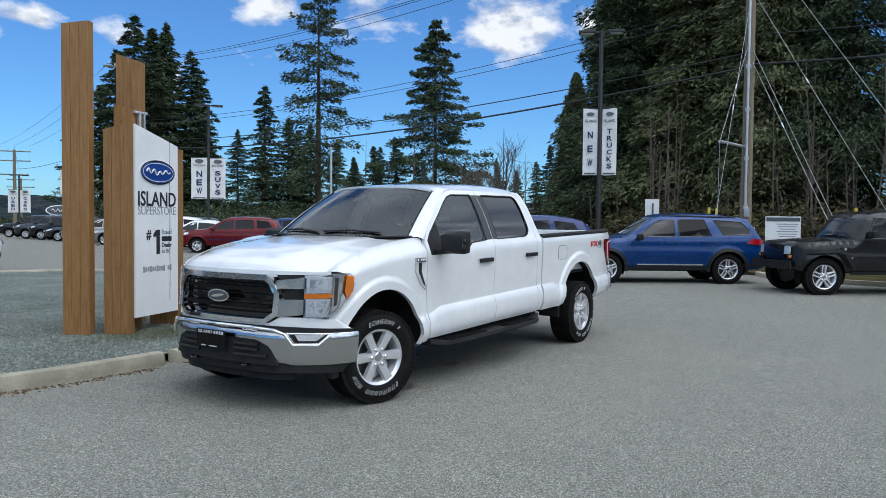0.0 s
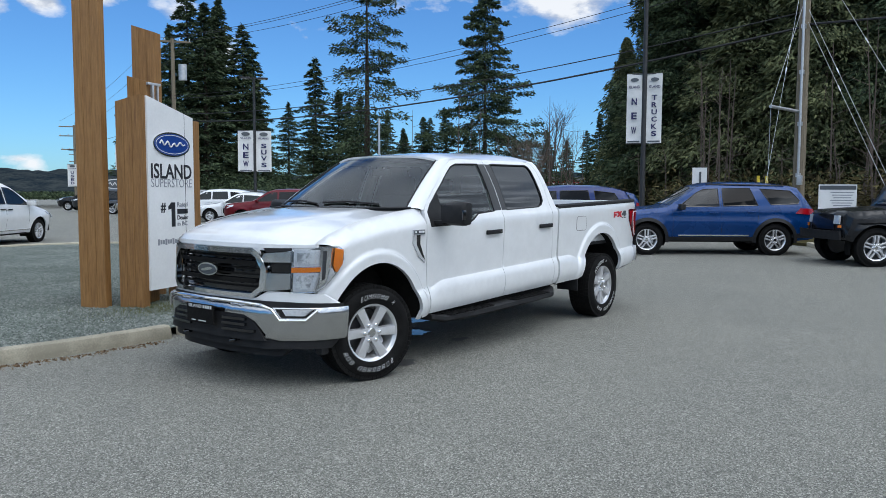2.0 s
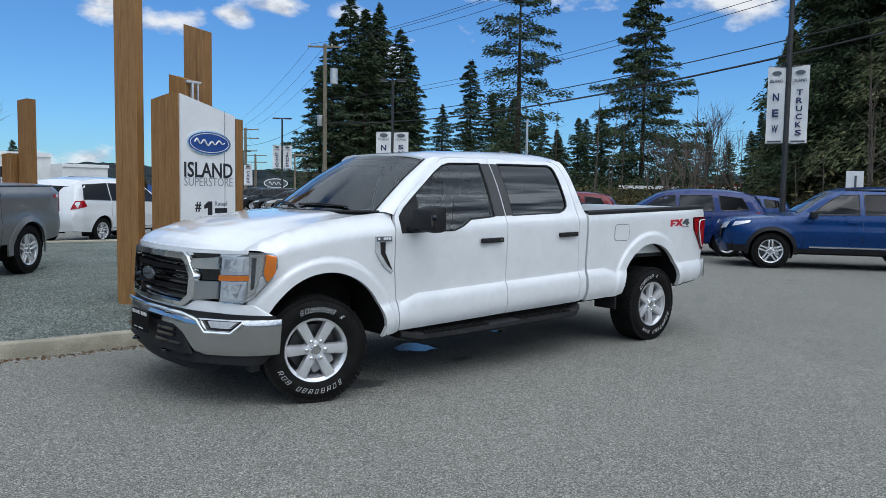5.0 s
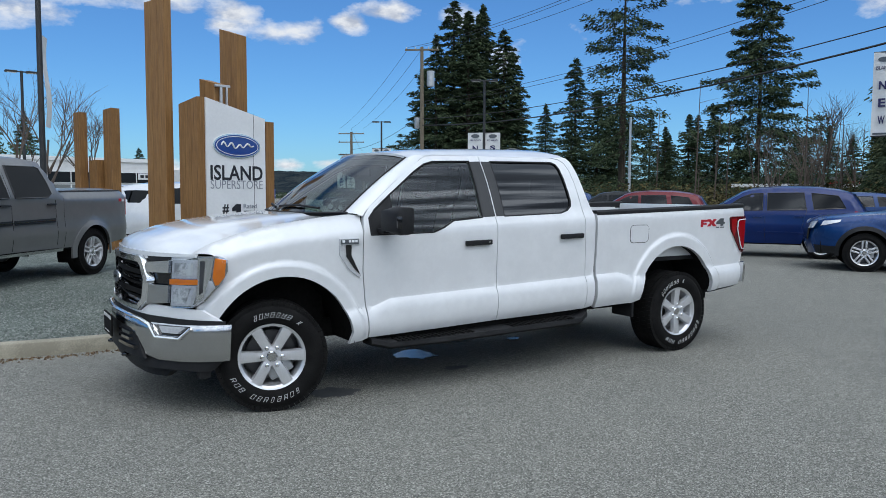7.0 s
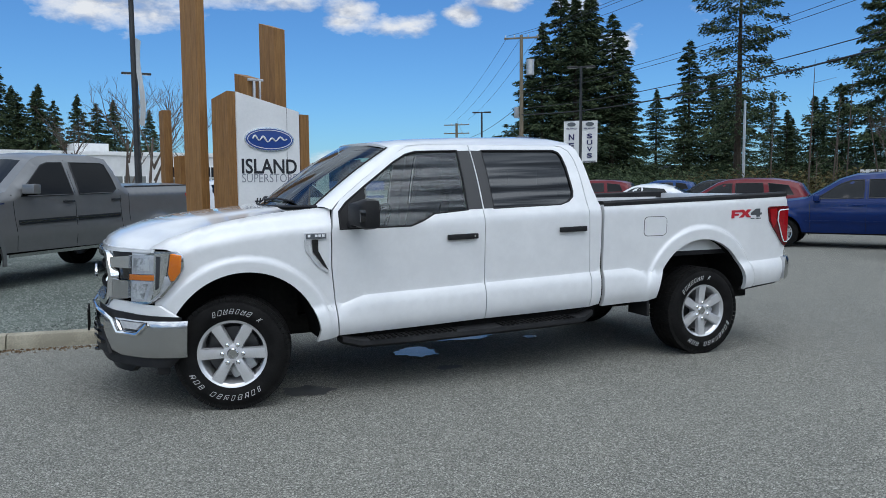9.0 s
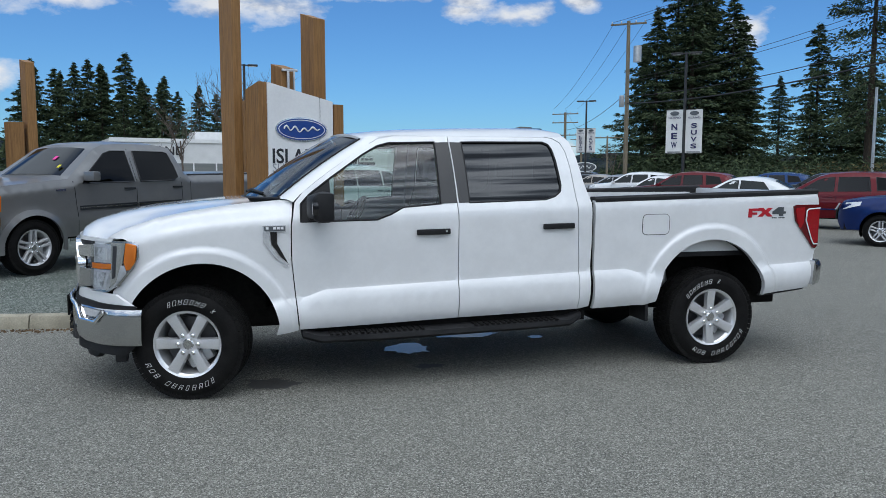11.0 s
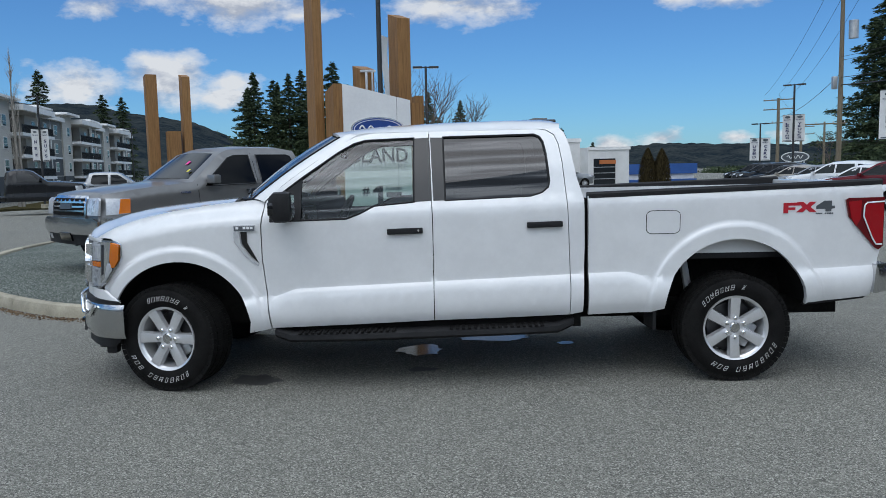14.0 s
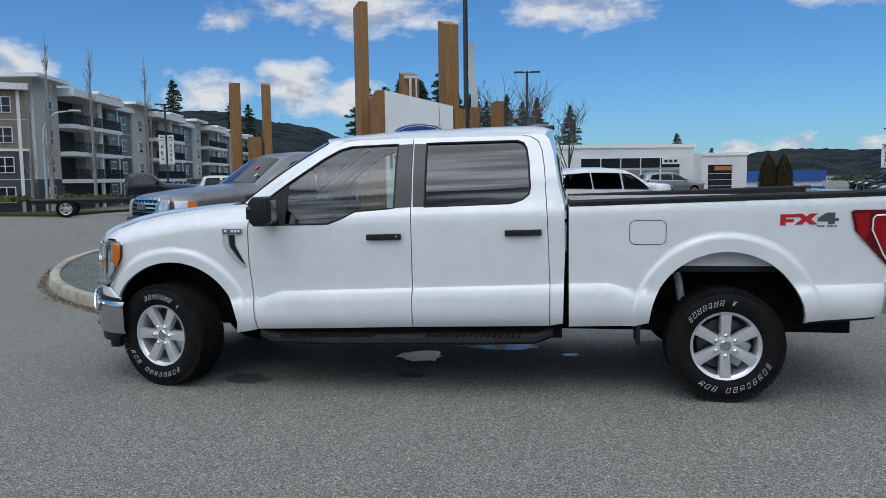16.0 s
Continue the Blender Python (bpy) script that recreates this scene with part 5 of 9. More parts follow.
    lathe(bm, [(0.0005, -half + 0.026), (0.038, -half + 0.026), (0.055, -half + 0.030)], 32)
    for i in range(spokes):
        m = Matrix.Rotation(2 * math.pi * i / spokes + (math.pi / spokes if style == 0 else 0), 4, "Y")
        for dx in ((0.0,) if style == 0 else (-0.032, 0.032)):
            w0, w1 = (0.029, 0.036) if style == 0 else (0.012, 0.016)
            y0, y1 = -half + 0.034, -half + 0.016
            vs = [bm.verts.new(m @ Vector(c)) for c in ((dx - w0, y0, 0.045), (dx + w0, y0, 0.045), (dx + w1, y1, rim_r - 0.004), (dx - w1, y1, rim_r - 0.004),
                                                      (dx - w0 - 0.006, y0 + 0.035, 0.045), (dx + w0 + 0.006, y0 + 0.035, 0.045), (dx + w1 + 0.008, y1 + 0.035, rim_r - 0.004), (dx - w1 - 0.008, y1 + 0.035, rim_r - 0.004))]
            ins = [bm.verts.new(m @ Vector(c)) for c in ((dx - w0 * 0.72, y0 - 0.003, 0.06), (dx + w0 * 0.72, y0 - 0.003, 0.06), (dx + w1 * 0.78, y1 - 0.003, rim_r - 0.014), (dx - w1 * 0.78, y1 - 0.003, rim_r - 0.014))]
            for q in ((0, 4, 7, 3), (1, 2, 6, 5), (0, 1, 5, 4), (3, 7, 6, 2)):
                bm.faces.new([vs[j] for j in q])
            for j in range(4):
                bm.faces.new((vs[j], vs[(j + 1) % 4], ins[(j + 1) % 4], ins[j]))
            bm.faces.new(ins)
    bmesh.ops.recalc_face_normals(bm, faces=bm.faces[:])
    part("rim", bm, M["alloy"], root, "bright six-spoke alloy rim" if spokes == 6 else "bright alloy rim", 30)
    for i in range(6):
        bm = bmesh.new()
        a = 2 * math.pi * i / 6
        p = Vector((0.068 * math.cos(a), 0, 0.068 * math.sin(a)))
        tube(bm, [p + Vector((0, -half + 0.05, 0)), p + Vector((0, -half + 0.012, 0)), p + Vector((0, -half + 0.006, 0))], [0.015, 0.015, 0.009], 8)
        part("wheel_nut", bm, M["chrome"], root)
    bm = bmesh.new()
    lathe(bm, [(0.0005, -half + 0.018), (0.030, -half + 0.018), (0.038, -half + 0.026)], 24)
    part("centre_cap", bm, M["satin_chrome"], root)
    bm = bmesh.new()
    lathe(bm, [(0.07, -half + 0.115), (rim_r - 0.05, -half + 0.115), (rim_r - 0.05, -half + 0.14), (0.07, -half + 0.14)], 40)
    lathe(bm, [(0.0005, half - 0.06), (rim_r - 0.025, half - 0.06)], 32)
    part("brake_disc", bm, M["alloy_dark"], root)
    bm = one_box(0.075, 0.165, -half + 0.085, -half + 0.17, -0.09, 0.09, 0.02)
    part("brake_caliper", bm, M["galv"], root)


def add_wheel(parent, x, y, z, turn, R, W, rim_r, spokes=6, letters=True, style=0):
    w = new("wheel")
    w.parent = parent
    w.matrix_basis = pose(x, y, z, 0, 0, turn)
    w.empty_display_size = 0.1
    wheel_parts(w, R, W, rim_r, spokes, letters, style)
    return w


def copy_part(ob, parent, m):
    """The same part once more elsewhere on a thing."""
    made = {}
    for o in (ob, *ob.children_recursive):
        c = o.copy()
        scene.collection.objects.link(c)
        made[o] = c
        c.parent = made[o.parent] if o is not ob else parent
    made[ob].matrix_basis = m
    return made[ob]


def build_truck_inside():
    I = M["interior"]
    part("dashboard", one_box(0.62, 1.05, 0.22, TW - 0.22, 0.95, 1.34, 0.06), I, truck)
    part("cab_floor", one_box(0.66, 2.9, 0.18, TW - 0.18, 0.56, 0.62), I, truck)
    for y in (0.55, 1.48):
        bm = bmesh.new()
        box(bm, 1.35, 1.85, y - 0.26, y + 0.26, 0.80, 0.98, 0.06)
        m = Matrix.Translation((1.85, 0, 0.92)) @ Matrix.Rotation(radians(14), 4, "Y")
        box(bm, -0.07, 0.08, y - 0.25, y + 0.25, 0, 0.56, 0.05, m=m)
        box(bm, -0.05, 0.06, y - 0.13, y + 0.13, 0.58, 0.78, 0.04, m=m)
        part("front_seat", bm, I, truck)
    bm = bmesh.new()
    box(bm, 2.25, 2.70, 0.30, TW - 0.30, 0.80, 0.98, 0.06)
    box(bm, 2.66, 2.80, 0.30, TW - 0.30, 0.9, 1.50, 0.05)
    for y in (0.55, 1.48):
        box(bm, 2.68, 2.78, y - 0.13, y + 0.13, 1.50, 1.66, 0.04)
    part("rear_bench", bm, I, truck)
    bm = bmesh.new()
    lathe(bm, [(0.185 + 0.016 * math.cos(a), 0.016 * math.sin(a)) for a in [2 * math.pi * i / 8 for i in range(8)]], 28, closed=True)
    box(bm, -0.18, 0.18, -0.012, 0.012, -0.02, 0.02)
    bm.transform(pose(1.17, 0.55, 1.20, 0, 0, 90) @ pose(0, 0, 0, 28, 0, 0))
    part("steering_wheel", bm, I, truck)
    part("rear_view_mirror", one_box(1.13, 1.16, 0.90, 1.13, 1.66, 1.73, 0.01), I, truck)
    part("headliner", grid_sheet(2, 2, lambda u, v: Vector((1.3 + 1.5 * u, 0.40 + v * (TW - 0.8), 1.83))), I, truck)


build_truck_body()
build_truck_front()
build_truck_under()
build_truck_inside()
fw = add_wheel(truck, 0.0, 0.155, 0.399, -14.5, 0.382, 0.272, 0.221)
fw.matrix_basis = pose(0.0, 0.155, 0.399, 0, 60, -14.5)
copy_part(fw, truck, pose(3.993, 0.155, 0.400, 0, 30, 0))
copy_part(fw, truck, pose(0.0, TW - 0.155, 0.399, 0, 0, 165.5))
copy_part(fw, truck, pose(3.993, TW - 0.155, 0.400, 0, 35, 180))

# ---- timber signs ----
TURN = radians(118)
LONG, CROSS_ = Vector((math.cos(TURN), math.sin(TURN), 0)), Vector((math.sin(TURN), -math.cos(TURN), 0))


def timber(name, centre, a, b, z0, z_near, z_far, parent):
    """A laminated timber board on end: a deep (away from the lot), b thick, with a slanting top and lamination grooves."""
    bm = bmesh.new()
    c = Vector((centre[0], centre[1], 0)) - LONG * a / 2 - CROSS_ * b / 2
    g = 0.0035
    loop = []
    for (ux, uy), (vx, vy), n in (((0, 0), (a, 0), 3), ((a, 0), (a, b), 1), ((a, b), (0, b), 3), ((0, b), (0, 0), 1)):
        ln = math.hypot(vx - ux, vy - uy)
        dx, dy = (vx - ux) / ln, (vy - uy) / ln
        nx, ny = -dy, dx
        loop += [(ux + dx * 0.006, uy + dy * 0.006)]
        for k in range(1, n):
            for q, dep in ((-g, 0), (0, 0.006), (g, 0)):
                t = ln * k / n + q
                loop.append((ux + dx * t + nx * dep, uy + dy * t + ny * dep))
        loop += [(vx - dx * 0.006, vy - dy * 0.006)]
    lo = [bm.verts.new(c + LONG * u + CROSS_ * v + Vector((0, 0, z0))) for u, v in loop]
    hi = [bm.verts.new(c + LONG * u + CROSS_ * v + Vector((0, 0, z_near + (z_far - z_near) * u / a))) for u, v in loop]
    for i in range(len(loop)):
        j = (i + 1) % len(loop)
        bm.faces.new((lo[i], lo[j], hi[j], hi[i]))
    bm.faces.new(hi)
    bmesh.ops.recalc_face_normals(bm, faces=bm.faces[:])
    return part(name, bm, M["wood"], parent, angle=20)


def main_sign():
    s = thing("entrance_sign", pose(0, 0, 0), "dealership entrance sign with timber posts and white panel on gravel", "sign")
    timber("tall_post", (0.275, 4.890), 0.340, 0.120, 0.05, 3.83, 3.80, s)
    timber("sign_leg", (0.574, 4.530), 0.320, 0.135, 0.05, 2.645, 2.565, s)
    timber("short_post", (0.916, 4.862), 0.26, 0.20, 0.05, 2.86, 2.93, s)
    timber("tall_post", (1.359, 5.450), 0.316, 0.19, 0.05, 3.60, 3.70, s)
    timber("sign_leg", (1.515, 4.905), 0.405, 0.150, 0.05, 2.42, 2.40, s)
    # lamp bracket over the panel
    bm = bmesh.new()
    box(bm, -0.10, 0.10, -0.02, 0.02, 0.115, 0.145, 0.004)
    box(bm, -0.035, -0.005, -0.02, 0.02, -0.20, 0.12, 0.004)
    box(bm, 0.045, 0.065, -0.02, 0.02, -0.20, 0.12, 0.004)
    bm.transform(pose(0.99, 4.70, 2.70, 0, 0, 10))
    part("lamp_bracket", bm, M["galv"], s, "pale metal bracket")
    # panel
    A, B = Vector((0.697, 4.395, 0)), Vector((1.524, 4.684, 0))
    L = (B - A).length
    dx = (B - A).normalized()
    m = Matrix((( dx.x, 0, dx.y, A.x), (dx.y, 0, -dx.x, A.y), (0, 1, 0, 0), (0, 0, 0, 1)))
    pn = part("sign_panel", plate([(0, 0.30), (L, 0.30), (L, 2.449), (0, 2.645)], m @ pose(0, 0, -0.05), 0.055), M["sign_white"], s, "white sign panel with lettering")
    f = m @ pose(0, 0, 0.005)
    ov = part("oval_badge", plate(ellipse(0.70, 0.305, 48, 0.440, 2.085), f, 0.012), M["chrome"], s, "blue oval badge with white rim")
    part("badge_field", plate(ellipse(0.660, 0.268, 48, 0.440, 2.085), f @ pose(0, 0, 0.012), 0.004), M["sign_blue"], ov)
    part("badge_line", panel(ellipse(0.625, 0.238, 40, 0.440, 2.085), lambda x, y: f @ Vector((x, y, 0.0185)), [ellipse(0.605, 0.222, 40, 0.440, 2.085)], step=0.06), M["sign_white"], ov)
    # the mark on the badge as one plain flowing stroke
    wave = [f @ Vector((0.20 + 0.48 * i / 30, 2.088 + 0.030 * math.sin(i * 0.85) * (1.15 - i / 45) + 0.012 * math.sin(i * 0.31), 0.019)) for i in range(31)]
    part("badge_stroke", one_tube(wave, [0.006 + 0.006 * abs(math.sin(i * 0.42 + 0.6)) for i in range(31)], 6), M["sign_white"], ov)
    lettering("sign_word", "ISLAND", f @ pose(0.440, 1.752, 0.002), 0.775, 0.185, M["sign_black"], pn, 0.018)
    lettering("sign_word", "SUPERSTORE", f @ pose(0.440, 1.607, 0.002), 0.775, 0.105, M["sign_grey"], pn, -0.008)
    lettering("sign_word", "#", f @ pose(0.262, 1.300, 0.002), 0.095, 0.125, M["sign_black"], pn, 0.02)
    one = [(0.355, 1.275), (0.355, 1.315), (0.415, 1.365), (0.485, 1.365), (0.485, 1.060), (0.415, 1.060), (0.415, 1.285)]
    part("sign_numeral", plate(one, f, 0.004), M["sign_black"], pn)
    lettering("sign_word", "Rated", f @ pose(0.630, 1.338, 0.002), 0.205, 0.058, M["sign_grey"], pn, 0.012)
    part("sign_bar", plate(rect(0.205, 0.062, 0.630, 1.250), f, 0.004), M["sign_black"], pn)
    lettering("sign_word", "Dealer", f @ pose(0.635, 1.172, 0.002), 0.215, 0.056, M["sign_black"], pn, 0.014)
    lettering("sign_word", "in BC", f @ pose(0.625, 1.094, 0.002), 0.195, 0.056, M["sign_grey"], pn, 0.012)
    for i in range(13):
        if i != 10:
            part("sign_bar", plate(rect(0.034, 0.052 if i % 3 else 0.075, 0.165 + 0.0455 * i, 0.877), f, 0.003), M["sign_grey"], pn)
    # cable down the panel front
    part("panel_cable", one_tube([f @ Vector((0.69, 2.50 - 0.12 * i, 0.006 + 0.002 * (i % 2))) + dx * 0.004 * math.sin(i) for i in range(18)], 0.0022, 5), M["wire"], s)


main_sign()


def post_group(rows, label):
    s = thing("timber_marker", pose(0, 0, 0), label, "sign")
    for x, y, a, b, zn, zf in rows:
        timber("post", (x, y), a, b, 0.02, zn, zf, s)


post_group(((-4.115, 10.763, 0.33, 0.22, 3.62, 3.60), (-3.66, 10.68, 0.30, 0.26, 2.46, 2.46), (-3.423, 10.807, 0.36, 0.16, 3.56, 3.64)), "group of three squared timber posts on the gravel")
post_group(((0.606, 15.2, 0.20, 0.22, 3.36, 3.34), (0.93, 15.0, 0.28, 0.24, 2.24, 2.22), (1.235, 14.8, 0.30, 0.24, 3.46, 3.42)), "three squared timber posts at the gravel's far edge")

# ---- other vehicles ----
spare = new("wheel")
wheel_parts(spare, 0.36, 0.235, 0.225, 5, False, 1)
spare_parts = list(spare.children)


def car_wheel(parent, x, y, z, R, turn):
    w = new("wheel")
    w.parent = parent
    k = R / 0.36
    w.matrix_basis = pose(x, y, z, 0, 0, turn) @ Matrix.Diagonal((k, k, k, 1))
    for o in spare_parts:
        c = o.copy()
        scene.collection.objects.link(c)
        c.parent = w


def vehicle(name, m, label, category, sp, group=""):
    """A car: side panels under a top line, a lofted skin over it, glass, lamps, bumpers and wheels. x from the front axle back, y from its left."""
    W, wb, prof, belt, sill, R = sp["W"], sp["wb"], sp["prof"], sp["belt"], sp["sill"], sp["R"]
    body_mat, tumble = M[sp["paint"]], sp.get("tumble", 0.32)
    xa, xb = min(p[0] for p in prof), max(p[0] for p in prof)
    root = thing(name, m, label, category, group)

    crest = []
    for p in prof:
        if p[1] > belt - 0.45 and (not crest or p[0] > crest[-1][0] + 0.02):
            crest.append(p)
    cx_, cz_ = [p[0] for p in crest], [p[1] for p in crest]

    def yl(x, z):
        k = smooth01(-0.15, 0.0, z - float(np.interp(x, cx_, cz_)))
        return yl0(x, z) + 0.075 * k * k

    def yl0(x, z):
        y = 0.05 + 0.10 * max(0, (0.75 - z) / 0.5) ** 2 - 0.02 * math.exp(-((z - 0.78) / 0.12) ** 2)
        if z > belt:
            y += tumble * (z - belt)
        e = max(0.0, (xa + 0.42 - x) / 0.42)
        y += sp.get("nose", 0.20) * e * e
        e = max(0.0, (x - xb + 0.35) / 0.35)
        y += 0.14 * e * e
        for c in (0.0, wb):
            d = math.hypot(x - c, z - R)
            y -= 0.025 * (1 - smooth01(R + 0.09, R + 0.17, d))
        return y
    ar = R + 0.065
    out = list(prof)
    out += arc(wb, R, ar, math.degrees(math.asin((sill - R) / ar)), 180 - math.degrees(math.asin((sill - R) / ar)), 14)
    if wb > 0.1:
        out += arc(0, R, ar, math.degrees(math.asin((sill - R) / ar)), 180 - math.degrees(math.asin((sill - R) / ar)), 14)
    fn = lambda off: (lambda x, z: Vector((x, yl(x, z) - off, z)))
    win = sp["win"]

    def sides(nm, o, mat, off, parent=root, depth=None, step=0.12, lab="", holes=()):
        res = []
        for k in (0, 1):
            bm = panel(o, fn(off), holes, step=step, depth=depth)
            res.append(part(nm, mirror_y(bm, W) if k else bm, M[mat] if isinstance(mat, str) else mat, parent, lab))
        return res
    for k, ob in enumerate(sides("body_side", out, body_mat, 0.0, step=0.085, depth=(0, 0.03, 0))):
        true_normals(ob, yl, k == 1, W, None, 0.06)

    def strip(points, mat, nm, off=0.0, lat=1.0, crown=0.045):
        pts = fine_loop(points, 0.09)[:]
        # keep the open run only
        n_end = next(i for i, p in enumerate(pts) if abs(p[0] - points[-1][0]) < 1e-9 and abs(p[1] - points[-1][1]) < 1e-9)
        pts = pts[:n_end + 1]
        bm = bmesh.new()
        rows = []
        for i, (x, z) in enumerate(pts):
            a, b = Vector(pts[max(i - 1, 0)]), Vector(pts[min(i + 1, len(pts) - 1)])
            t = (b - a).normalized()
            nrm = Vector((-t.y, t.x))
            y0 = yl(x, z)
            row = []
            for j in range(13):
                e = 2 * j / 12 - 1
                bulge = crown * (1 - abs(e) ** 2.6) + off
                if abs(nrm.x) > 0.8:
                    bulge = 0.10 * (1 - e * e) + off
                y = W / 2 + e * lat * (W / 2 - y0)
                row.append(bm.verts.new((x + nrm.x * bulge, y, z + nrm.y * bulge)))
            rows.append(row)
        for r0, r1 in zip(rows, rows[1:]):
            for j in range(12):
                bm.faces.new((r0[j], r1[j], r1[j + 1], r0[j + 1]))
        return part(nm, bm, mat, root)
    strip(prof, body_mat, "body_top")
    for (a, b), gm in zip(sp["screens"], ("car_screen", "dark_glass")):
        strip([a, b], M[gm], "windscreen" if gm == "car_screen" else "rear_window", 0.008, 0.90)
    for o, gm in win:
        w = sides("side_window", o, gm, 0.006)
        for k in (0, 1):
            pts = [Vector((x, yl(x, z) - 0.006, z)) for x, z in fine_loop(o, 0.12)]
            bm = one_tube(pts + pts[:2], sp.get("seal", 0.010), 5, caps=False)
            part("window_trim", mirror_y(bm, W) if k else bm, M[sp.get("trim", "gloss_black")], w[k])
    for nm, o, mat, off in sp.get("marks", ()):
        sides(nm, o, mat, off, depth=(0, 0.02, 0))
    # shut lines
    for x0, x1, z0, z1 in sp.get("seams", ()):
        for k in (0, 1):
            bm = one_tube([Vector((x0 + (x1 - x0) * i / 8, yl(x0 + (x1 - x0) * i / 8, z0 + (z1 - z0) * i / 8) + 0.002, z0 + (z1 - z0) * i / 8)) for i in range(9)], 0.005, 4)
            part("door_gap", mirror_y(bm, W) if k else bm, M["gloss_black"], root)
    for hx, hz in sp.get("handles", ()):
        for k in (0, 1):
            bm = one_box(hx, hx + 0.20, yl(hx, hz) - 0.03, yl(hx, hz) - 0.002, hz - 0.015, hz + 0.015, 0.006)
            part("door_handle", mirror_y(bm, W) if k else bm, M[sp.get("handle_mat", "gloss_black")] if sp.get("handle_mat") else body_mat, root)
    mx, mz = sp["mirror"]
    for k in (0, 1):
        bm = one_box(mx, mx + 0.13, -0.17, 0.06, mz - 0.055, mz + 0.085, 0.03)
        part("door_mirror", mirror_y(bm, W) if k else bm, M[sp.get("mirror_mat", sp["paint"])], root)
    # wheel wells and underside
    bm = bmesh.new()
    box(bm, xa + 0.15, -ar, 0.18, W - 0.18, sill, sill + 0.3)
    box(bm, ar, wb - ar, 0.12, W - 0.12, sill - 0.03, sill + 0.3)
    box(bm, wb + ar, xb - 0.15, 0.18, W - 0.18, sill + 0.02, sill + 0.3)
    box(bm, -ar, wb + ar, 0.36, W - 0.36, sill, belt - 0.15)
    part("underbody", bm, M["under"], root)
    for k in (0, 1):
        for c in (0.0, wb):
            bm = bmesh.new()
            ring = arc(c, R, ar + 0.006, -20, 200, 18)
            lo = [bm.verts.new((x, yl(x, z) + 0.012, z)) for x, z in ring]
            hi = [bm.verts.new((x, 0.40, z)) for x, z in ring]
            for i in range(18):
                bm.faces.new((lo[i], lo[i + 1], hi[i + 1], hi[i]))
            part("wheel_arch_liner", mirror_y(bm, W) if k else bm, M["under"], root)
            if sp.get("cladding"):
                bm = bmesh.new()
                r0, r1 = arc(c, R, ar - 0.005, -8, 188, 20), arc(c, R, ar + 0.075, -8, 188, 20)
                lo = [bm.verts.new((x, yl(x, max(z, sill)) - 0.020, z)) for x, z in r0]
                hi = [bm.verts.new((x, yl(x, max(z, sill)) - 0.012, z)) for x, z in r1]
                for i in range(20):
                    bm.faces.new((lo[i], hi[i], hi[i + 1], lo[i + 1]))
                rim_depth(bm, (0, 0.03, 0))
                part("arch_cladding", mirror_y(bm, W) if k else bm, M[sp["cladding"]], root)
    for x in (0.0, wb):
        car_wheel(root, x, 0.05 + 0.1175, R, R, 0)
        car_wheel(root, x, W - 0.05 - 0.1175, R, R, 180)
    # front face
    fz = sorted([p for p in prof if p[0] < xa + 0.35 and p[1] < belt + 0.05], key=lambda p: p[1])

    def face(y, z, d):
        e = 2 * y / W - 1
        x = float(np.interp(z, [p[1] for p in fz], [p[0] for p in fz]))
        return Vector((x - 0.10 * (1 - e * e) - d, y, z))
    for nm, o, mat, d in sp.get("face", ()):
        part(nm, panel(o, lambda y, z: face(y, z, d), step=0.09, depth=(0.03, 0, 0), out=(-1, 0, 0)), M[mat], root)
        if nm in ("headlamp", "fog_lamp"):
            part(nm, panel([(W - y, z) for y, z in o], lambda y, z: face(y, z, d), step=0.09, depth=(0.03, 0, 0), out=(-1, 0, 0)), M[mat], root)
    return root


def at(x, y, heading, z=0.0):
    """Front axle's left end at x, y; heading: the way from front to rear, degrees."""
    return pose(x, y, z, 0, 0, heading)


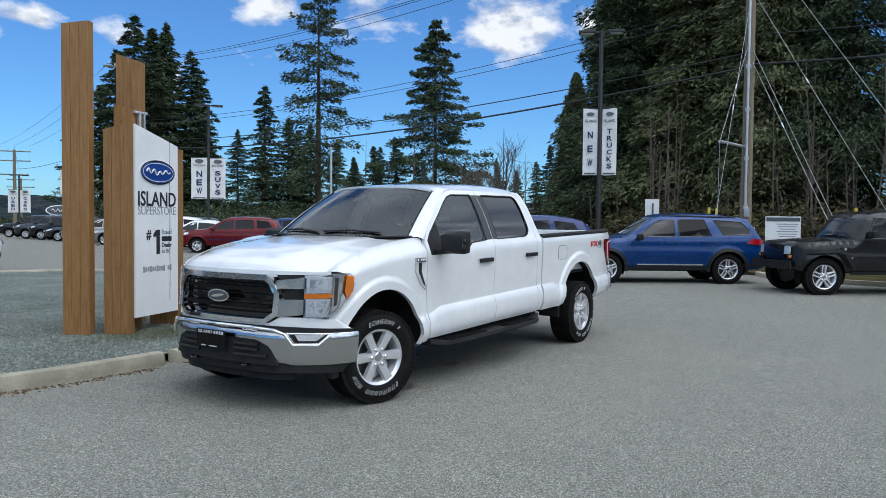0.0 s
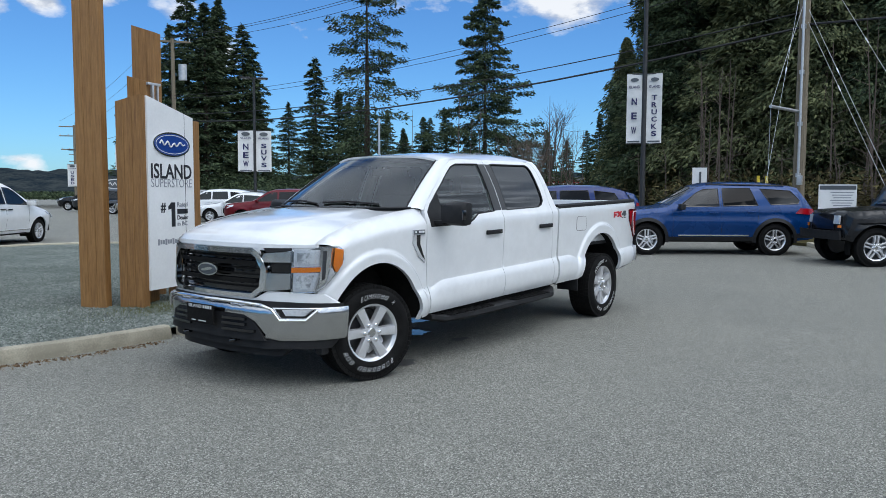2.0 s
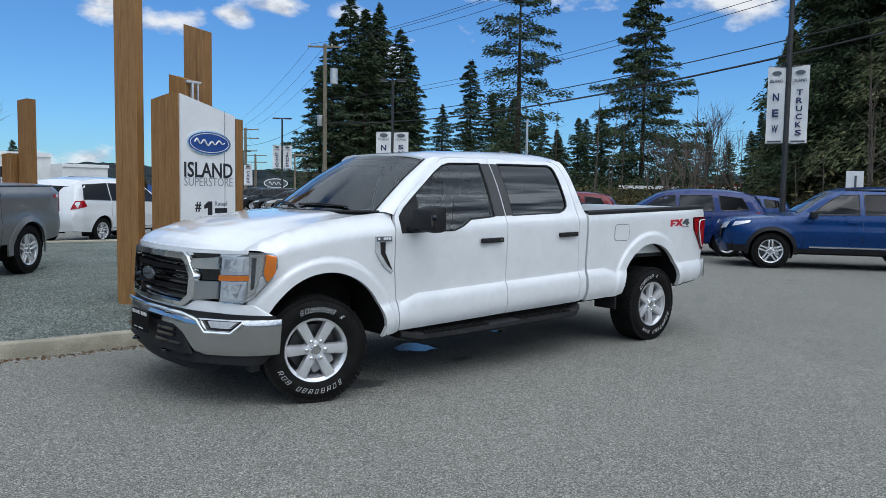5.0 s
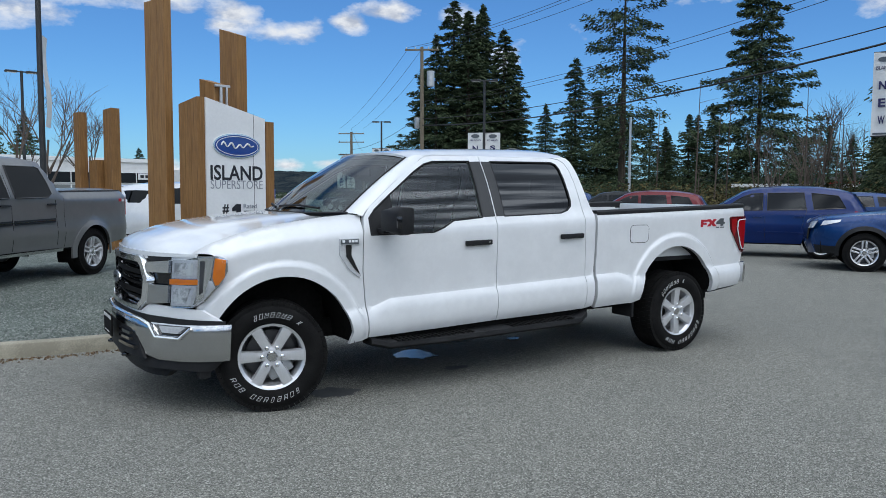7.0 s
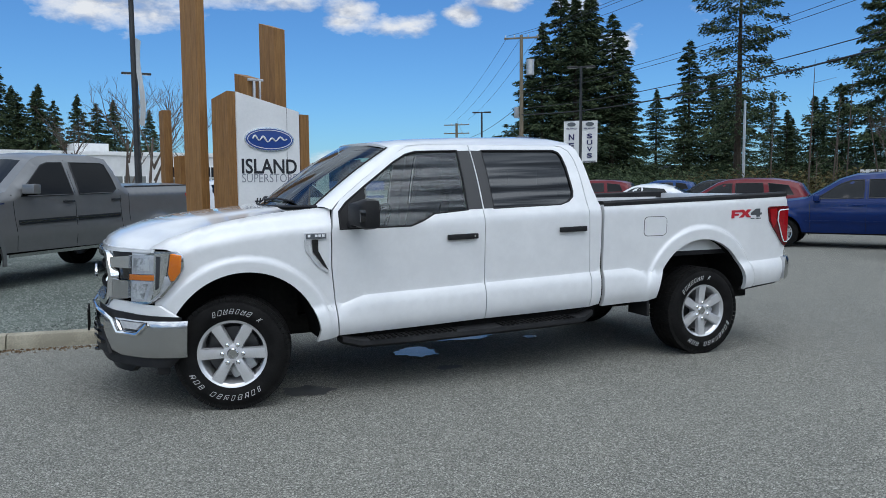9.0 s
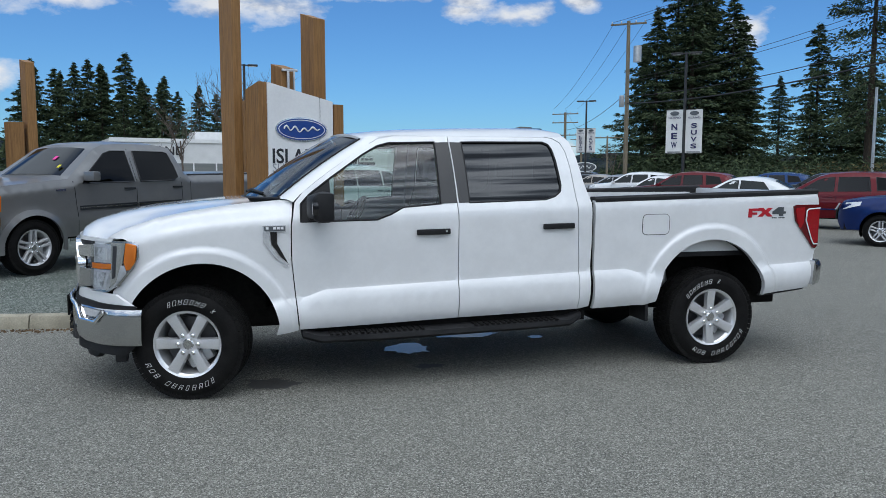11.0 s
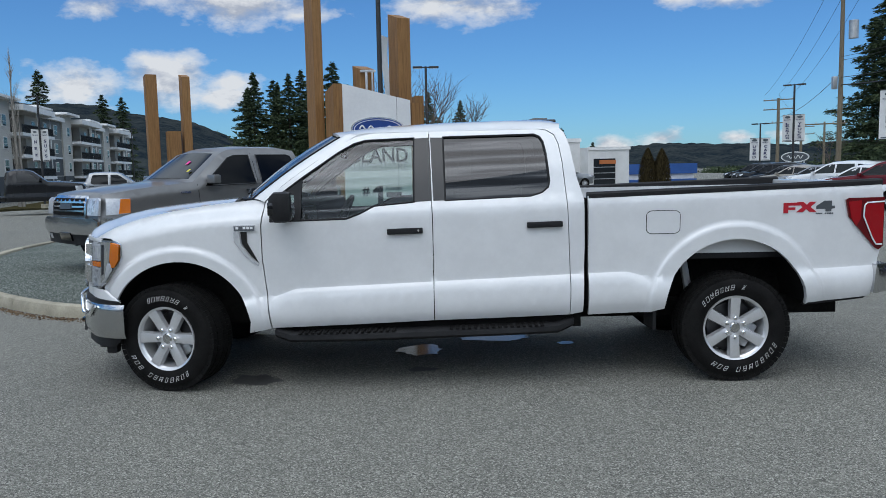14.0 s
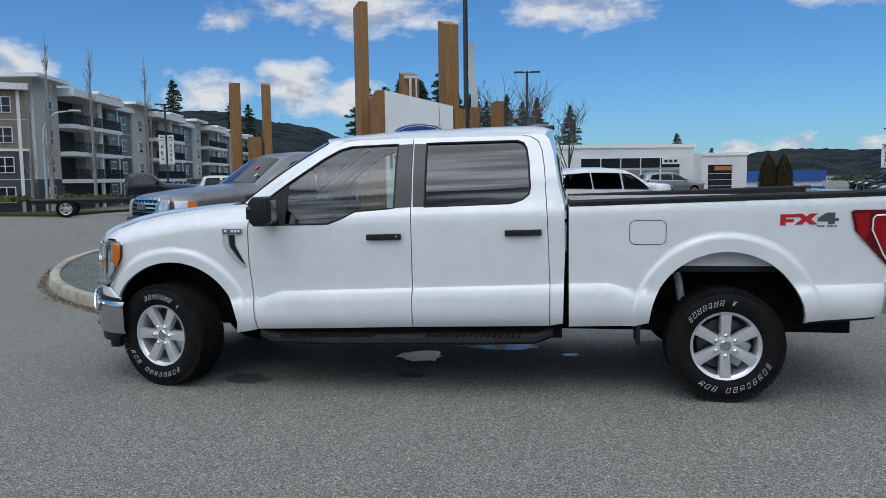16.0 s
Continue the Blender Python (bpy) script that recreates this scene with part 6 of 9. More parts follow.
GLS, PRV = "car_screen", "dark_glass"
SIERRA = dict(cladding="grey_paint", W=2.03, wb=3.645, R=0.39, sill=0.50, belt=1.30, tumble=0.40, paint="grey_paint", nose=0.14,
              prof=[(-0.86, 0.50), (-0.90, 0.66), (-0.88, 0.95), (-0.86, 1.10), (-0.80, 1.185), (-0.3, 1.255), (0.35, 1.315), (0.62, 1.335), (1.22, 1.79), (1.40, 1.855), (1.8, 1.885), (2.4, 1.885), (2.72, 1.84), (2.90, 1.42), (2.94, 1.395), (4.72, 1.415), (4.78, 1.39), (4.80, 0.95), (4.78, 0.58)],
              screens=[((0.66, 1.365), (1.20, 1.775)), ((2.74, 1.80), (2.86, 1.50))],
              win=[([(0.80, 1.275), (1.74, 1.290), (1.72, 1.765), (1.44, 1.758), (1.30, 1.715), (0.95, 1.440)], PRV), ([(1.86, 1.292), (2.56, 1.305), (2.66, 1.36), (2.64, 1.52), (2.57, 1.745), (2.50, 1.768), (1.86, 1.768)], PRV)],
              seams=[(0.66, 0.72, 1.30, 0.52), (1.78, 1.79, 1.80, 0.52), (2.72, 2.76, 1.35, 0.56), (2.925, 2.935, 1.39, 0.52)],
              handles=[(1.54, 1.185), (2.52, 1.195)], handle_mat="charcoal_paint", mirror=(0.82, 1.36), mirror_mat="grey_paint", seal=0.009,
              marks=[("body_moulding", [(0.74, 0.88), (1.76, 0.90), (1.76, 0.965), (0.74, 0.945)], "charcoal_paint", 0.018), ("body_moulding", [(1.82, 0.90), (2.70, 0.915), (2.70, 0.98), (1.82, 0.965)], "charcoal_paint", 0.018),
                     ("moulding_strip", [(0.74, 0.91), (2.70, 0.945), (2.70, 0.957), (0.74, 0.922)], "satin_chrome", 0.022),
                     ("side_step", [(0.55, 0.435), (2.85, 0.455), (2.85, 0.50), (0.55, 0.48)], "satin_chrome", 0.05),
                     ("headlamp_wrap", [(-0.80, 0.885), (-0.50, 0.90), (-0.47, 1.12), (-0.78, 1.13)], "lamp_core", 0.012), ("side_marker", [(-0.64, 0.90), (-0.475, 0.91), (-0.46, 1.115), (-0.60, 1.115)], "amber", 0.018),
                     ("tail_lamp", [(4.66, 0.98), (4.80, 0.98), (4.79, 1.30), (4.68, 1.28)], "red_lens", 0.012), ("side_badge", [(4.40, 1.22), (4.47, 1.22), (4.47, 1.27), (4.40, 1.27)], "badge_red", 0.006), ("side_badge", [(4.49, 1.22), (4.60, 1.22), (4.60, 1.27), (4.49, 1.27)], "lamp_white", 0.006),
                     ("fender_badge", [(0.36, 1.165), (0.52, 1.170), (0.52, 1.195), (0.36, 1.19)], "chrome", 0.008), ("bumper_wrap", [(-0.88, 0.60), (-0.50, 0.60), (-0.50, 0.835), (-0.87, 0.845)], "satin_chrome", 0.028), ("valance_wrap", [(-0.86, 0.50), (-0.52, 0.50), (-0.50, 0.598), (-0.88, 0.598)], "black_plastic", 0.020),
                     ("bed_cap", [(2.96, 1.380), (4.76, 1.400), (4.76, 1.425), (2.96, 1.408)], "black_plastic", 0.008)],
              face=[("grille_frame", [(0.44, 0.84), (1.59, 0.84), (1.62, 0.90), (1.60, 1.13), (1.54, 1.175), (0.49, 1.175), (0.43, 1.13), (0.41, 0.90)], "chrome", 0.020),
                    ("grille", [(0.49, 0.88), (1.54, 0.88), (1.56, 0.91), (1.55, 1.10), (1.52, 1.135), (0.51, 1.135), (0.48, 1.10), (0.47, 0.91)], "under", 0.026), ("grille_bar", [(0.47, 0.935), (1.56, 0.935), (1.56, 0.960), (0.47, 0.960)], "chrome", 0.036),
                    ("grille_bar", [(0.47, 1.0), (1.56, 1.0), (1.56, 1.025), (0.47, 1.025)], "chrome", 0.036), ("grille_bar", [(0.47, 1.065), (1.56, 1.065), (1.56, 1.090), (0.47, 1.090)], "chrome", 0.036),
                    ("headlamp", [(0.10, 0.885), (0.385, 0.885), (0.385, 1.135), (0.16, 1.140), (0.10, 1.10)], "lamp_core", 0.016), ("lamp_lens", [(0.20, 0.90), (0.365, 0.90), (0.365, 1.12), (0.20, 1.12)], "lamp_facets", 0.022),
                    ("front_bumper", [(0.06, 0.64), (0.20, 0.60), (1.83, 0.60), (1.97, 0.64), (1.97, 0.80), (1.83, 0.845), (0.20, 0.845), (0.06, 0.80)], "satin_chrome", 0.055), ("fog_lamp", [(0.22, 0.50), (0.36, 0.50), (0.36, 0.58), (0.22, 0.58)], "lamp_core", 0.045),
                    ("bumper_intake", [(0.12, 0.44), (1.91, 0.44), (1.86, 0.60), (0.17, 0.60)], "black_plastic", 0.035), ("plate_insert", [(0.82, 0.50), (1.21, 0.50), (1.21, 0.62), (0.82, 0.62)], "gloss_black", 0.066), ("emblem", [(0.82, 0.975), (1.21, 0.975), (1.21, 1.06), (0.82, 1.06)], "badge_grey", 0.045)])
EXPLORER = dict(W=2.00, wb=3.025, R=0.385, sill=0.36, belt=1.10, tumble=0.42, paint="blue_paint", nose=0.30, cladding="black_plastic",
                prof=[(-0.84, 0.36), (-0.92, 0.55), (-0.92, 0.80), (-0.84, 0.98), (-0.70, 1.04), (-0.1, 1.10), (0.35, 1.135), (0.52, 1.16), (1.22, 1.625), (1.50, 1.705), (2.0, 1.735), (2.8, 1.725), (3.40, 1.665), (3.60, 1.625), (3.86, 1.24), (3.98, 1.08), (4.02, 0.80), (3.98, 0.42)],
                screens=[((0.56, 1.195), (1.20, 1.605)), ((3.64, 1.56), (3.84, 1.28))],
                win=[([(0.74, 1.165), (1.70, 1.185), (1.70, 1.60), (1.36, 1.585), (1.18, 1.50)], GLS), ([(1.80, 1.187), (2.62, 1.205), (2.46, 1.61), (1.80, 1.605)], PRV), ([(2.92, 1.225), (3.55, 1.245), (3.60, 1.33), (3.40, 1.555), (2.70, 1.60)], PRV)],
                seams=[(0.60, 0.62, 1.10, 0.45), (1.75, 1.76, 1.62, 0.45), (2.64, 2.60, 1.2, 0.75)], handles=[(1.48, 1.02), (2.36, 1.05)], mirror=(0.72, 1.155), mirror_mat="black_plastic", trim="gloss_black",
                marks=[("rocker_trim", [(0.44, 0.36), (2.58, 0.36), (2.58, 0.455), (0.44, 0.455)], "black_plastic", 0.015), ("chrome_strip", [(0.75, 0.475), (2.40, 0.475), (2.40, 0.505), (0.75, 0.505)], "chrome", 0.020),
                       ("tail_lamp", [(3.48, 1.02), (3.99, 0.98), (3.97, 1.13), (3.60, 1.145)], "red_lens", 0.016), ("headlamp_wrap", [(-0.78, 0.90), (-0.44, 0.985), (-0.42, 1.03), (-0.72, 1.0)], "lamp_core", 0.014), ("rear_bumper_trim", [(3.42, 0.44), (3.98, 0.44), (4.00, 0.62), (3.40, 0.52)], "black_plastic", 0.012),
                       ("front_bumper_trim", [(-0.84, 0.36), (-0.44, 0.36), (-0.46, 0.50), (-0.88, 0.52)], "black_plastic", 0.012), ("roof_rail", [(1.45, 1.70), (3.3, 1.67), (3.3, 1.695), (1.45, 1.725)], "black_plastic", 0.03)],
                face=[("grille", [(0.45, 0.62), (1.55, 0.62), (1.62, 0.92), (0.38, 0.92)], "gloss_black", 0.012), ("headlamp", [(0.15, 0.86), (0.40, 0.84), (0.40, 0.97), (0.15, 0.99)], "lamp_core", 0.015)])
CROSS = dict(EXPLORER, W=1.87, wb=2.89, R=0.345, belt=1.06, paint="royal_paint", cladding=None, nose=0.26,
             prof=[(-0.80, 0.34), (-0.88, 0.52), (-0.87, 0.78), (-0.78, 0.94), (-0.5, 1.0), (0.2, 1.075), (0.46, 1.11), (1.18, 1.55), (1.45, 1.63), (2.0, 1.67), (2.8, 1.655), (3.25, 1.60), (3.50, 1.53), (3.78, 1.10), (3.86, 0.95), (3.90, 0.70), (3.86, 0.40)],
             screens=[((0.50, 1.14), (1.16, 1.535)), ((3.53, 1.48), (3.75, 1.15))],
             win=[([(0.68, 1.115), (1.62, 1.135), (1.62, 1.535), (1.36, 1.52), (1.16, 1.44)], GLS), ([(1.72, 1.137), (2.56, 1.155), (2.50, 1.55), (1.72, 1.54)], GLS), ([(2.72, 1.165), (3.38, 1.20), (3.22, 1.48), (2.66, 1.545)], PRV)],
             seams=[(0.56, 0.58, 1.07, 0.42), (1.67, 1.68, 1.55, 0.42), (2.58, 2.46, 1.2, 0.70)], handles=[(1.42, 0.98), (2.30, 1.0)], mirror=(0.64, 1.12), mirror_mat="royal_paint",
             marks=[("tail_lamp", [(3.52, 0.98), (3.84, 0.96), (3.80, 1.10), (3.56, 1.14)], "red_lens", 0.014), ("headlamp_wrap", [(-0.76, 0.78), (-0.40, 0.88), (-0.38, 0.96), (-0.70, 0.93)], "lamp_core", 0.014), ("body_moulding", [(0.45, 0.60), (2.50, 0.60), (2.50, 0.635), (0.45, 0.635)], "royal_paint", 0.016)],
             face=[("grille", [(0.45, 0.55), (1.42, 0.55), (1.45, 0.80), (0.42, 0.80)], "gloss_black", 0.012), ("headlamp", [(0.15, 0.78), (0.40, 0.76), (0.40, 0.90), (0.15, 0.92)], "lamp_core", 0.015)])
SEDAN = dict(CROSS, W=1.80, wb=2.70, R=0.325, belt=0.93, tumble=0.45, paint="white_paint", sill=0.30,
             prof=[(-0.78, 0.30), (-0.88, 0.45), (-0.86, 0.64), (-0.74, 0.75), (-0.3, 0.84), (0.30, 0.915), (0.45, 0.94), (1.22, 1.36), (1.50, 1.43), (1.95, 1.455), (2.35, 1.42), (2.65, 1.34), (3.25, 1.04), (3.60, 1.02), (3.68, 0.92), (3.70, 0.55), (3.64, 0.34)],
             screens=[((0.50, 0.97), (1.20, 1.345)), ((2.70, 1.315), (3.20, 1.065))],
             win=[([(0.72, 0.96), (1.58, 0.975), (1.58, 1.345), (1.36, 1.335), (1.18, 1.25)], GLS), ([(1.66, 0.977), (2.45, 0.99), (2.62, 1.02), (2.40, 1.29), (1.66, 1.345)], GLS)],
             seams=[(0.56, 0.58, 0.92, 0.38), (1.62, 1.63, 1.36, 0.38), (2.42, 2.30, 1.0, 0.60)], handles=[(1.38, 0.86), (2.20, 0.88)], mirror=(0.66, 0.97), mirror_mat="white_paint",
             marks=[("tail_lamp", [(3.34, 0.82), (3.68, 0.80), (3.66, 0.95), (3.40, 0.96)], "red_lens", 0.014), ("headlamp_wrap", [(-0.76, 0.62), (-0.36, 0.72), (-0.34, 0.78), (-0.70, 0.74)], "lamp_core", 0.014)],
             face=[("grille", [(0.45, 0.42), (1.35, 0.42), (1.38, 0.66), (0.42, 0.66)], "gloss_black", 0.012), ("headlamp", [(0.14, 0.62), (0.38, 0.60), (0.38, 0.71), (0.14, 0.74)], "lamp_core", 0.015)])
VAN = dict(EXPLORER, W=2.00, wb=3.0, R=0.345, belt=1.08, tumble=0.30, paint="white_paint", cladding=None, nose=0.34, sill=0.32,
           prof=[(-0.80, 0.32), (-0.90, 0.50), (-0.86, 0.72), (-0.72, 0.86), (-0.3, 0.97), (0.1, 1.06), (0.98, 1.56), (1.30, 1.68), (1.9, 1.735), (2.9, 1.725), (3.55, 1.66), (3.78, 1.56), (3.92, 1.12), (4.0, 0.85), (4.02, 0.60), (3.96, 0.36)],
           screens=[((0.16, 1.11), (0.95, 1.545)), ((3.80, 1.50), (3.90, 1.16))],
           win=[([(0.50, 1.10), (1.50, 1.13), (1.50, 1.58), (1.20, 1.56), (0.98, 1.45)], GLS), ([(1.58, 1.132), (2.60, 1.15), (2.60, 1.61), (1.58, 1.59)], PRV), ([(2.66, 1.15), (3.70, 1.18), (3.60, 1.56), (2.66, 1.61)], PRV)],
           seams=[(0.48, 0.50, 1.07, 0.42), (1.54, 1.55, 1.60, 0.42), (2.62, 2.66, 1.1, 0.70)], handles=[(1.30, 0.98), (1.62, 0.99)], mirror=(0.46, 1.13), mirror_mat="white_paint", handle_mat="gloss_black",
           marks=[("tail_lamp", [(3.62, 1.0), (4.0, 0.92), (3.90, 1.14), (3.70, 1.16)], "red_lens", 0.014), ("headlamp_wrap", [(-0.76, 0.70), (-0.36, 0.84), (-0.34, 0.90), (-0.66, 0.84)], "lamp_core", 0.014), ("sill_strip", [(0.45, 0.40), (2.56, 0.40), (2.56, 0.425), (0.45, 0.425)], "chrome", 0.016)],
           face=[("grille", [(0.45, 0.45), (1.55, 0.45), (1.55, 0.70), (0.45, 0.70)], "gloss_black", 0.012), ("headlamp", [(0.15, 0.70), (0.40, 0.68), (0.40, 0.80), (0.15, 0.84)], "lamp_core", 0.015)])
JEEP = dict(W=1.87, wb=2.946, R=0.405, sill=0.52, belt=1.20, tumble=0.16, paint="black_paint", nose=0.12, cladding=None,
            prof=[(-0.58, 0.56), (-0.60, 0.80), (-0.58, 1.05), (-0.52, 1.13), (0.3, 1.185), (0.72, 1.20), (0.98, 1.66), (1.10, 1.76), (1.5, 1.80), (2.9, 1.80), (3.36, 1.77), (3.46, 1.25), (3.48, 0.70), (3.44, 0.54)],
            screens=[((0.75, 1.235), (0.97, 1.625)), ((3.37, 1.70), (3.45, 1.28))],
            win=[([(0.95, 1.235), (1.72, 1.235), (1.72, 1.68), (1.10, 1.68)], GLS), ([(1.84, 1.235), (2.55, 1.235), (2.55, 1.68), (1.84, 1.68)], GLS), ([(2.66, 1.235), (3.34, 1.235), (3.30, 1.68), (2.66, 1.68)], PRV)],
            seams=[(0.78, 0.80, 1.20, 0.60), (1.78, 1.78, 1.70, 0.60), (2.60, 2.5, 1.2, 0.85)], handles=[(1.50, 1.08), (2.30, 1.08)], mirror=(0.92, 1.30), mirror_mat="black_plastic", handle_mat="black_plastic",
            marks=[("fender_flare", [(-0.6, 0.66), (-0.5, 0.985), (0.3, 1.005), (0.46, 0.93), (0.66, 0.56), (0.585, 0.56), (0.38, 0.88), (0.27, 0.925), (-0.43, 0.905), (-0.52, 0.66)], "black_plastic", 0.10),
                   ("fender_flare", [(2.394, 0.64), (2.486, 0.965), (3.222, 0.9849999999999999), (3.369, 0.91), (3.553, 0.54), (3.484, 0.54), (3.296, 0.86), (3.194, 0.905), (2.55, 0.885), (2.468, 0.64)], "black_plastic", 0.10),
                   ("side_step", [(0.55, 0.46), (2.42, 0.46), (2.42, 0.52), (0.55, 0.52)], "black_plastic", 0.06), ("fender_badge", [(0.42, 0.98), (0.47, 0.98), (0.47, 1.02), (0.42, 1.02)], "galv", 0.01), ("side_badge", [(0.46, 0.80), (0.60, 0.80), (0.60, 0.825), (0.46, 0.825)], "galv", 0.01)],
            face=[("grille", [(0.45, 0.72), (1.42, 0.72), (1.42, 1.06), (0.45, 1.06)], "gloss_black", 0.012), ("headlamp", [(0.28, 0.88), (0.46, 0.88), (0.46, 1.05), (0.28, 1.05)], "lamp_core", 0.02), ("front_bumper", [(0.05, 0.56), (1.82, 0.56), (1.82, 0.74), (0.05, 0.74)], "black_plastic", 0.16),
                  ("fog_lamp", [(0.22, 0.80), (0.29, 0.80), (0.29, 0.86), (0.22, 0.86)], "amber", 0.03)])

grey = vehicle("pickup_truck", at(-2.37, 6.34, 48.0, 0.11), "dark grey metallic crew-cab pickup parked on the gravel island", "pickup truck", SIERRA)
M["tag_pink"] = principled("pink_tag", (0.75, 0.04, 0.30), 0.6)[0]
M["tag_yellow"] = principled("yellow_tag", (0.70, 0.62, 0.04), 0.6)[0]
for nm, key, px_, py_, pz_, hw in (("price_tag", "tag_pink", 0.97, 0.80, 1.600, 0.042), ("notice_tag", "tag_yellow", 0.80, 0.50, 1.472, 0.034)):
    tag = one_box(-hw, hw, -hw * 0.8, hw * 0.8, 0.0, 0.004)
    tag.transform(Matrix.Translation((px_ - 0.036, py_, pz_ + 0.048)) @ Matrix.Rotation(radians(-37), 4, "Y"))
    part(nm, tag, M[key], grey, "bright paper tag on the windscreen")
HEAD = math.degrees(math.atan2(0.867 - 3.31, 14.774 - 12.99))
vehicle("suv", at(12.95, 3.27, HEAD), "blue three-row SUV with black wheel-arch trim", "SUV", EXPLORER)
vehicle("off_roader", at(13.05, -1.55, -53.0), "black boxy off-road SUV with squared wings", "SUV", JEEP)
vehicle("crossover", at(13.25, 7.75, -55.0), "royal blue crossover with silver wheels", "SUV", CROSS)
vehicle("minivan", at(4.75, 20.3, 216.0), "white minivan with dark glass behind the gravel", "minivan", VAN)

SMALL = dict(CROSS, cladding=None)
LOT = [("suv", "red_paint", 14.9, 13.2, CROSS, "dark red crossover in the sales row"), ("sedan", "white_paint", 15.5, 18.2, SEDAN, "white sedan in the sales row"),
       ("suv", "red_paint", 16.6, 23.4, CROSS, "dark red crossover with roof rails in the row"), ("sedan", "white_paint", 17.5, 27.0, SEDAN, "white saloon parked in the row"),
       ("suv", "white_paint", 18.3, 30.6, CROSS, "white crossover parked in the row"), ("sedan", "silver_paint", 19.1, 34.2, SEDAN, "silver saloon parked in the row"),
       ("sedan", "beige_paint", 20.0, 38.6, SEDAN, "beige saloon parked in the row"), ("sedan", "charcoal_paint", 20.7, 41.6, SEDAN, "charcoal saloon parked in the row"),
       ("suv", "black_paint", 21.5, 45.0, CROSS, "black crossover parked in the row"), ("suv", "charcoal_paint", 22.3, 48.4, CROSS, "charcoal crossover parked in the row"),
       ("suv", "black_paint", 23.2, 52.4, CROSS, "black SUV at the end of the row")]
for nm, pt, x, y, base, lab in LOT:
    sp = dict(base, paint=pt, mirror_mat=pt)
    vehicle(nm, at(x, y, -50.0) @ Matrix.Scale(0.94 if nm == "suv" else 0.97, 4), lab, "car", sp, "cars in the sales row")
BACKROW = [("black_paint", 24.0, 24.0, "black crossover behind the sales row"), ("blue_paint", 24.3, 12.0, "blue crossover behind the sales row"), ("blue_paint", 25.4, 29.5, "blue crossover parked behind the row"),
           ("charcoal_paint", 28.0, 41.0, "charcoal crossover parked behind the row"), ("silver_paint", 30.0, 50.0, "silver crossover parked behind the row")]
for pt, x, y, lab in BACKROW:
    vehicle("suv", at(x, y, -50.0) @ Matrix.Scale(0.93, 4), lab, "car", dict(CROSS, paint=pt, mirror_mat=pt), "cars behind the sales row")

# a chassis-cab truck by the apartments, cars by the showroom
CHASSIS = dict(SIERRA, paint="black_paint", mirror_mat="black_plastic", handle_mat="black_paint", wb=3.9,
               prof=[(-0.90, 0.62), (-0.92, 0.80), (-0.90, 1.10), (-0.86, 1.25), (-0.78, 1.34), (-0.3, 1.40), (0.35, 1.44), (0.62, 1.46), (1.15, 1.90), (1.40, 1.97), (1.9, 1.98), (2.12, 1.90), (2.20, 1.45), (2.22, 0.75), (2.2, 0.62)],
               sill=0.62, belt=1.42, screens=[((0.66, 1.49), (1.13, 1.87)), ((2.13, 1.85), (2.19, 1.55))], win=[([(0.86, 1.47), (1.78, 1.47), (1.78, 1.86), (1.40, 1.86), (1.20, 1.80)], GLS)],
               seams=[(0.66, 0.72, 1.40, 0.66), (1.95, 1.95, 1.86, 0.66)], handles=[(1.62, 1.30)], mirror=(0.80, 1.55), marks=[("headlamp_wrap", [(-0.80, 1.02), (-0.50, 1.04), (-0.47, 1.26), (-0.76, 1.26)], "lamp_core", 0.012)])


def bare_truck(m):
    """A cab with a bare ladder frame and dual rear wheels."""
    sp = dict(CHASSIS)
    rear = 4.8
    r = vehicle("chassis_cab_truck", m, "black chassis-cab truck with a bare frame behind the cab", "truck", dict(sp, wb=0.001))
    bm = bmesh.new()
    for y in (0.55, 1.45):
        box(bm, 2.1, 6.4, y - 0.05, y + 0.05, 0.62, 0.86, 0.01)
    for x in (2.6, 3.4, 5.3, 6.3):
        box(bm, x, x + 0.08, 0.55, 1.45, 0.66, 0.82)
    part("frame_rails", bm, M["gloss_black"], r)
    for y in (0.20, 1.83):
        car_wheel(r, rear, y, 0.41, 0.41, 0 if y < 1 else 180)
    part("rear_light_bar", one_box(6.35, 6.4, 0.4, 1.6, 0.7, 0.9, 0.01), M["black_plastic"], r)
    return r


vehicle("pickup_truck", at(-14.2, 36.2, 200.0, -0.1), "silver pickup parked beyond the gravel", "pickup truck", dict(SIERRA, paint="silver_paint", cladding=None, mirror_mat="silver_paint"))
bare_truck(pose(-15.9, 30.3, -0.05, 0, 0, 208))
vehicle("suv", at(7.2, 35.6, 183.0), "white crossover with roof rails by the showroom", "car", dict(EXPLORER, paint="white_paint", mirror_mat="white_paint", cladding=None))
vehicle("suv", at(11.6, 54.0, 200.0), "silver hatchback in front of the showroom", "car", dict(CROSS, paint="silver_paint", mirror_mat="silver_paint"))
vehicle("suv", at(-17.0, 50.0, 120.0), "grey crossover near the apartments", "car", dict(CROSS, paint="charcoal_paint", mirror_mat="charcoal_paint"))
for o in spare_parts:
    bpy.data.objects.remove(o)
bpy.data.objects.remove(spare)

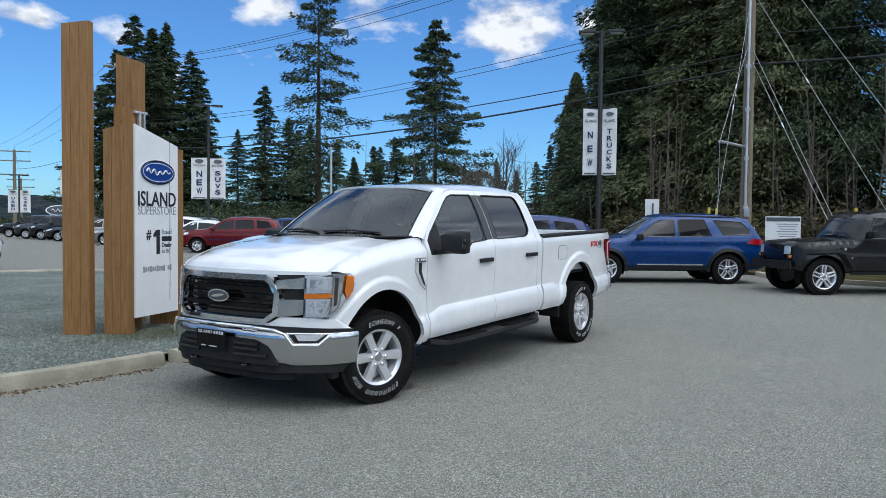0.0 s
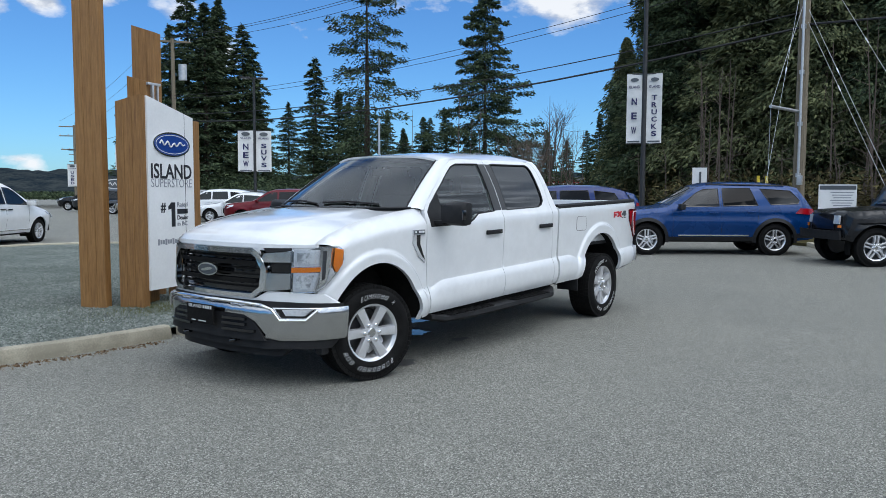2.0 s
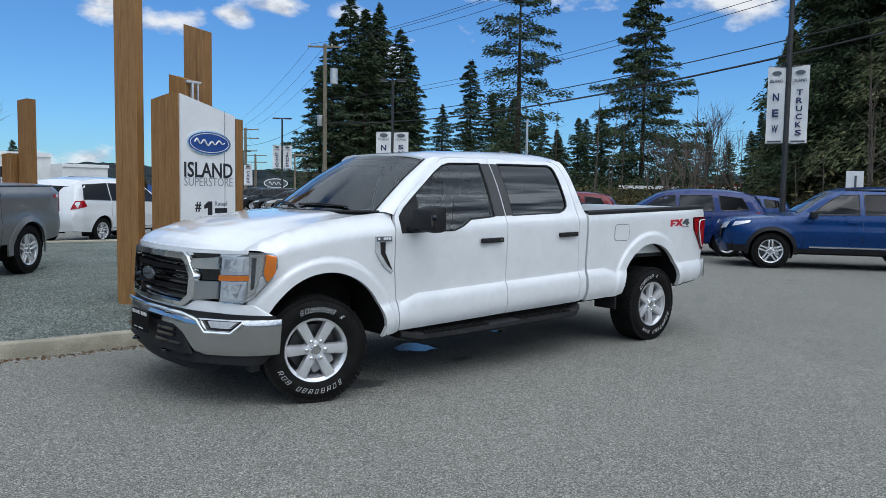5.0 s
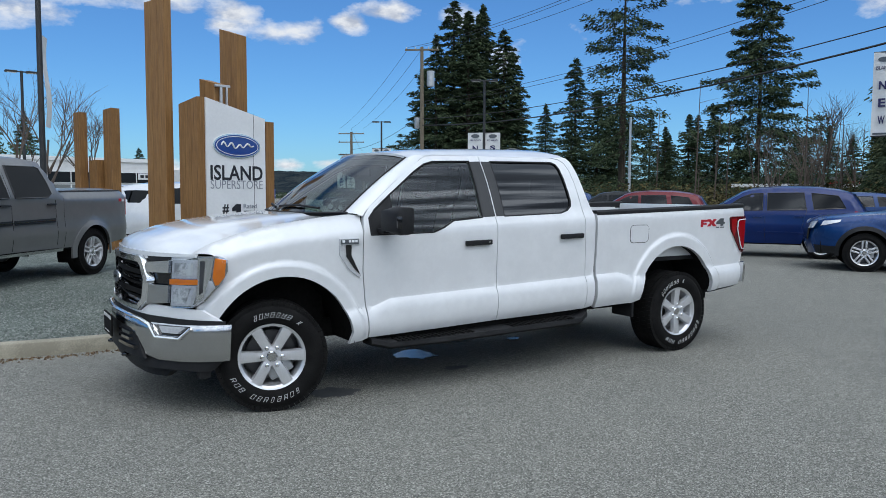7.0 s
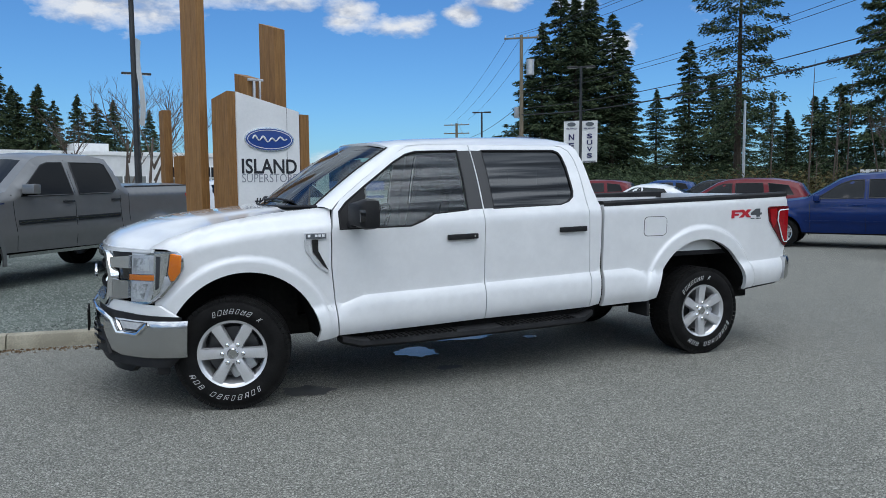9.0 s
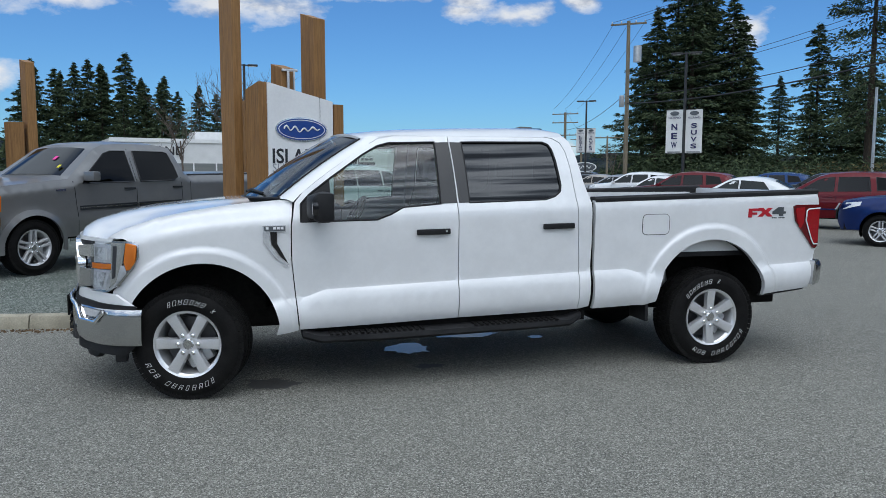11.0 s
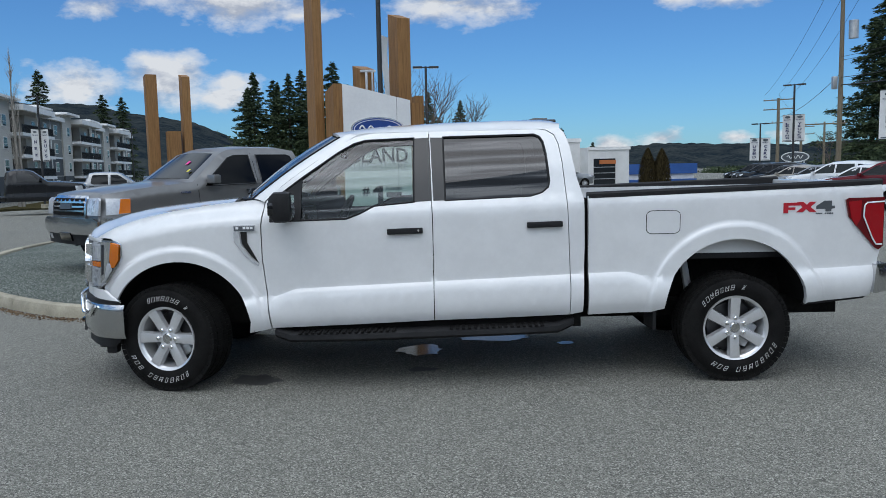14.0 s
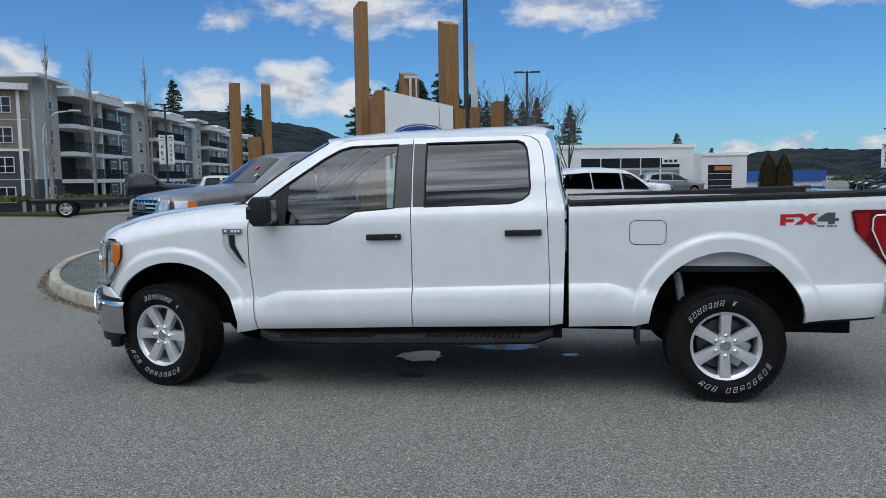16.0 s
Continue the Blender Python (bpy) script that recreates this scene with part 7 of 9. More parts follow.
# ---- poles, wires, banners ----
def lamp_head(parent, p, dirv, length=0.72):
    """A flat shoebox light on a short arm."""
    d = Vector(dirv).normalized()
    m = Matrix.Translation(p) @ d.to_track_quat("X", "Z").to_matrix().to_4x4()
    bm = one_box(0.05, 0.22, -0.03, 0.03, -0.03, 0.03)
    box(bm, 0.20, 0.20 + length * 0.75, -0.16, 0.16, -0.05, 0.05, 0.02)
    bm.transform(m)
    part("lamp_head", bm, M["pole_dark"], parent)
    bm = one_box(0.26, 0.12 + length * 0.75, -0.12, 0.12, -0.058, -0.051)
    bm.transform(m)
    part("lamp_lens", bm, M["lamp_white"], parent)


def banner(parent, base, d, u0, u1, z0, z1, word, ripple=0.02):
    """A cloth banner beside a pole, with a word written downwards."""
    d = Vector((d[0], d[1], 0)).normalized()
    n = Vector((d.y, -d.x, 0))
    b = Vector((base[0], base[1], 0))
    bm = grid_sheet(8, 12, lambda u, v: b + d * (u0 + (u1 - u0) * u) + Vector((0, 0, z0 + (z1 - z0) * v)) + n * ripple * math.sin(3 * u + 5 * v + u0 * 7))
    ob = part("banner", bm, M["banner"], parent, "white cloth banner with navy lettering")
    for z in (z0, z1):
        part("banner_arm", one_tube([b + Vector((0, 0, z)), b + d * (u0 if abs(u0) > abs(u1) else u1) + Vector((0, 0, z))], 0.02, 6), M["pole_dark"], parent)
    w, h = abs(u1 - u0), z1 - z0
    cu = (u0 + u1) / 2
    frame_m = Matrix(((d.x, 0, n.x, b.x), (d.y, 0, n.y, b.y), (0, 1, 0, 0), (0, 0, 0, 1)))
    f = frame_m @ pose(cu, 0, 0.035)
    part("banner_oval", plate(ellipse(w * 0.55, w * 0.26, 20, 0, z1 - h * 0.085), f, 0.003), M["badge_grey"], ob)
    lettering("banner_word", "ISLAND", f @ pose(0, z1 - h * 0.185, 0), w * 0.72, h * 0.04, M["banner_blue"], ob, 0.01)
    k = len(word)
    top, bot = z1 - h * 0.29, z0 + h * 0.09
    for i, ch in enumerate(word):
        zc = top + (bot - top) * (i + 0.5) / k
        lettering("banner_letter", ch, f @ pose(0, zc, 0), w * (0.36 if ch != "I" else 0.10), min(0.30 * w + 0.08, (top - bot) / k * 0.72), M["banner_blue"], ob, 0.03)
    part("banner_bar", plate(rect(w * 0.8, h * 0.022, 0, z0 + h * 0.03), f, 0.003), M["badge_grey"], ob)


def lot_lamp(x, y, h, arm, words=(), z0=2.5, z1=4.7, w=0.9, group="lot lamp posts", r=0.085, gap=0.07, bdir=None):
    g = ground_z(x, y)
    s = thing("lamp_post", pose(0, 0, 0), "dark steel lamp post with sale banners" if words else "dark steel twin lamp post", "lamp post", group)
    bm = bmesh.new()
    tube(bm, [(x, y, g), (x, y, g + h)], [r, r * 0.8], 10)
    part("pole", bm, M["pole_dark"], s)
    part("base", one_tube([(x, y, g - 0.05), (x, y, g + 0.5)], 0.28, 14), M["concrete"], s, "concrete pole base")
    d = Vector((arm[0], arm[1], 0)).normalized()
    for k in (-1, 1):
        lamp_head(s, (x, y, g + h - 0.05), d * k)
    bd = Vector((*(bdir or arm), 0)).normalized()
    for k, wd in zip((-1, 1), words):
        u0, u1 = (-gap - w, -gap) if k < 0 else (gap, gap + w)
        banner(s, (x, y), bd, u0, u1, z0, z1, wd)
    return s


lot_lamp(19.03, 6.05, 7.8, (0.385, -0.92), ("NEW", "TRUCKS"), 3.06, 5.26, 0.47, bdir=(0.385, -0.92), gap=0.075)
lot_lamp(22.6, 30.0, 7.65, (0.80, -0.60), ("NEW", "SUVS"), 2.55, 4.78, 0.82, bdir=(0.82, -0.57))
lot_lamp(27.0, 50.8, 7.2, (0.82, -0.57), ("LEASING", "TRUCKS"), 3.1, 5.0, 0.68)
lot_lamp(29.9, 63.9, 5.3, (0.82, -0.57), ("USED", "CARS"), 1.8, 3.8, 0.8)
lot_lamp(0.85, 39.5, 7.55, (1, 0.05))
lot_lamp(-28.3, 52.2, 8.5, (0.9, 0.4), ("NEW", "SUVS"), 2.83, 5.21, 0.50)
lot_lamp(-43.3, 105.8, 9.9, (0.9, 0.4))


def tall_flag_pole(x, y):
    s = thing("flag_pole", pose(0, 0, 0), "tall dark pole with a narrow feather banner", "pole")
    part("pole", one_tube([(x, y, 0), (x, y, 11)], [0.085, 0.06], 10), M["pole_dark"], s)
    bm = grid_sheet(6, 14, lambda u, v: Vector((x + 0.09 + 0.16 * u + 0.05 * math.sin(6 * v), y + 0.5 * u + 0.04 * math.sin(7 * v + 2 * u), 3.2 + 2.4 * v)))
    part("banner", bm, M["banner"], s)


tall_flag_pole(0.02, 18.1)


def utility_pole(x, y, h, r, label, arms=(), armdir=(1, 0)):
    g = ground_z(x, y)
    s = thing("utility_pole", pose(0, 0, 0), label, "utility pole", "utility poles")
    part("pole", one_tube([(x, y, g - 0.2), (x + 0.02, y, g + h * 0.5), (x, y, g + h)], [r, r * 0.88, r * 0.72], 12), M["pole_wood"], s)
    d = Vector((*armdir, 0)).normalized()
    for z, w in arms:
        bm = one_box(-w / 2, w / 2, -0.06, 0.06, -0.06, 0.06, 0.01)
        bm.transform(Matrix.Translation((x, y, g + z)) @ d.to_track_quat("X", "Z").to_matrix().to_4x4())
        part("crossarm", bm, M["pole_wood"], s)
        for u in (-0.46, -0.2, 0.2, 0.46):
            p = Vector((x, y, g + z + 0.06)) + d * u * w
            part("insulator", one_tube([p, p + Vector((0, 0, 0.10)), p + Vector((0, 0, 0.16))], [0.03, 0.05, 0.03], 8), M["galv"], s)
    return s


pn = utility_pole(21.8, 2.02, 13.0, 0.185, "weathered wooden utility pole beside the lot with guy wires")
part("conduit", one_tube([(21.52, 1.98, 1.9), (21.52, 1.98, 11.5)], 0.04, 8), M["galv"], pn)
part("strut_arm", one_tube([(21.7, 2.05, 4.05), (19.75, 2.40, 4.07)], 0.05, 8), M["galv"], pn)
for z in (2.0, 3.6, 5.2, 6.6):
    part("pipe_bracket", one_box(21.50, 21.75, 1.93, 2.05, z, z + 0.12), M["galv"], pn)
part("cable_box", one_box(21.42, 21.58, 1.85, 2.0, 1.75, 2.05, 0.02), M["galv"], pn)
pt = utility_pole(27.2, 44.7, 12.15, 0.17, "wooden utility pole with crossarm and transformer", ((11.95, 2.5),), (0.80, -0.60))
part("transformer", one_tube([(27.75, 44.35, 9.3), (27.75, 44.35, 10.4)], 0.28, 14), M["galv"], pt, "grey pole-mounted transformer")
part("service_box", one_box(26.75, 27.05, 44.75, 45.0, 6.2, 7.0, 0.03), M["galv"], pt)
utility_pole(41.5, 87.5, 9.9, 0.22, "distant wooden utility pole with three crossarms", ((9.7, 3.4), (8.6, 3.4), (7.0, 3.0)), (0.80, -0.60))
utility_pole(36.6, 66.0, 5.4, 0.12, "far wooden utility pole by the road", ((5.2, 3.6),), (0.80, -0.60))
utility_pole(60.0, 122.0, 9.0, 0.25, "far wooden utility pole by the hill", ((8.8, 4.0), (7.6, 4.0)), (0.80, -0.60))
s_ = thing("light_pole", pose(0, 0, 0), "slim pale metal pole among the trees", "pole")
part("pole", one_tube([(50.0, 46.0, 0), (50.0, 46.0, 8.4)], [0.13, 0.10], 8), M["galv"], s_)


def wire(name, a, b, sag, r, n=18, label="black overhead cable between poles", mat="wire"):
    a, b = Vector(a), Vector(b)
    pts = [a + (b - a) * (i / n) + Vector((0, 0, -4 * sag * (i / n) * (1 - i / n))) for i in range(n + 1)]
    tagged(part(name, one_tube(pts, r, 5), M[mat]), label, "cable", "overhead cables")


# along the street, pole to pole and on past the near pole
wire("overhead_cable", (21.8, 2.0, 6.69), (27.2, 44.7, 6.45), 0.93, 0.036)
wire("overhead_cable", (21.8, 2.0, 7.15), (27.2, 44.7, 6.92), 0.82, 0.020)
wire("overhead_cable", (21.8, 2.0, 8.92), (27.2, 44.7, 8.20), 0.87, 0.012)
wire("overhead_cable", (21.8, 2.0, 8.65), (27.2, 44.7, 7.98), 0.87, 0.012)
wire("overhead_cable", (21.4, 2.1, 12.4), (26.3, 45.2, 12.1), 1.07, 0.013)
wire("overhead_cable", (21.8, 2.0, 12.6), (27.2, 44.7, 12.2), 1.07, 0.013)
wire("overhead_cable", (22.2, 1.9, 12.4), (28.1, 44.1, 12.1), 1.07, 0.013)
wire("overhead_cable", (21.8, 2.0, 6.75), (20.5, -38.0, 6.9), 0.5, 0.035)
wire("overhead_cable", (21.8, 2.0, 7.7), (20.5, -38.0, 7.9), 0.5, 0.018)
wire("overhead_cable", (27.2, 44.7, 12.0), (41.5, 87.5, 9.7), 0.6, 0.012)
wire("overhead_cable", (26.3, 45.2, 12.0), (40.2, 88.3, 9.7), 0.6, 0.012)
wire("overhead_cable", (28.1, 44.1, 12.0), (42.8, 86.7, 9.7), 0.6, 0.012)
wire("overhead_cable", (27.2, 44.7, 7.2), (41.5, 87.5, 7.0), 0.6, 0.02)
wire("overhead_cable", (41.5, 87.5, 9.7), (60.0, 122.0, 8.8), 0.5, 0.015)
# guys
for a, b in (((21.75, 2.0, 9.0), (18.84, 2.44, 0.15)), ((21.75, 2.0, 7.6), (19.78, 2.40, 4.07)), ((19.78, 2.40, 4.07), (19.7, 2.41, 0.15)),
             ((21.8, 2.0, 9.2), (20.2, -3.1, 0.2)), ((21.8, 2.0, 7.4), (19.6, -1.55, 0.2)), ((21.8, 2.0, 7.0), (19.45, -1.40, 0.2)), ((21.9, 1.9, 10.8), (19.9, -5.0, 0.2))):
    wire("guy_wire", a, b, 0.0, 0.0065, 2, "pale steel guy wire of the utility pole", "galv")
for p in ((18.90, 2.43, 0.1), (19.70, 2.41, 0.1), (19.66, -1.45, 0.1)):
    tagged(part("guy_guard", one_tube([p, (p[0] + 0.05, p[1] + 0.03, 2.0)], 0.04, 6), M["yellow"]), "yellow plastic guard on a guy wire", "guard", "guy guards")
for t_, a, b in ((0.35, (21.8, 2.0, 9.2), (20.2, -3.1, 0.2)), (0.30, (21.8, 2.0, 7.4), (19.6, -1.55, 0.2)), (0.34, (21.8, 2.0, 7.0), (19.45, -1.40, 0.2)), (0.45, (21.75, 2.0, 7.6), (19.78, 2.40, 4.07)), (0.42, (21.75, 2.0, 9.0), (18.84, 2.44, 0.15))):
    a, b = Vector(a), Vector(b)
    d = (b - a).normalized()
    p = a + (b - a) * t_
    tagged(part("guy_insulator", one_tube([p, p + d * 0.05, p + d * 0.06, p + d * 0.20], [0.014, 0.026, 0.022, 0.014], 6), M["sign_white"]), "white strain insulator on a guy wire", "insulator", "guy insulators")


def small_signs():
    s = thing("notice_board", pose(0, 0, 0), "white panel on a post at the verge", "sign")
    d = Vector((0.385, -0.92, 0))
    m = Matrix(((d.x, 0, d.y, 21.4), (d.y, 0, -d.x, 5.05), (0, 1, 0, 0), (0, 0, 0, 1)))
    part("board", plate(rect(0.47, 0.72, 0, 1.98), m, 0.04), M["sign_white"], s)
    part("post", plate(rect(0.06, 2.2, 0.02, 1.1), m @ pose(0, 0, 0.041), 0.03), M["badge_grey"], s)
    s = thing("billboard", pose(0, 0, 0), "white information board with printed lines at the verge", "sign")
    m = Matrix(((d.x, 0, d.y, 20.0), (d.y, 0, -d.x, 0.55), (0, 1, 0, 0), (0, 0, 0, 1)))
    part("board", plate(rect(1.0, 0.82, 0, 1.34), m, 0.04), M["sign_white"], s)
    part("header_bar", plate(rect(0.96, 0.12, 0, 1.66), m @ pose(0, 0, 0.041), 0.003), M["badge_grey"], s)
    for i in range(6):
        part("text_bar", plate(rect(0.62 - 0.08 * (i % 3), 0.025, 0.12, 1.52 - 0.075 * i), m @ pose(0, 0, 0.041), 0.003), M["sign_grey"], s)
    for u in (-0.4, 0.4):
        part("post", plate(rect(0.08, 1.0, u, 0.5), m @ pose(0, 0, -0.03), 0.06), M["pole_wood"], s)
    # blue oval sign by the far street
    s = thing("oval_sign", pose(0, 0, 0), "distant oval sign with a pale rim on two legs", "sign")
    d = Vector((0.85, -0.52, 0))
    m = Matrix(((d.x, 0, d.y, 31.3), (d.y, 0, -d.x, 60.0), (0, 1, 0, 0), (0, 0, 0, 1)))
    part("rim", plate(ellipse(2.2, 0.9, 32, 0, 2.05), m, 0.10), M["sign_white"], s)
    part("field", plate(ellipse(2.0, 0.74, 32, 0, 2.05), m @ pose(0, 0, 0.101), 0.01), M["badge_grey"], s)
    part("mark", one_tube([m @ Vector((-0.62 + 1.24 * i / 24, 2.05 + 0.13 * math.sin(i * 0.85), 0.112)) for i in range(25)], 0.035, 5), M["sign_white"], s)
    for u in (-0.7, 0.7):
        part("leg", plate(rect(0.1, 1.8, u, 0.9), m @ pose(0, 0, 0), 0.1), M["galv"], s)


small_signs()

# ---- trees ----
def blade_mesh(name, P, D, Wv, mat, parent):
    """Many small three-cornered sprays: base P, to tip P + D, half width Wv."""
    n = len(P)
    co = np.empty((n, 3, 3))
    co[:, 0], co[:, 1], co[:, 2] = P - Wv, P + Wv, P + D
    me = bpy.data.meshes.new(name)
    me.vertices.add(3 * n)
    me.vertices.foreach_set("co", co.ravel())
    me.loops.add(3 * n)
    me.loops.foreach_set("vertex_index", np.arange(3 * n))
    me.polygons.add(n)
    me.polygons.foreach_set("loop_start", np.arange(0, 3 * n, 3))
    me.polygons.foreach_set("loop_total", np.full(n, 3))
    me.update()
    return link_mesh(name, me, mat, parent, angle=0)


def conifer(seed, H, R, base, nb, per, size, droop, ragged, trunk_r, mat, label, power=0.75, gaps=0.0, thin=0.15, bushy=0.26, flat=0.30):
    """A tapered trunk, tiers of drooping limbs, and sprays of needles along them."""
    rng = np.random.default_rng(seed)
    root = thing("conifer_tree", pose(0, 0, 0), label, "tree", "conifers")
    bm = bmesh.new()
    tube(bm, [(0, 0, -0.4), (0.02 * H * 0.1, 0, H * 0.4), (0, 0.01, H * 0.98)], [trunk_r, trunk_r * 0.62, 0.02], 8)
    Ps, Ds, Ws = [], [], []
    for i in range(nb):
        t = (i + rng.random()) / nb
        if rng.random() < gaps and t > 0.05:
            continue
        h = H * (base + (1 - base) * t ** 0.92)
        lump = 0.82 + 0.36 * noise.noise((t * 7.0 + seed * 3.1, seed * 1.7, 0.4))
        L = R * ((1 - t) ** power + 0.02) * (1 - ragged * rng.random() ** 1.5) * lump
        a = i * 2.39996 + rng.normal() * 0.35
        d = np.array([math.cos(a), math.sin(a), 0])
        side = np.array([-d[1], d[0], 0])
        rise = 0.25 * (t - 0.35) + rng.normal() * 0.13
        s_end = 1.0
        pts = [(d * L * s + np.array([0, 0, h + L * (rise * s - droop * s * s + 0.10 * s ** 5)])) for s in (0, 0.35, 0.7, 1.0)]
        tube(bm, pts, [0.010 * H * 0.12 + 0.02 * (1 - t), 0.03 * (1 - t) + 0.01, 0.018, 0.008], 3, caps=False)
        k = max(4, int(per * (0.25 + L / R)))
        s = rng.random(k) ** 0.75 * 0.98 + 0.04
        cen = d[None] * (L * s)[:, None]
        cen[:, 2] = h + L * (rise * s - droop * s * s + 0.10 * s ** 5)
        spread = (bushy * L * (1.05 - s) + 0.12 + 0.07 * L)
        lat = rng.normal(size=k) * spread * 0.7
        cen += side[None] * lat[:, None]
        cen[:, 2] += rng.normal(size=k) * (flat * size + flat * 0.12 * L) - np.abs(lat) * 0.25
        dirs = d[None] * (0.55 + 0.5 * rng.random(k))[:, None] + side[None] * (np.sign(lat) * (0.2 + 0.6 * rng.random(k)))[:, None]
        dirs[:, 2] = -0.25 - 0.75 * rng.random(k) * (0.4 + droop * 1.6) + 0.25 * rng.random(k)
        dirs += rng.normal(size=(k, 3)) * 0.30
        dirs /= np.linalg.norm(dirs, axis=1)[:, None]
        ln = size * (0.6 + 0.8 * rng.random(k))
        wv = np.cross(dirs, rng.normal(size=(k, 3)))
        wv /= np.linalg.norm(wv, axis=1)[:, None] + 1e-9
        Ps.append(cen - dirs * (ln * 0.3)[:, None]); Ds.append(dirs * ln[:, None]); Ws.append(wv * (ln * (thin + 0.6 * thin * rng.random(k)))[:, None])
    # leader
    k = 60
    hh = H * (0.93 + 0.075 * rng.random(k))
    P = np.stack([rng.normal(size=k) * 0.12, rng.normal(size=k) * 0.12, hh], 1)
    D = np.stack([rng.normal(size=k), rng.normal(size=k), 0.4 + rng.random(k)], 1)
    D /= np.linalg.norm(D, axis=1)[:, None]
    W_ = np.cross(D, rng.normal(size=(k, 3)))
    W_ /= np.linalg.norm(W_, axis=1)[:, None]
    Ps.append(P); Ds.append(D * size * 0.7); Ws.append(W_ * size * 0.12)
    part("trunk", bm, M["bark"], root)
    blade_mesh("crown", np.concatenate(Ps), np.concatenate(Ds), np.concatenate(Ws), M[mat], root)
    return root


def place(protos, rows, base_h, fat=1.0):
    """Copies of the prototypes: x, y, height."""
    rng = random.Random(5)
    for i, (x, y, h) in enumerate(rows):
        pr, H = protos[i % len(protos)]
        k = (h - base_h(x, y)) / H
        wide = k * fat * rng.uniform(0.88, 1.15)
        c = copy_thing(pr, pose(x, y, base_h(x, y) - 0.1, 0, 0, rng.uniform(0, 360)))
        c.matrix_basis = c.matrix_basis @ Matrix.Diagonal((wide, wide, k, 1))


def drop(ob):
    for o in list(ob.children_recursive) + [ob]:
        bpy.data.objects.remove(o)


spruces = [(conifer(11, 26, 6.6, 0.05, 150, 190, 0.36, 0.22, 0.55, 0.30, "needles", "tall dark green conifer beyond the lot", 0.85, 0.05, 0.16, 0.24, 0.20), 26),
           (conifer(12, 26, 5.8, 0.05, 130, 190, 0.36, 0.30, 0.60, 0.28, "needles", "tall ragged dark conifer beyond the lot", 0.78, 0.10, 0.16, 0.24, 0.20), 26),
           (conifer(13, 26, 7.2, 0.06, 140, 190, 0.38, 0.18, 0.55, 0.32, "needles", "broad dark conifer beyond the lot", 0.90, 0.06, 0.16, 0.24, 0.20), 26)]
CLUMP = [(54.4, 87.4, 23.2), (59.7, 91.2, 29.4), (58.1, 85.0, 26.4), (64.4, 90.5, 29.2), (63.4, 83.8, 24.4), (55.0, 91.7, 19.0), (62.0, 88.0, 27.0), (66.6, 86.0, 22.0), (69.0, 88.0, 18.0)]
MID = [(64.3, 75.5, 13.3), (76.5, 83.5, 21.6), (74.9, 76.9, 16.0), (89.5, 80.6, 14.6), (76.2, 45.6, 7.9), (73.1, 41.1, 8.5), (69.8, 36.7, 7.2), (66.3, 32.5, 7.8), (49.0, 22.5, 7.5), (84.1, 71.8, 9.9), (94.2, 75.4, 13.6), (88.2, 71.9, 13.0), (88.8, 67.9, 14.0), (92.2, 66.6, 11.4), (100.7, 63.1, 10.6), (74.6, 72.2, 15.0), (93.6, 81.0, 10.4), (80.0, 80.0, 15.0), (71.0, 78.0, 12.0), (99.0, 70.0, 11.0), (79.0, 68.0, 10.5)]
SHOW = [(-19.2, 80.3, 12.7), (-18.0, 84.7, 12.4), (-14.9, 78.2, 12.2), (-14.5, 83.3, 13.3), (-12.4, 77.6, 12.1), (-10.4, 79.9, 13.6), (-9.6, 86.1, 11.8), (-6.7, 76.3, 10.4), (-16.6, 80.5, 11.6), (-12.9, 82.0, 12.2), (-20.5, 83.0, 11.4), (-10.0, 74.3, 9.9), (-6.5, 77.6, 11.1), (-5.3, 78.7, 9.8), (-3.3, 80.8, 10.6), (-1.6, 81.8, 9.9), (0.0, 80.8, 10.2), (-8.4, 78.5, 10.4), (3.6, 84.8, 9.6)]
FAR = [(-76.3, 144.0, 22.3), (-91.5, 205.6, 24.0), (-87.0, 207.5, 23.4), (-92.0, 150.0, 19.5), (18.1, 103.8, 7.2), (27.9, 132.6, 6.1)]
place(spruces, CLUMP, ground_z, 1.45)
place(spruces, MID, ground_z, 1.5)
place(spruces[:2], SHOW, ground_z, 1.5)
place(spruces[1:2], FAR, ground_z, 1.5)
for sp_, _ in spruces:
    drop(sp_)
fir = conifer(21, 28.5, 9.2, 0.20, 92, 300, 0.36, 0.20, 0.62, 0.45, "needles", "tall open-crowned fir with gaps between its limbs", 0.50, 0.25, 0.17, 0.28, 0.22)
fir.matrix_basis = pose(60.7, 57.7, -0.1, 0, 0, 40)
spr = conifer(22, 30.5, 15.0, 0.03, 165, 430, 0.42, 0.20, 0.50, 0.42, "needles", "tall spruce with long level limbs", 0.72, 0.12, 0.17, 0.22, 0.16)
spr.matrix_basis = pose(87.3, 59.7, -0.1, 0, 0, 10)
woods = [(conifer(31, 21, 5.2, 0.10, 260, 380, 0.24, 0.50, 0.35, 0.36, "needles_dark", "dense drooping cedar in the roadside wood", 0.55, 0, 0.14, 0.42), 21),
         (conifer(32, 21, 4.6, 0.14, 240, 380, 0.24, 0.44, 0.45, 0.33, "needles_dark", "dark drooping cedar in the roadside wood", 0.6, 0, 0.14, 0.42), 21),
         (conifer(33, 21, 5.6, 0.20, 210, 390, 0.25, 0.34, 0.5, 0.34, "needles", "tall fir with bare lower trunk in the wood", 0.5, 0.1, 0.14, 0.42), 21)]
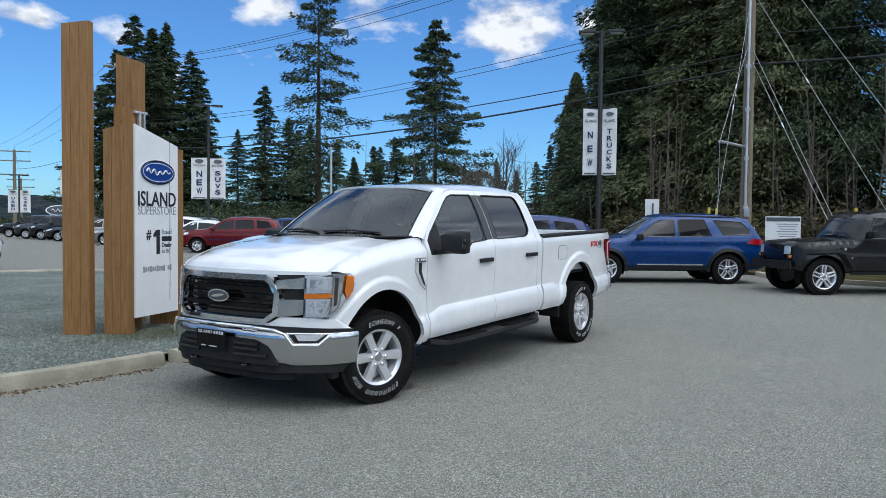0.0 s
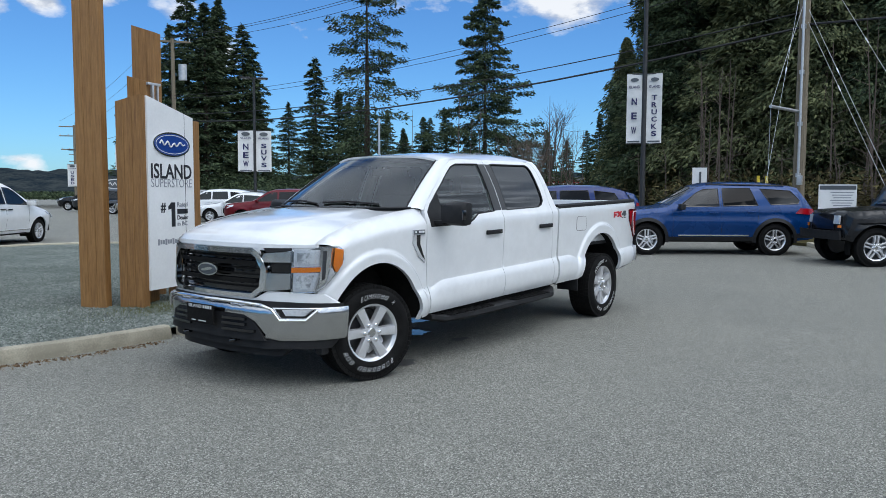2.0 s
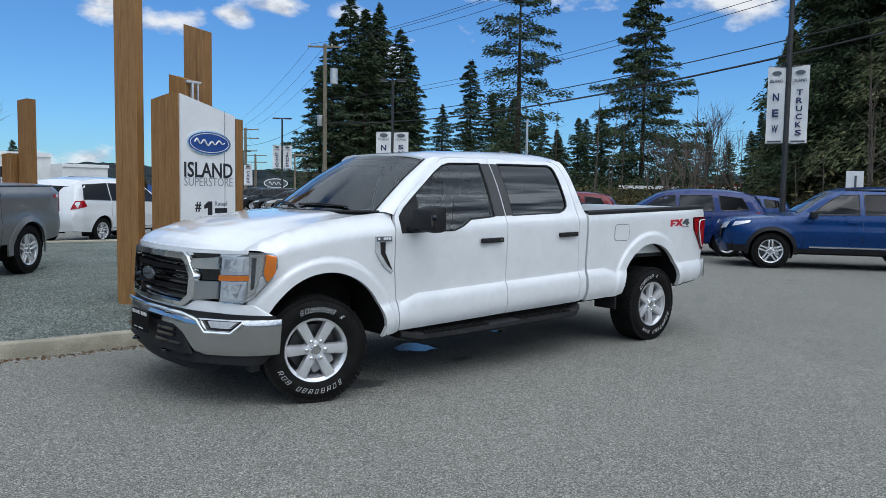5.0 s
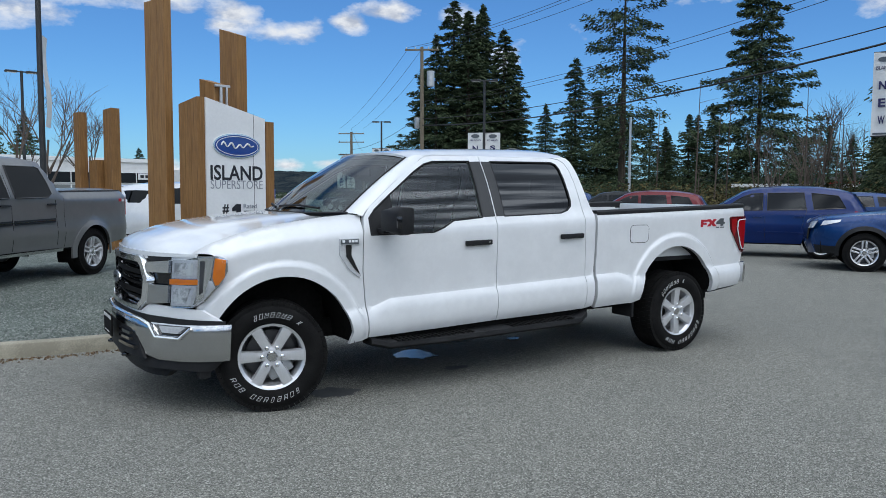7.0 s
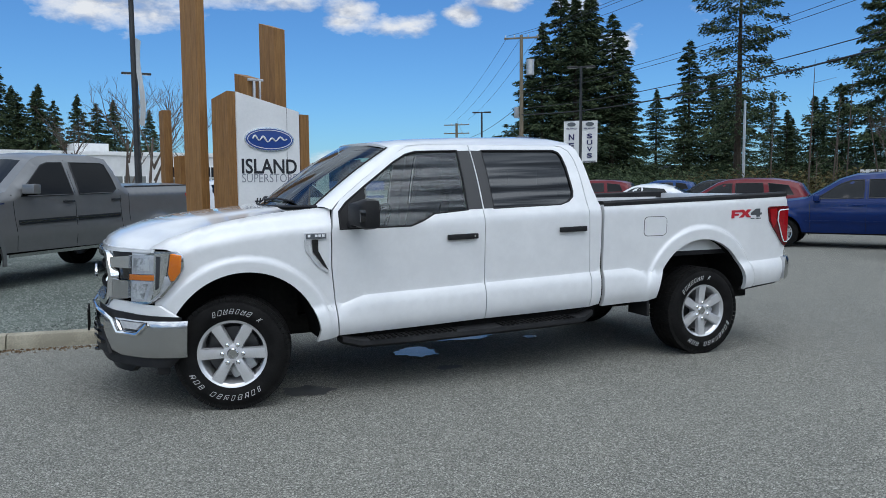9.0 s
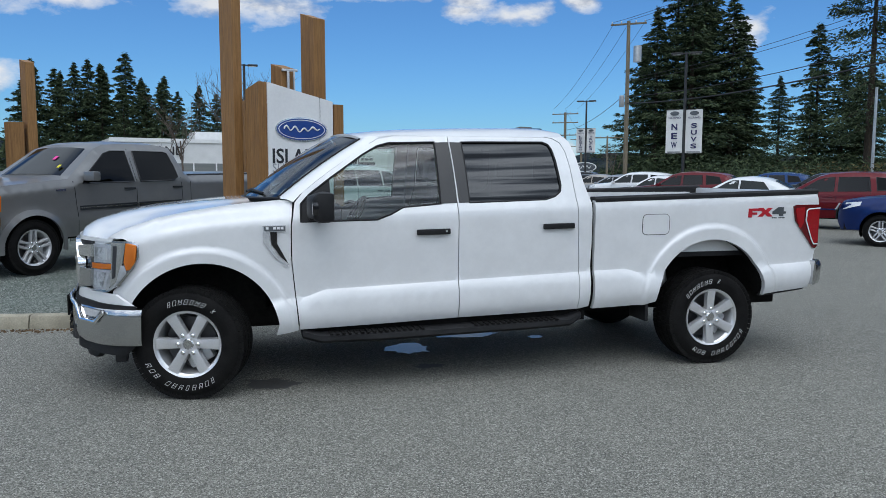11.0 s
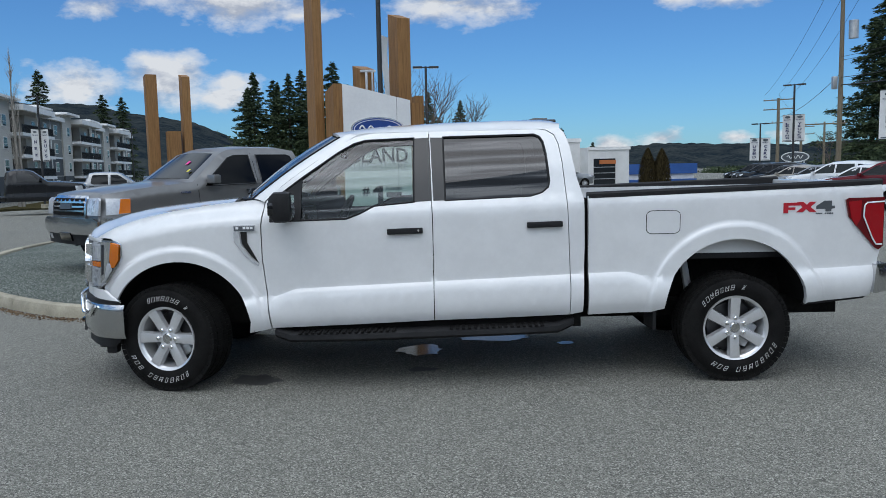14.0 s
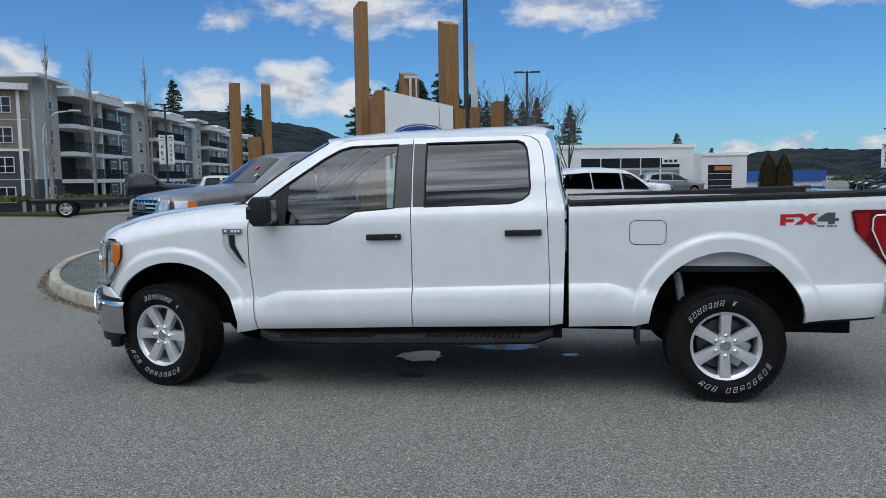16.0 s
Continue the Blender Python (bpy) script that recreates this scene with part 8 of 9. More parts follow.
WOOD = [(45.0, 18.6, 12.0), (40.5, 13.8, 19.5), (36.8, 11.4, 19.0), (39.9, 10.1, 24.0), (35.8, 7.6, 22.0), (39.9, 6.5, 24.0), (34.6, 3.9, 22.0), (38.6, 2.7, 24.0), (34.2, 0.4, 21.0), (38.9, -5.0, 23.0), (34.2, -7.0, 21.0), (41.5, 17.2, 8.5), (43.5, 13.5, 22.0), (43.0, 5.5, 24.0)]
place(woods, WOOD, lambda x, y: 0.0)
for w_, _ in woods:
    drop(w_)


def bare_tree(seed, H, label, levels=4, spread=0.55, trunk_r=0.12, upright=0.0, name="bare_tree"):
    rng = random.Random(seed)
    root = thing(name, pose(0, 0, 0), label, "tree", "bare trees")
    bm, fine = bmesh.new(), bmesh.new()

    def grow(p, d, length, r, lev):
        q = p + d * length * 0.5 + Vector((rng.gauss(0, 0.03), rng.gauss(0, 0.03), 0)) * length
        e = p + d * length
        tube(bm if lev < 2 else fine, [p, q, e], [r, r * 0.8, r * 0.55], 5 if lev < 2 else 3, caps=False)
        if lev >= levels:
            return
        for k in range(rng.randint(3, 4) if lev else rng.randint(5, 7)):
            f = rng.uniform(0.35, 1.0)
            b = p + d * length * f
            nd = (d + Vector((rng.gauss(0, 1), rng.gauss(0, 1), rng.uniform(-0.1, 0.5) + upright)).normalized() * spread).normalized()
            grow(b, nd, length * rng.uniform(0.45, 0.7), r * 0.5, lev + 1)
    grow(Vector((0, 0, -0.1)), Vector((0, 0, 1)), H * 0.55, trunk_r, 0)
    part("trunk", bm, M["twig"], root)
    tagged(part("twig_growth", fine, M["twig"], root), kind="stuff")
    return root


def place_bare(protos, rows):
    rng = random.Random(9)
    for i, (x, y, h) in enumerate(rows):
        pr, H = protos[i % len(protos)]
        k = h / H
        c = copy_thing(pr, pose(x, y, ground_z(x, y), 0, 0, rng.uniform(0, 360)))
        c.matrix_basis = c.matrix_basis @ Matrix.Diagonal((k, k, k, 1))


bares = [(bare_tree(s, 6.0, "leafless young street tree", 4, 0.75, 0.07, 0.25), 6.0) for s in (1, 2)]
place_bare(bares, [(0.9, 26.9, 6.3), (0.1, 30.5, 6.5), (3.2, 34.0, 5.8), (-2.2, 33.0, 5.6), (51.1, 27.8, 9.5), (61.2, 36.1, 8.0), (64.5, 33.4, 8.5), (57.0, 33.0, 7.0), (29.5, 17.0, 5.0), (33.0, 57.5, 4.6), (48.0, 27.0, 5.0), (70.0, 40.0, 8.0), (75.0, 41.0, 9.0)])
def poplar(seed, H):
    """A leafless poplar: a straight stem with many branches held close to it."""
    rng = random.Random(seed)
    root = thing("bare_poplar", pose(0, 0, 0), "slender leafless poplar before the apartments", "tree", "bare poplars")
    bm, fine = bmesh.new(), bmesh.new()
    tube(bm, [(0, 0, -0.3), (0.05, 0.02, H * 0.35), (-0.04, 0.03, H * 0.7), (0, 0, H)], [0.17, 0.13, 0.06, 0.012], 6, caps=False)
    tube(bm, [(0.28, -0.1, -0.3), (0.30, -0.12, H * 0.3), (0.42, -0.1, H * 0.66)], [0.13, 0.09, 0.012], 6, caps=False)
    for i in range(64):
        t = rng.uniform(0.16, 0.9)
        a = rng.uniform(0, 6.283)
        ln = H * rng.uniform(0.10, 0.24) * (1.05 - 0.6 * t)
        out = Vector((math.cos(a), math.sin(a), 0))
        p = Vector((0.03, 0.02, H * t))
        k = rng.uniform(0.10, 0.24)
        q, e = p + (out * k + Vector((0, 0, 0.85))) * ln * 0.45, p + (out * k * 1.5 + Vector((0, 0, 1.0))) * ln
        tube(fine, [p, q, e], [0.030 * (1.1 - t), 0.018, 0.006], 3, caps=False)
        for _ in range(3):
            f = p + (e - p) * rng.uniform(0.3, 0.9)
            g = f + (Vector((rng.gauss(0, 0.3), rng.gauss(0, 0.3), 1)) * ln * rng.uniform(0.2, 0.4))
            tube(fine, [f, g], [0.012, 0.005], 3, caps=False)
    part("trunk", bm, M["pale_bark"], root)
    tagged(part("twig_growth", fine, M["pale_bark"], root), kind="stuff")
    return root


pops = [(poplar(7, 14.0), 14.0), (poplar(8, 14.0), 14.0)]
place_bare(pops, [(-33.4, 45.2, 12.8), (-40.9, 61.8, 15.6), (-41.8, 73.0, 16.2), (-35.6, 46.0, 9.5)])
for b_, _ in bares + pops:
    drop(b_)


def thicket(name, label, mat, count, region, size, height, seed, stems=0):
    """Undergrowth too fine to count: sprays and thin stems."""
    rng = np.random.default_rng(seed)
    c = np.stack([rng.uniform(region[0], region[1], count), rng.uniform(region[2], region[3], count)], 1)
    z = rng.random(count) ** 1.6 * height * (0.5 + 0.5 * np.sin(c[:, 0] * 1.3 + c[:, 1] * 0.9) ** 2)
    P = np.stack([c[:, 0], c[:, 1], z], 1)
    D = rng.normal(size=(count, 3))
    D[:, 2] = np.abs(D[:, 2]) * 0.6
    D /= np.linalg.norm(D, axis=1)[:, None]
    W_ = np.cross(D, rng.normal(size=(count, 3)))
    W_ /= np.linalg.norm(W_, axis=1)[:, None] + 1e-9
    ln = size * (0.5 + rng.random(count))
    ob = blade_mesh(name, P, D * ln[:, None], W_ * (ln * 0.2)[:, None], M[mat], None)
    tagged(ob, label, "undergrowth", kind="stuff")
    if stems:
        bm = bmesh.new()
        r2 = random.Random(seed)
        for _ in range(stems):
            x, y = r2.uniform(region[0], region[1]), r2.uniform(region[2], region[3])
            h = r2.uniform(2.5, 8.0)
            lean = Vector((r2.gauss(0, 0.05), r2.gauss(0, 0.05), 1))
            p = Vector((x, y, 0))
            tube(bm, [p, p + lean * h * 0.5, p + lean * h], [0.05, 0.035, 0.01], 4, caps=False)
            for _ in range(9):
                q = p + lean * h * r2.uniform(0.3, 0.95)
                e = q + Vector((r2.gauss(0, 0.5), r2.gauss(0, 0.5), r2.uniform(0.1, 0.7))) * r2.uniform(0.6, 1.3)
                tube(bm, [q, e], [0.014, 0.004], 3, caps=False)
        tagged(part(name + "_stems", bm, M["twig"]), "thin bare stems in the roadside brush", "undergrowth", kind="stuff")


thicket("brush", "brown and green brush under the trees", "brush", 26000, (25.5, 33.5, -9.0, 9.0), 0.24, 2.4, 3, 42)
thicket("brush", "brush along the lot's back edge", "brush", 34000, (30.0, 50.0, 8.0, 34.0), 0.20, 2.2, 4, 24)
thicket("far_brush", "scrub below the distant trees", "needles", 60000, (46.0, 104.0, 52.0, 92.0), 0.34, 3.4, 6, 0)
thicket("far_brush", "dark scrub behind the showroom", "needles", 22000, (-22.0, 4.0, 74.5, 86.0), 0.45, 6.0, 8, 0)
thicket("far_wood", "dark low wood along the street's far end", "needles", 40000, (52.0, 90.0, 104.0, 150.0), 0.45, 1.2, 9, 0)


def columnar(x, y, h, r, seed):
    rng = np.random.default_rng(seed)
    root = thing("columnar_cedar", pose(x, y, ground_z(x, y)), "brown-green columnar cedar by the far building", "tree", "columnar cedars")
    part("trunk", one_tube([(0, 0, 0), (0, 0, h * 0.8)], [0.12, 0.03], 6), M["bark"], root)
    n = 2600
    t = rng.random(n)
    a = rng.random(n) * 2 * math.pi
    rr = r * (1 - t ** 3) * (0.75 + 0.3 * rng.random(n))
    P = np.stack([rr * np.cos(a), rr * np.sin(a), 0.1 + t * h * 0.95], 1)
    D = np.stack([np.cos(a) * 0.4, np.sin(a) * 0.4, np.full(n, 1.0)], 1) * 0.3
    W_ = np.stack([-np.sin(a), np.cos(a), np.zeros(n)], 1) * 0.07
    blade_mesh("crown", P, D, W_, M["hedge"], root)


for i, (x, y) in enumerate(((24.6, 82.0), (26.1, 81.7))):
    columnar(x, y, 4.3 - 0.15 * i, 0.98, 40 + i)

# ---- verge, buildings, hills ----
# unseen wall added behind the camera: darkens low reflections, cuts light on the sides
M["added_wall"] = varied("lot_wall_block", (0.16, 0.155, 0.145), (0.26, 0.25, 0.235), 0.6, 0.9, 0, 9, 0.1)
tagged(part("wall_lot", one_box(-70, 70, -34.4, -34.0, -0.1, 5.5), M["added_wall"]), "unseen plain grey wall added behind the camera", "wall", kind="structure")

M["soil"] = varied("verge_soil", (0.030, 0.026, 0.014), (0.085, 0.075, 0.038), 1.5, 0.95, 0, 14, 0.5)
M["stucco"] = varied("white_stucco", (0.58, 0.58, 0.57), (0.68, 0.68, 0.67), 1.2, 0.85, 0, 18, 0.1)
M["apt_light"] = varied("pale_grey_siding", (0.42, 0.405, 0.37), (0.50, 0.485, 0.45), 1.0, 0.8, 0, 25, 0.15, stretch=(0.3, 0.3, 8))
M["apt_taupe"] = varied("taupe_siding", (0.190, 0.165, 0.125), (0.235, 0.205, 0.16), 1.0, 0.8, 0, 25, 0.15, stretch=(0.3, 0.3, 8))
# dark brown siding of the balcony recesses, their shadow painted into the colour
M["apt_dark"] = varied("dark_brown_siding", (0.045, 0.038, 0.032), (0.070, 0.060, 0.050), 1.0, 0.85, 0, 25, 0.15, stretch=(0.3, 0.3, 8))
M["apt_slate"] = varied("slate_siding", (0.045, 0.052, 0.058), (0.068, 0.076, 0.084), 1.0, 0.8, 0, 25, 0.15, stretch=(0.3, 0.3, 8))
M["apt_mid"] = varied("grey_siding", (0.14, 0.15, 0.145), (0.19, 0.20, 0.195), 1.0, 0.8, 0, 25, 0.15, stretch=(0.3, 0.3, 8))
M["trim"] = varied("white_trim", (0.66, 0.66, 0.65), (0.76, 0.76, 0.75), 2.0, 0.7, 0, 20, 0.05)
M["pane"] = principled("window_pane", (0.018, 0.021, 0.024), 0.08, spec=0.30)[0]
M["blue_roof"] = varied("blue_metal_roof", (0.020, 0.075, 0.260), (0.030, 0.100, 0.320), 1.0, 0.5, 0, 10, 0.05)
# forest tones lifted towards blue: the distance haze is in the colour
M["hill"] = varied("forested_hill", (0.010, 0.017, 0.024), (0.044, 0.051, 0.050), 0.035, 0.95, 0, 0.30, 0.0, lo=0.40, hi=0.62)
for key in ("hill", "soil"):
    M[key].node_tree.nodes["Principled BSDF"].inputs["Specular IOR Level"].default_value = 0.0
M["orange"] = principled("orange_awning", (0.45, 0.14, 0.04), 0.6)[0]


def flat_area(name, poly, z, mat, label, category, rough=0.04, step=2.5):
    bm = panel(poly, lambda u, v: Vector((u, v, ground_z(u, v) + z + rough * noise.noise((u * 0.7, v * 0.7, 1)))), step=step, depth=(0, 0, -0.3), out=(0, 0, 1))
    tagged(part(name, bm, mat), label, category, kind="structure")


flat_area("verge", [(16.0, -7), (17.0, 0.15), (18.6, 1.0), (20.4, 4.0), (26, 7), (29, 14), (33, 24), (45, 36), (62, 46), (110, 66), (110, -40), (60, -50), (20, -50)], 0.10, M["soil"], "rough grassy verge under the roadside wood", "verge")
flat_area("far_verge", [(48, 56), (62, 50), (112, 68), (110, 130), (60, 110), (46, 84)], 0.12, M["soil"], "scrubby ground below the distant conifers", "verge", step=6)
flat_area("grass_verge", [(-26, 30), (-20.2, 27.5), (-23.6, 39), (-34, 80), (-50, 120), (-56, 118), (-40, 62), (-36, 54), (-62, 52), (-62, 34)], 0.14, M["soil"], "strip of rough grass before the apartments", "verge", step=4)
kerb2 = part("kerb", one_box(0, 1.9, -0.08, 0.08, -0.05, 0.14, 0.02), M["concrete"])
kerb2.matrix_basis = pose(16.95, 0.08, 0, 0, 0, 27)
tagged(kerb2, "concrete kerb along the wooded verge", "kerb", kind="structure")
k3 = part("kerb", one_box(0, 8.0, -0.08, 0.08, -0.05, 0.14, 0.02), M["concrete"])
k3.matrix_basis = pose(16.95, 0.08, 0, 0, 0, -98)
tagged(k3, "concrete kerb along the wooded verge", "kerb", kind="structure")


def wall_box(name, o, ax, ay, u0, u1, v0, v1, z0, z1, mat, parent, bev=0.0, label=""):
    """A box in a building's own frame: u along the front, v back from it."""
    bm = one_box(u0, u1, v0, v1, z0, z1, bev)
    bm.transform(Matrix(((ax.x, ay.x, 0, o[0]), (ax.y, ay.y, 0, o[1]), (0, 0, 1, o[2]), (0, 0, 0, 1))))
    return part(name, bm, mat, parent, label)


def apartments():
    root = thing("apartment_building", pose(0, 0, 0), "four-storey grey and taupe apartment building with balconies and white trim", "building")
    ax = Vector((math.cos(radians(102)), math.sin(radians(102))))
    ay = Vector((-ax.y, ax.x))
    o = (-51.73, 81.0, -0.95)
    S = 2.85
    f1 = (o, ax, ay)

    def W(name, u0, u1, v0, v1, z0, z1, mat, parent=root, label="", fr=None):
        return wall_box(name, *(fr or f1), u0, u1, v0, v1, z0, z1, M[mat], parent, 0, label)

    def window(u, z, w=1.6, h=1.55, v=0.0, fr=None):
        f = W("window", u - w / 2, u + w / 2, v - 0.10, v + 0.02, z, z + h, "trim", fr=fr)
        half = (w - 0.30) / 2
        for k in (0, 1):
            a = u - w / 2 + 0.10 + k * (half + 0.10)
            W("pane", a, a + half, v - 0.13, v - 0.09, z + 0.10, z + h * 0.40, "pane", f, fr=fr)
            W("pane", a, a + half, v - 0.13, v - 0.09, z + h * 0.40 + 0.08, z + h - 0.10, "pane", f, fr=fr)

    def bay(u0, u1, cols, fr=None, top="apt_mid", low="apt_slate"):
        """Siding with columns of windows."""
        W("wall", u0, u1, 0.0, 9, -0.6, 2 * S, low, fr=fr)
        W("wall", u0, u1, 0.0, 9, 2 * S, 4 * S, top, fr=fr)
        W("belt_course", u0, u1, -0.08, 0.0, 2 * S - 0.15, 2 * S + 0.10, "trim", fr=fr)
        for k in (1, 3):
            W("belt_course", u0, u1, -0.05, 0.0, k * S - 0.05, k * S + 0.05, "apt_light", fr=fr)
        W("roof_fascia", u0, u1, -0.7, 9, 4 * S - 0.05, 4 * S + 0.55, "trim", fr=fr)
        for i, c in enumerate(cols):
            for k in range(4):
                window(c, k * S + 0.62, fr=fr)
            if i:
                m = (c + cols[i - 1]) / 2
                W("downpipe", m - 0.13, m + 0.13, -0.12, 0.0, -0.6, 4 * S, "trim", fr=fr)

    def tower(u0, u1):
        W("wall", u0, u1, -0.25, 9, S, 4 * S + 1.15, "apt_light")
        W("wall", u0, u1, -0.25, 9, -0.6, S, "apt_slate")
        W("roof_cap", u0 - 1.3, u1 + 1.2, -1.4, 9, 4 * S + 1.15, 4 * S + 1.50, "trim")
        for k in range(4):
            window(u0 + (u1 - u0) * 0.55, k * S + 0.62, 1.4, 1.55, -0.25)

    def balconies(u0, u1):
        d = u0 + (u1 - u0) * 0.58
        W("wall", u0, d, 1.6, 9, S, 4 * S, "apt_dark")
        W("wall", u0, u1, 1.3, 9, -0.6, S, "apt_slate")
        W("wall", d, u1, 0.4, 9, S, 4 * S, "apt_light")
        W("balcony_post", d - 0.16, d + 0.16, -1.55, -1.25, -0.6, 4 * S, "trim")
        for k in range(4):
            for c in (u0 + 1.4, u0 + 3.2):
                W("balcony_door", c - 0.75, c + 0.75, 1.48 if k else 1.18, 1.62, k * S + 0.05, k * S + 2.15, "trim")
                W("pane", c - 0.60, c + 0.60, 1.44 if k else 1.14, 1.49 if k else 1.19, k * S + 0.2, k * S + 2.0, "pane")
            if k:
                window((d + u1) / 2 + 0.5, k * S + 0.65, 1.5, 1.5, 0.4)
                W("balcony_slab", u0, u1 + 0.2, -1.75, 1.6, k * S - 0.42, k * S, "trim")
            W("roof_soffit", u0, u1, -1.6, 1.6, 4 * S - 0.05, 4 * S + 0.02, "apt_light") if k == 3 else None
            if not k:
                continue
            for r0, r1 in ((u0 + 0.1, d - 0.2), (d + 0.2, u1)):
                rail = W("balcony_rail", r0, r1, -1.68, -1.60, k * S + 1.02, k * S + 1.10, "black_plastic")
                n = max(4, int((r1 - r0) / 0.17))
                bm = bmesh.new()
                for i in range(n + 1):
                    a = r0 + (r1 - r0) * i / n
                    box(bm, a - 0.022, a + 0.022, -1.66, -1.62, k * S, k * S + 1.02)
                box(bm, r0, r1, -1.66, -1.62, k * S + 0.05, k * S + 0.12)
                bm.transform(Matrix(((ax.x, ay.x, 0, o[0]), (ax.y, ay.y, 0, o[1]), (0, 0, 1, o[2]), (0, 0, 0, 1))))
                tagged(part("railing", bm, M["black_plastic"], rail), kind="stuff")
        W("roof_fascia", u0 + 0.02, u1 + 0.4, -2.0, 9, 4 * S + 0.02, 4 * S + 0.78, "trim")
        W("wall", d + 0.6, u1 + 0.1, -0.3, 9, 4 * S + 0.78, 4 * S + 1.05, "apt_light")
        W("roof_cap", d - 0.2, u1 + 1.2, -1.5, 9, 4 * S + 1.05, 4 * S + 1.32, "trim")

    u = -18.7
    for length in (27.1, 29.6, 28.4, 28.0):
        tower(u, u + 5.3)
        balconies(u + 5.3, u + 19.1)
        m0, m1 = u + 19.1, u + length
        bay(m0 + 0.02, m1 - 0.02, (m0 + (m1 - m0) * 0.14 + 0.3, m0 + (m1 - m0) * 0.68))
        u += length
    # the wing turned to the street, taupe above slate
    c = Vector((o[0], o[1])) + ax * (-18.8)
    bx = Vector((math.cos(radians(219)), math.sin(radians(219))))
    wing = ((c.x, c.y, o[2]), bx, Vector((bx.y, -bx.x)))
    bay(0.1, 34, (2.45, 9.3, 16.2, 23.1), wing, "apt_taupe")
    W("corner_board", 0.9, 1.2, -0.10, 0.0, -0.6, 4 * S, "trim", fr=wing)
    thicket("grass", "rough grass strip before the apartments", "grass", 9000, (-52.0, -40.0, 52.0, 66.0), 0.30, 0.35, 15)
    # street lamp with a long curved arm
    lamp = thing("street_lamp", pose(-36.4, 48.6, -1.2), "pale steel street lamp with a curved arm before the apartments", "street lamp")
    part("pole", one_tube([(0, 0, 0), (0, 0, 6.3), (0.06, 0.04, 6.9), (0.35, 0.25, 7.7), (0.8, 0.55, 8.1), (1.6, 1.1, 8.25)], [0.11, 0.09, 0.085, 0.07, 0.06, 0.05], 8), M["galv"], lamp)
    head = one_box(-0.1, 0.75, -0.13, 0.13, -0.07, 0.09, 0.04)
    head.transform(pose(1.6, 1.1, 8.26, 0, 0, 34))
    part("lamp_head", head, M["galv"], lamp)


apartments()


def showroom():
    root = thing("showroom_building", pose(0, 0, 0), "long low white dealership building with dark glazing", "building")
    A, B = Vector((-10.5, 69.0)), Vector((15.9, 75.8))
    ax = (B - A).normalized()
    ay = Vector((-ax.y, ax.x))
    o = (A.x, A.y, -0.5)
    L = (B - A).length

    def W(name, u0, u1, v0, v1, z0, z1, mat, parent=root, label=""):
        return wall_box(name, o, ax, ay, u0, u1, v0, v1, z0, z1, M[mat], parent, 0, label)
    W("wall", 0, L, 0, 14, 0, 5.0, "stucco")
    W("parapet", -0.1, L + 0.1, -0.12, 0, 4.7, 5.06, "trim")
    W("wall", L, L + 4.6, -2.0, 10, 0, 4.05, "stucco")
    W("parapet", L - 0.05, L + 4.7, -2.12, -2.0, 3.8, 4.10, "trim")
    for i in range(5):
        a = 15.6 + 2.05 * i
        fr = W("window", a - 0.06, a + 1.99, -0.10, 0.02, 2.65, 3.75, "trim")
        W("pane", a, a + 1.93, -0.14, -0.08, 2.72, 3.68, "pane", fr)
    W("glazing", 15.6, 25.8, -0.06, 0.02, 0.3, 2.5, "apt_mid")
    for i in range(6):
        W("mullion", 15.5 + 2.05 * i, 15.62 + 2.05 * i, -0.12, 0.02, 0.2, 2.6, "trim")
    W("sign_strip", 23.9, 25.7, -0.2, -0.14, 3.05, 3.65, "sign_white", label="white sign strip with dark bars")
    for i in range(3):
        W("sign_bar", 24.1 + 0.5 * i, 24.45 + 0.5 * i, -0.23, -0.2, 3.22, 3.50, "sign_black")
    W("service_door", L + 0.6, L + 3.0, -2.1, -1.98, 0.1, 2.9, "pane")
    W("door_header", L + 1.2, L + 3.0, -2.2, -2.1, 2.35, 2.75, "orange")
    for i in range(3):
        W("door_rail", L + 0.6, L + 3.0, -2.16, -2.1, 0.8 + 0.6 * i, 0.86 + 0.6 * i, "galv")
    W("roof_unit", 8.0, 11.0, 3, 6, 5.0, 5.9, "trim")
    W("glazing", 0.8, 13.5, -0.06, 0.02, 0.2, 2.8, "apt_mid")
    for i in range(7):
        W("mullion", 0.8 + 2.1 * i, 0.92 + 2.1 * i, -0.12, 0.02, 0.2, 2.9, "trim")
    f = Matrix(((ax.x, 0, -ay.x, o[0]), (ax.y, 0, -ay.y, o[1]), (0, 1, 0, o[2]), (0, 0, 0, 1)))
    lettering("wall_word", "ISLAND", f @ pose(4.4, 3.95, 0.15), 3.9, 0.8, M["sign_black"], root, 0.01, 0.02)
    root2 = thing("shed_building", pose(0, 0, 0), "low white shed with a blue metal roof", "building")
    A2 = Vector((27.8, 112.3))
    ax2 = Vector((12.6, 2.0)).normalized()
    ay2 = Vector((-ax2.y, ax2.x))
    o2 = (A2.x, A2.y, -1.4)
    wall_box("wall", o2, ax2, ay2, 0, 12.6, 0.3, 8, 0, 1.9, M["stucco"], root2)
    wall_box("roof", o2, ax2, ay2, -0.4, 13.0, 0, 8.4, 1.7, 3.25, M["blue_roof"], root2)
    wall_box("awning", o2, ax2, ay2, 0, 12.6, -0.6, 0.3, 0.5, 0.9, M["blue_roof"], root2)
    root3 = thing("shop_building", pose(0, 0, 0), "low dark shop with a red fascia among trees", "building")
    wall_box("wall", (78.0, 44.0, 0), Vector((0.5, -0.86)), Vector((0.86, 0.5)), 0, 12, 0, 8, 0, 3.3, M["apt_mid"], root3)
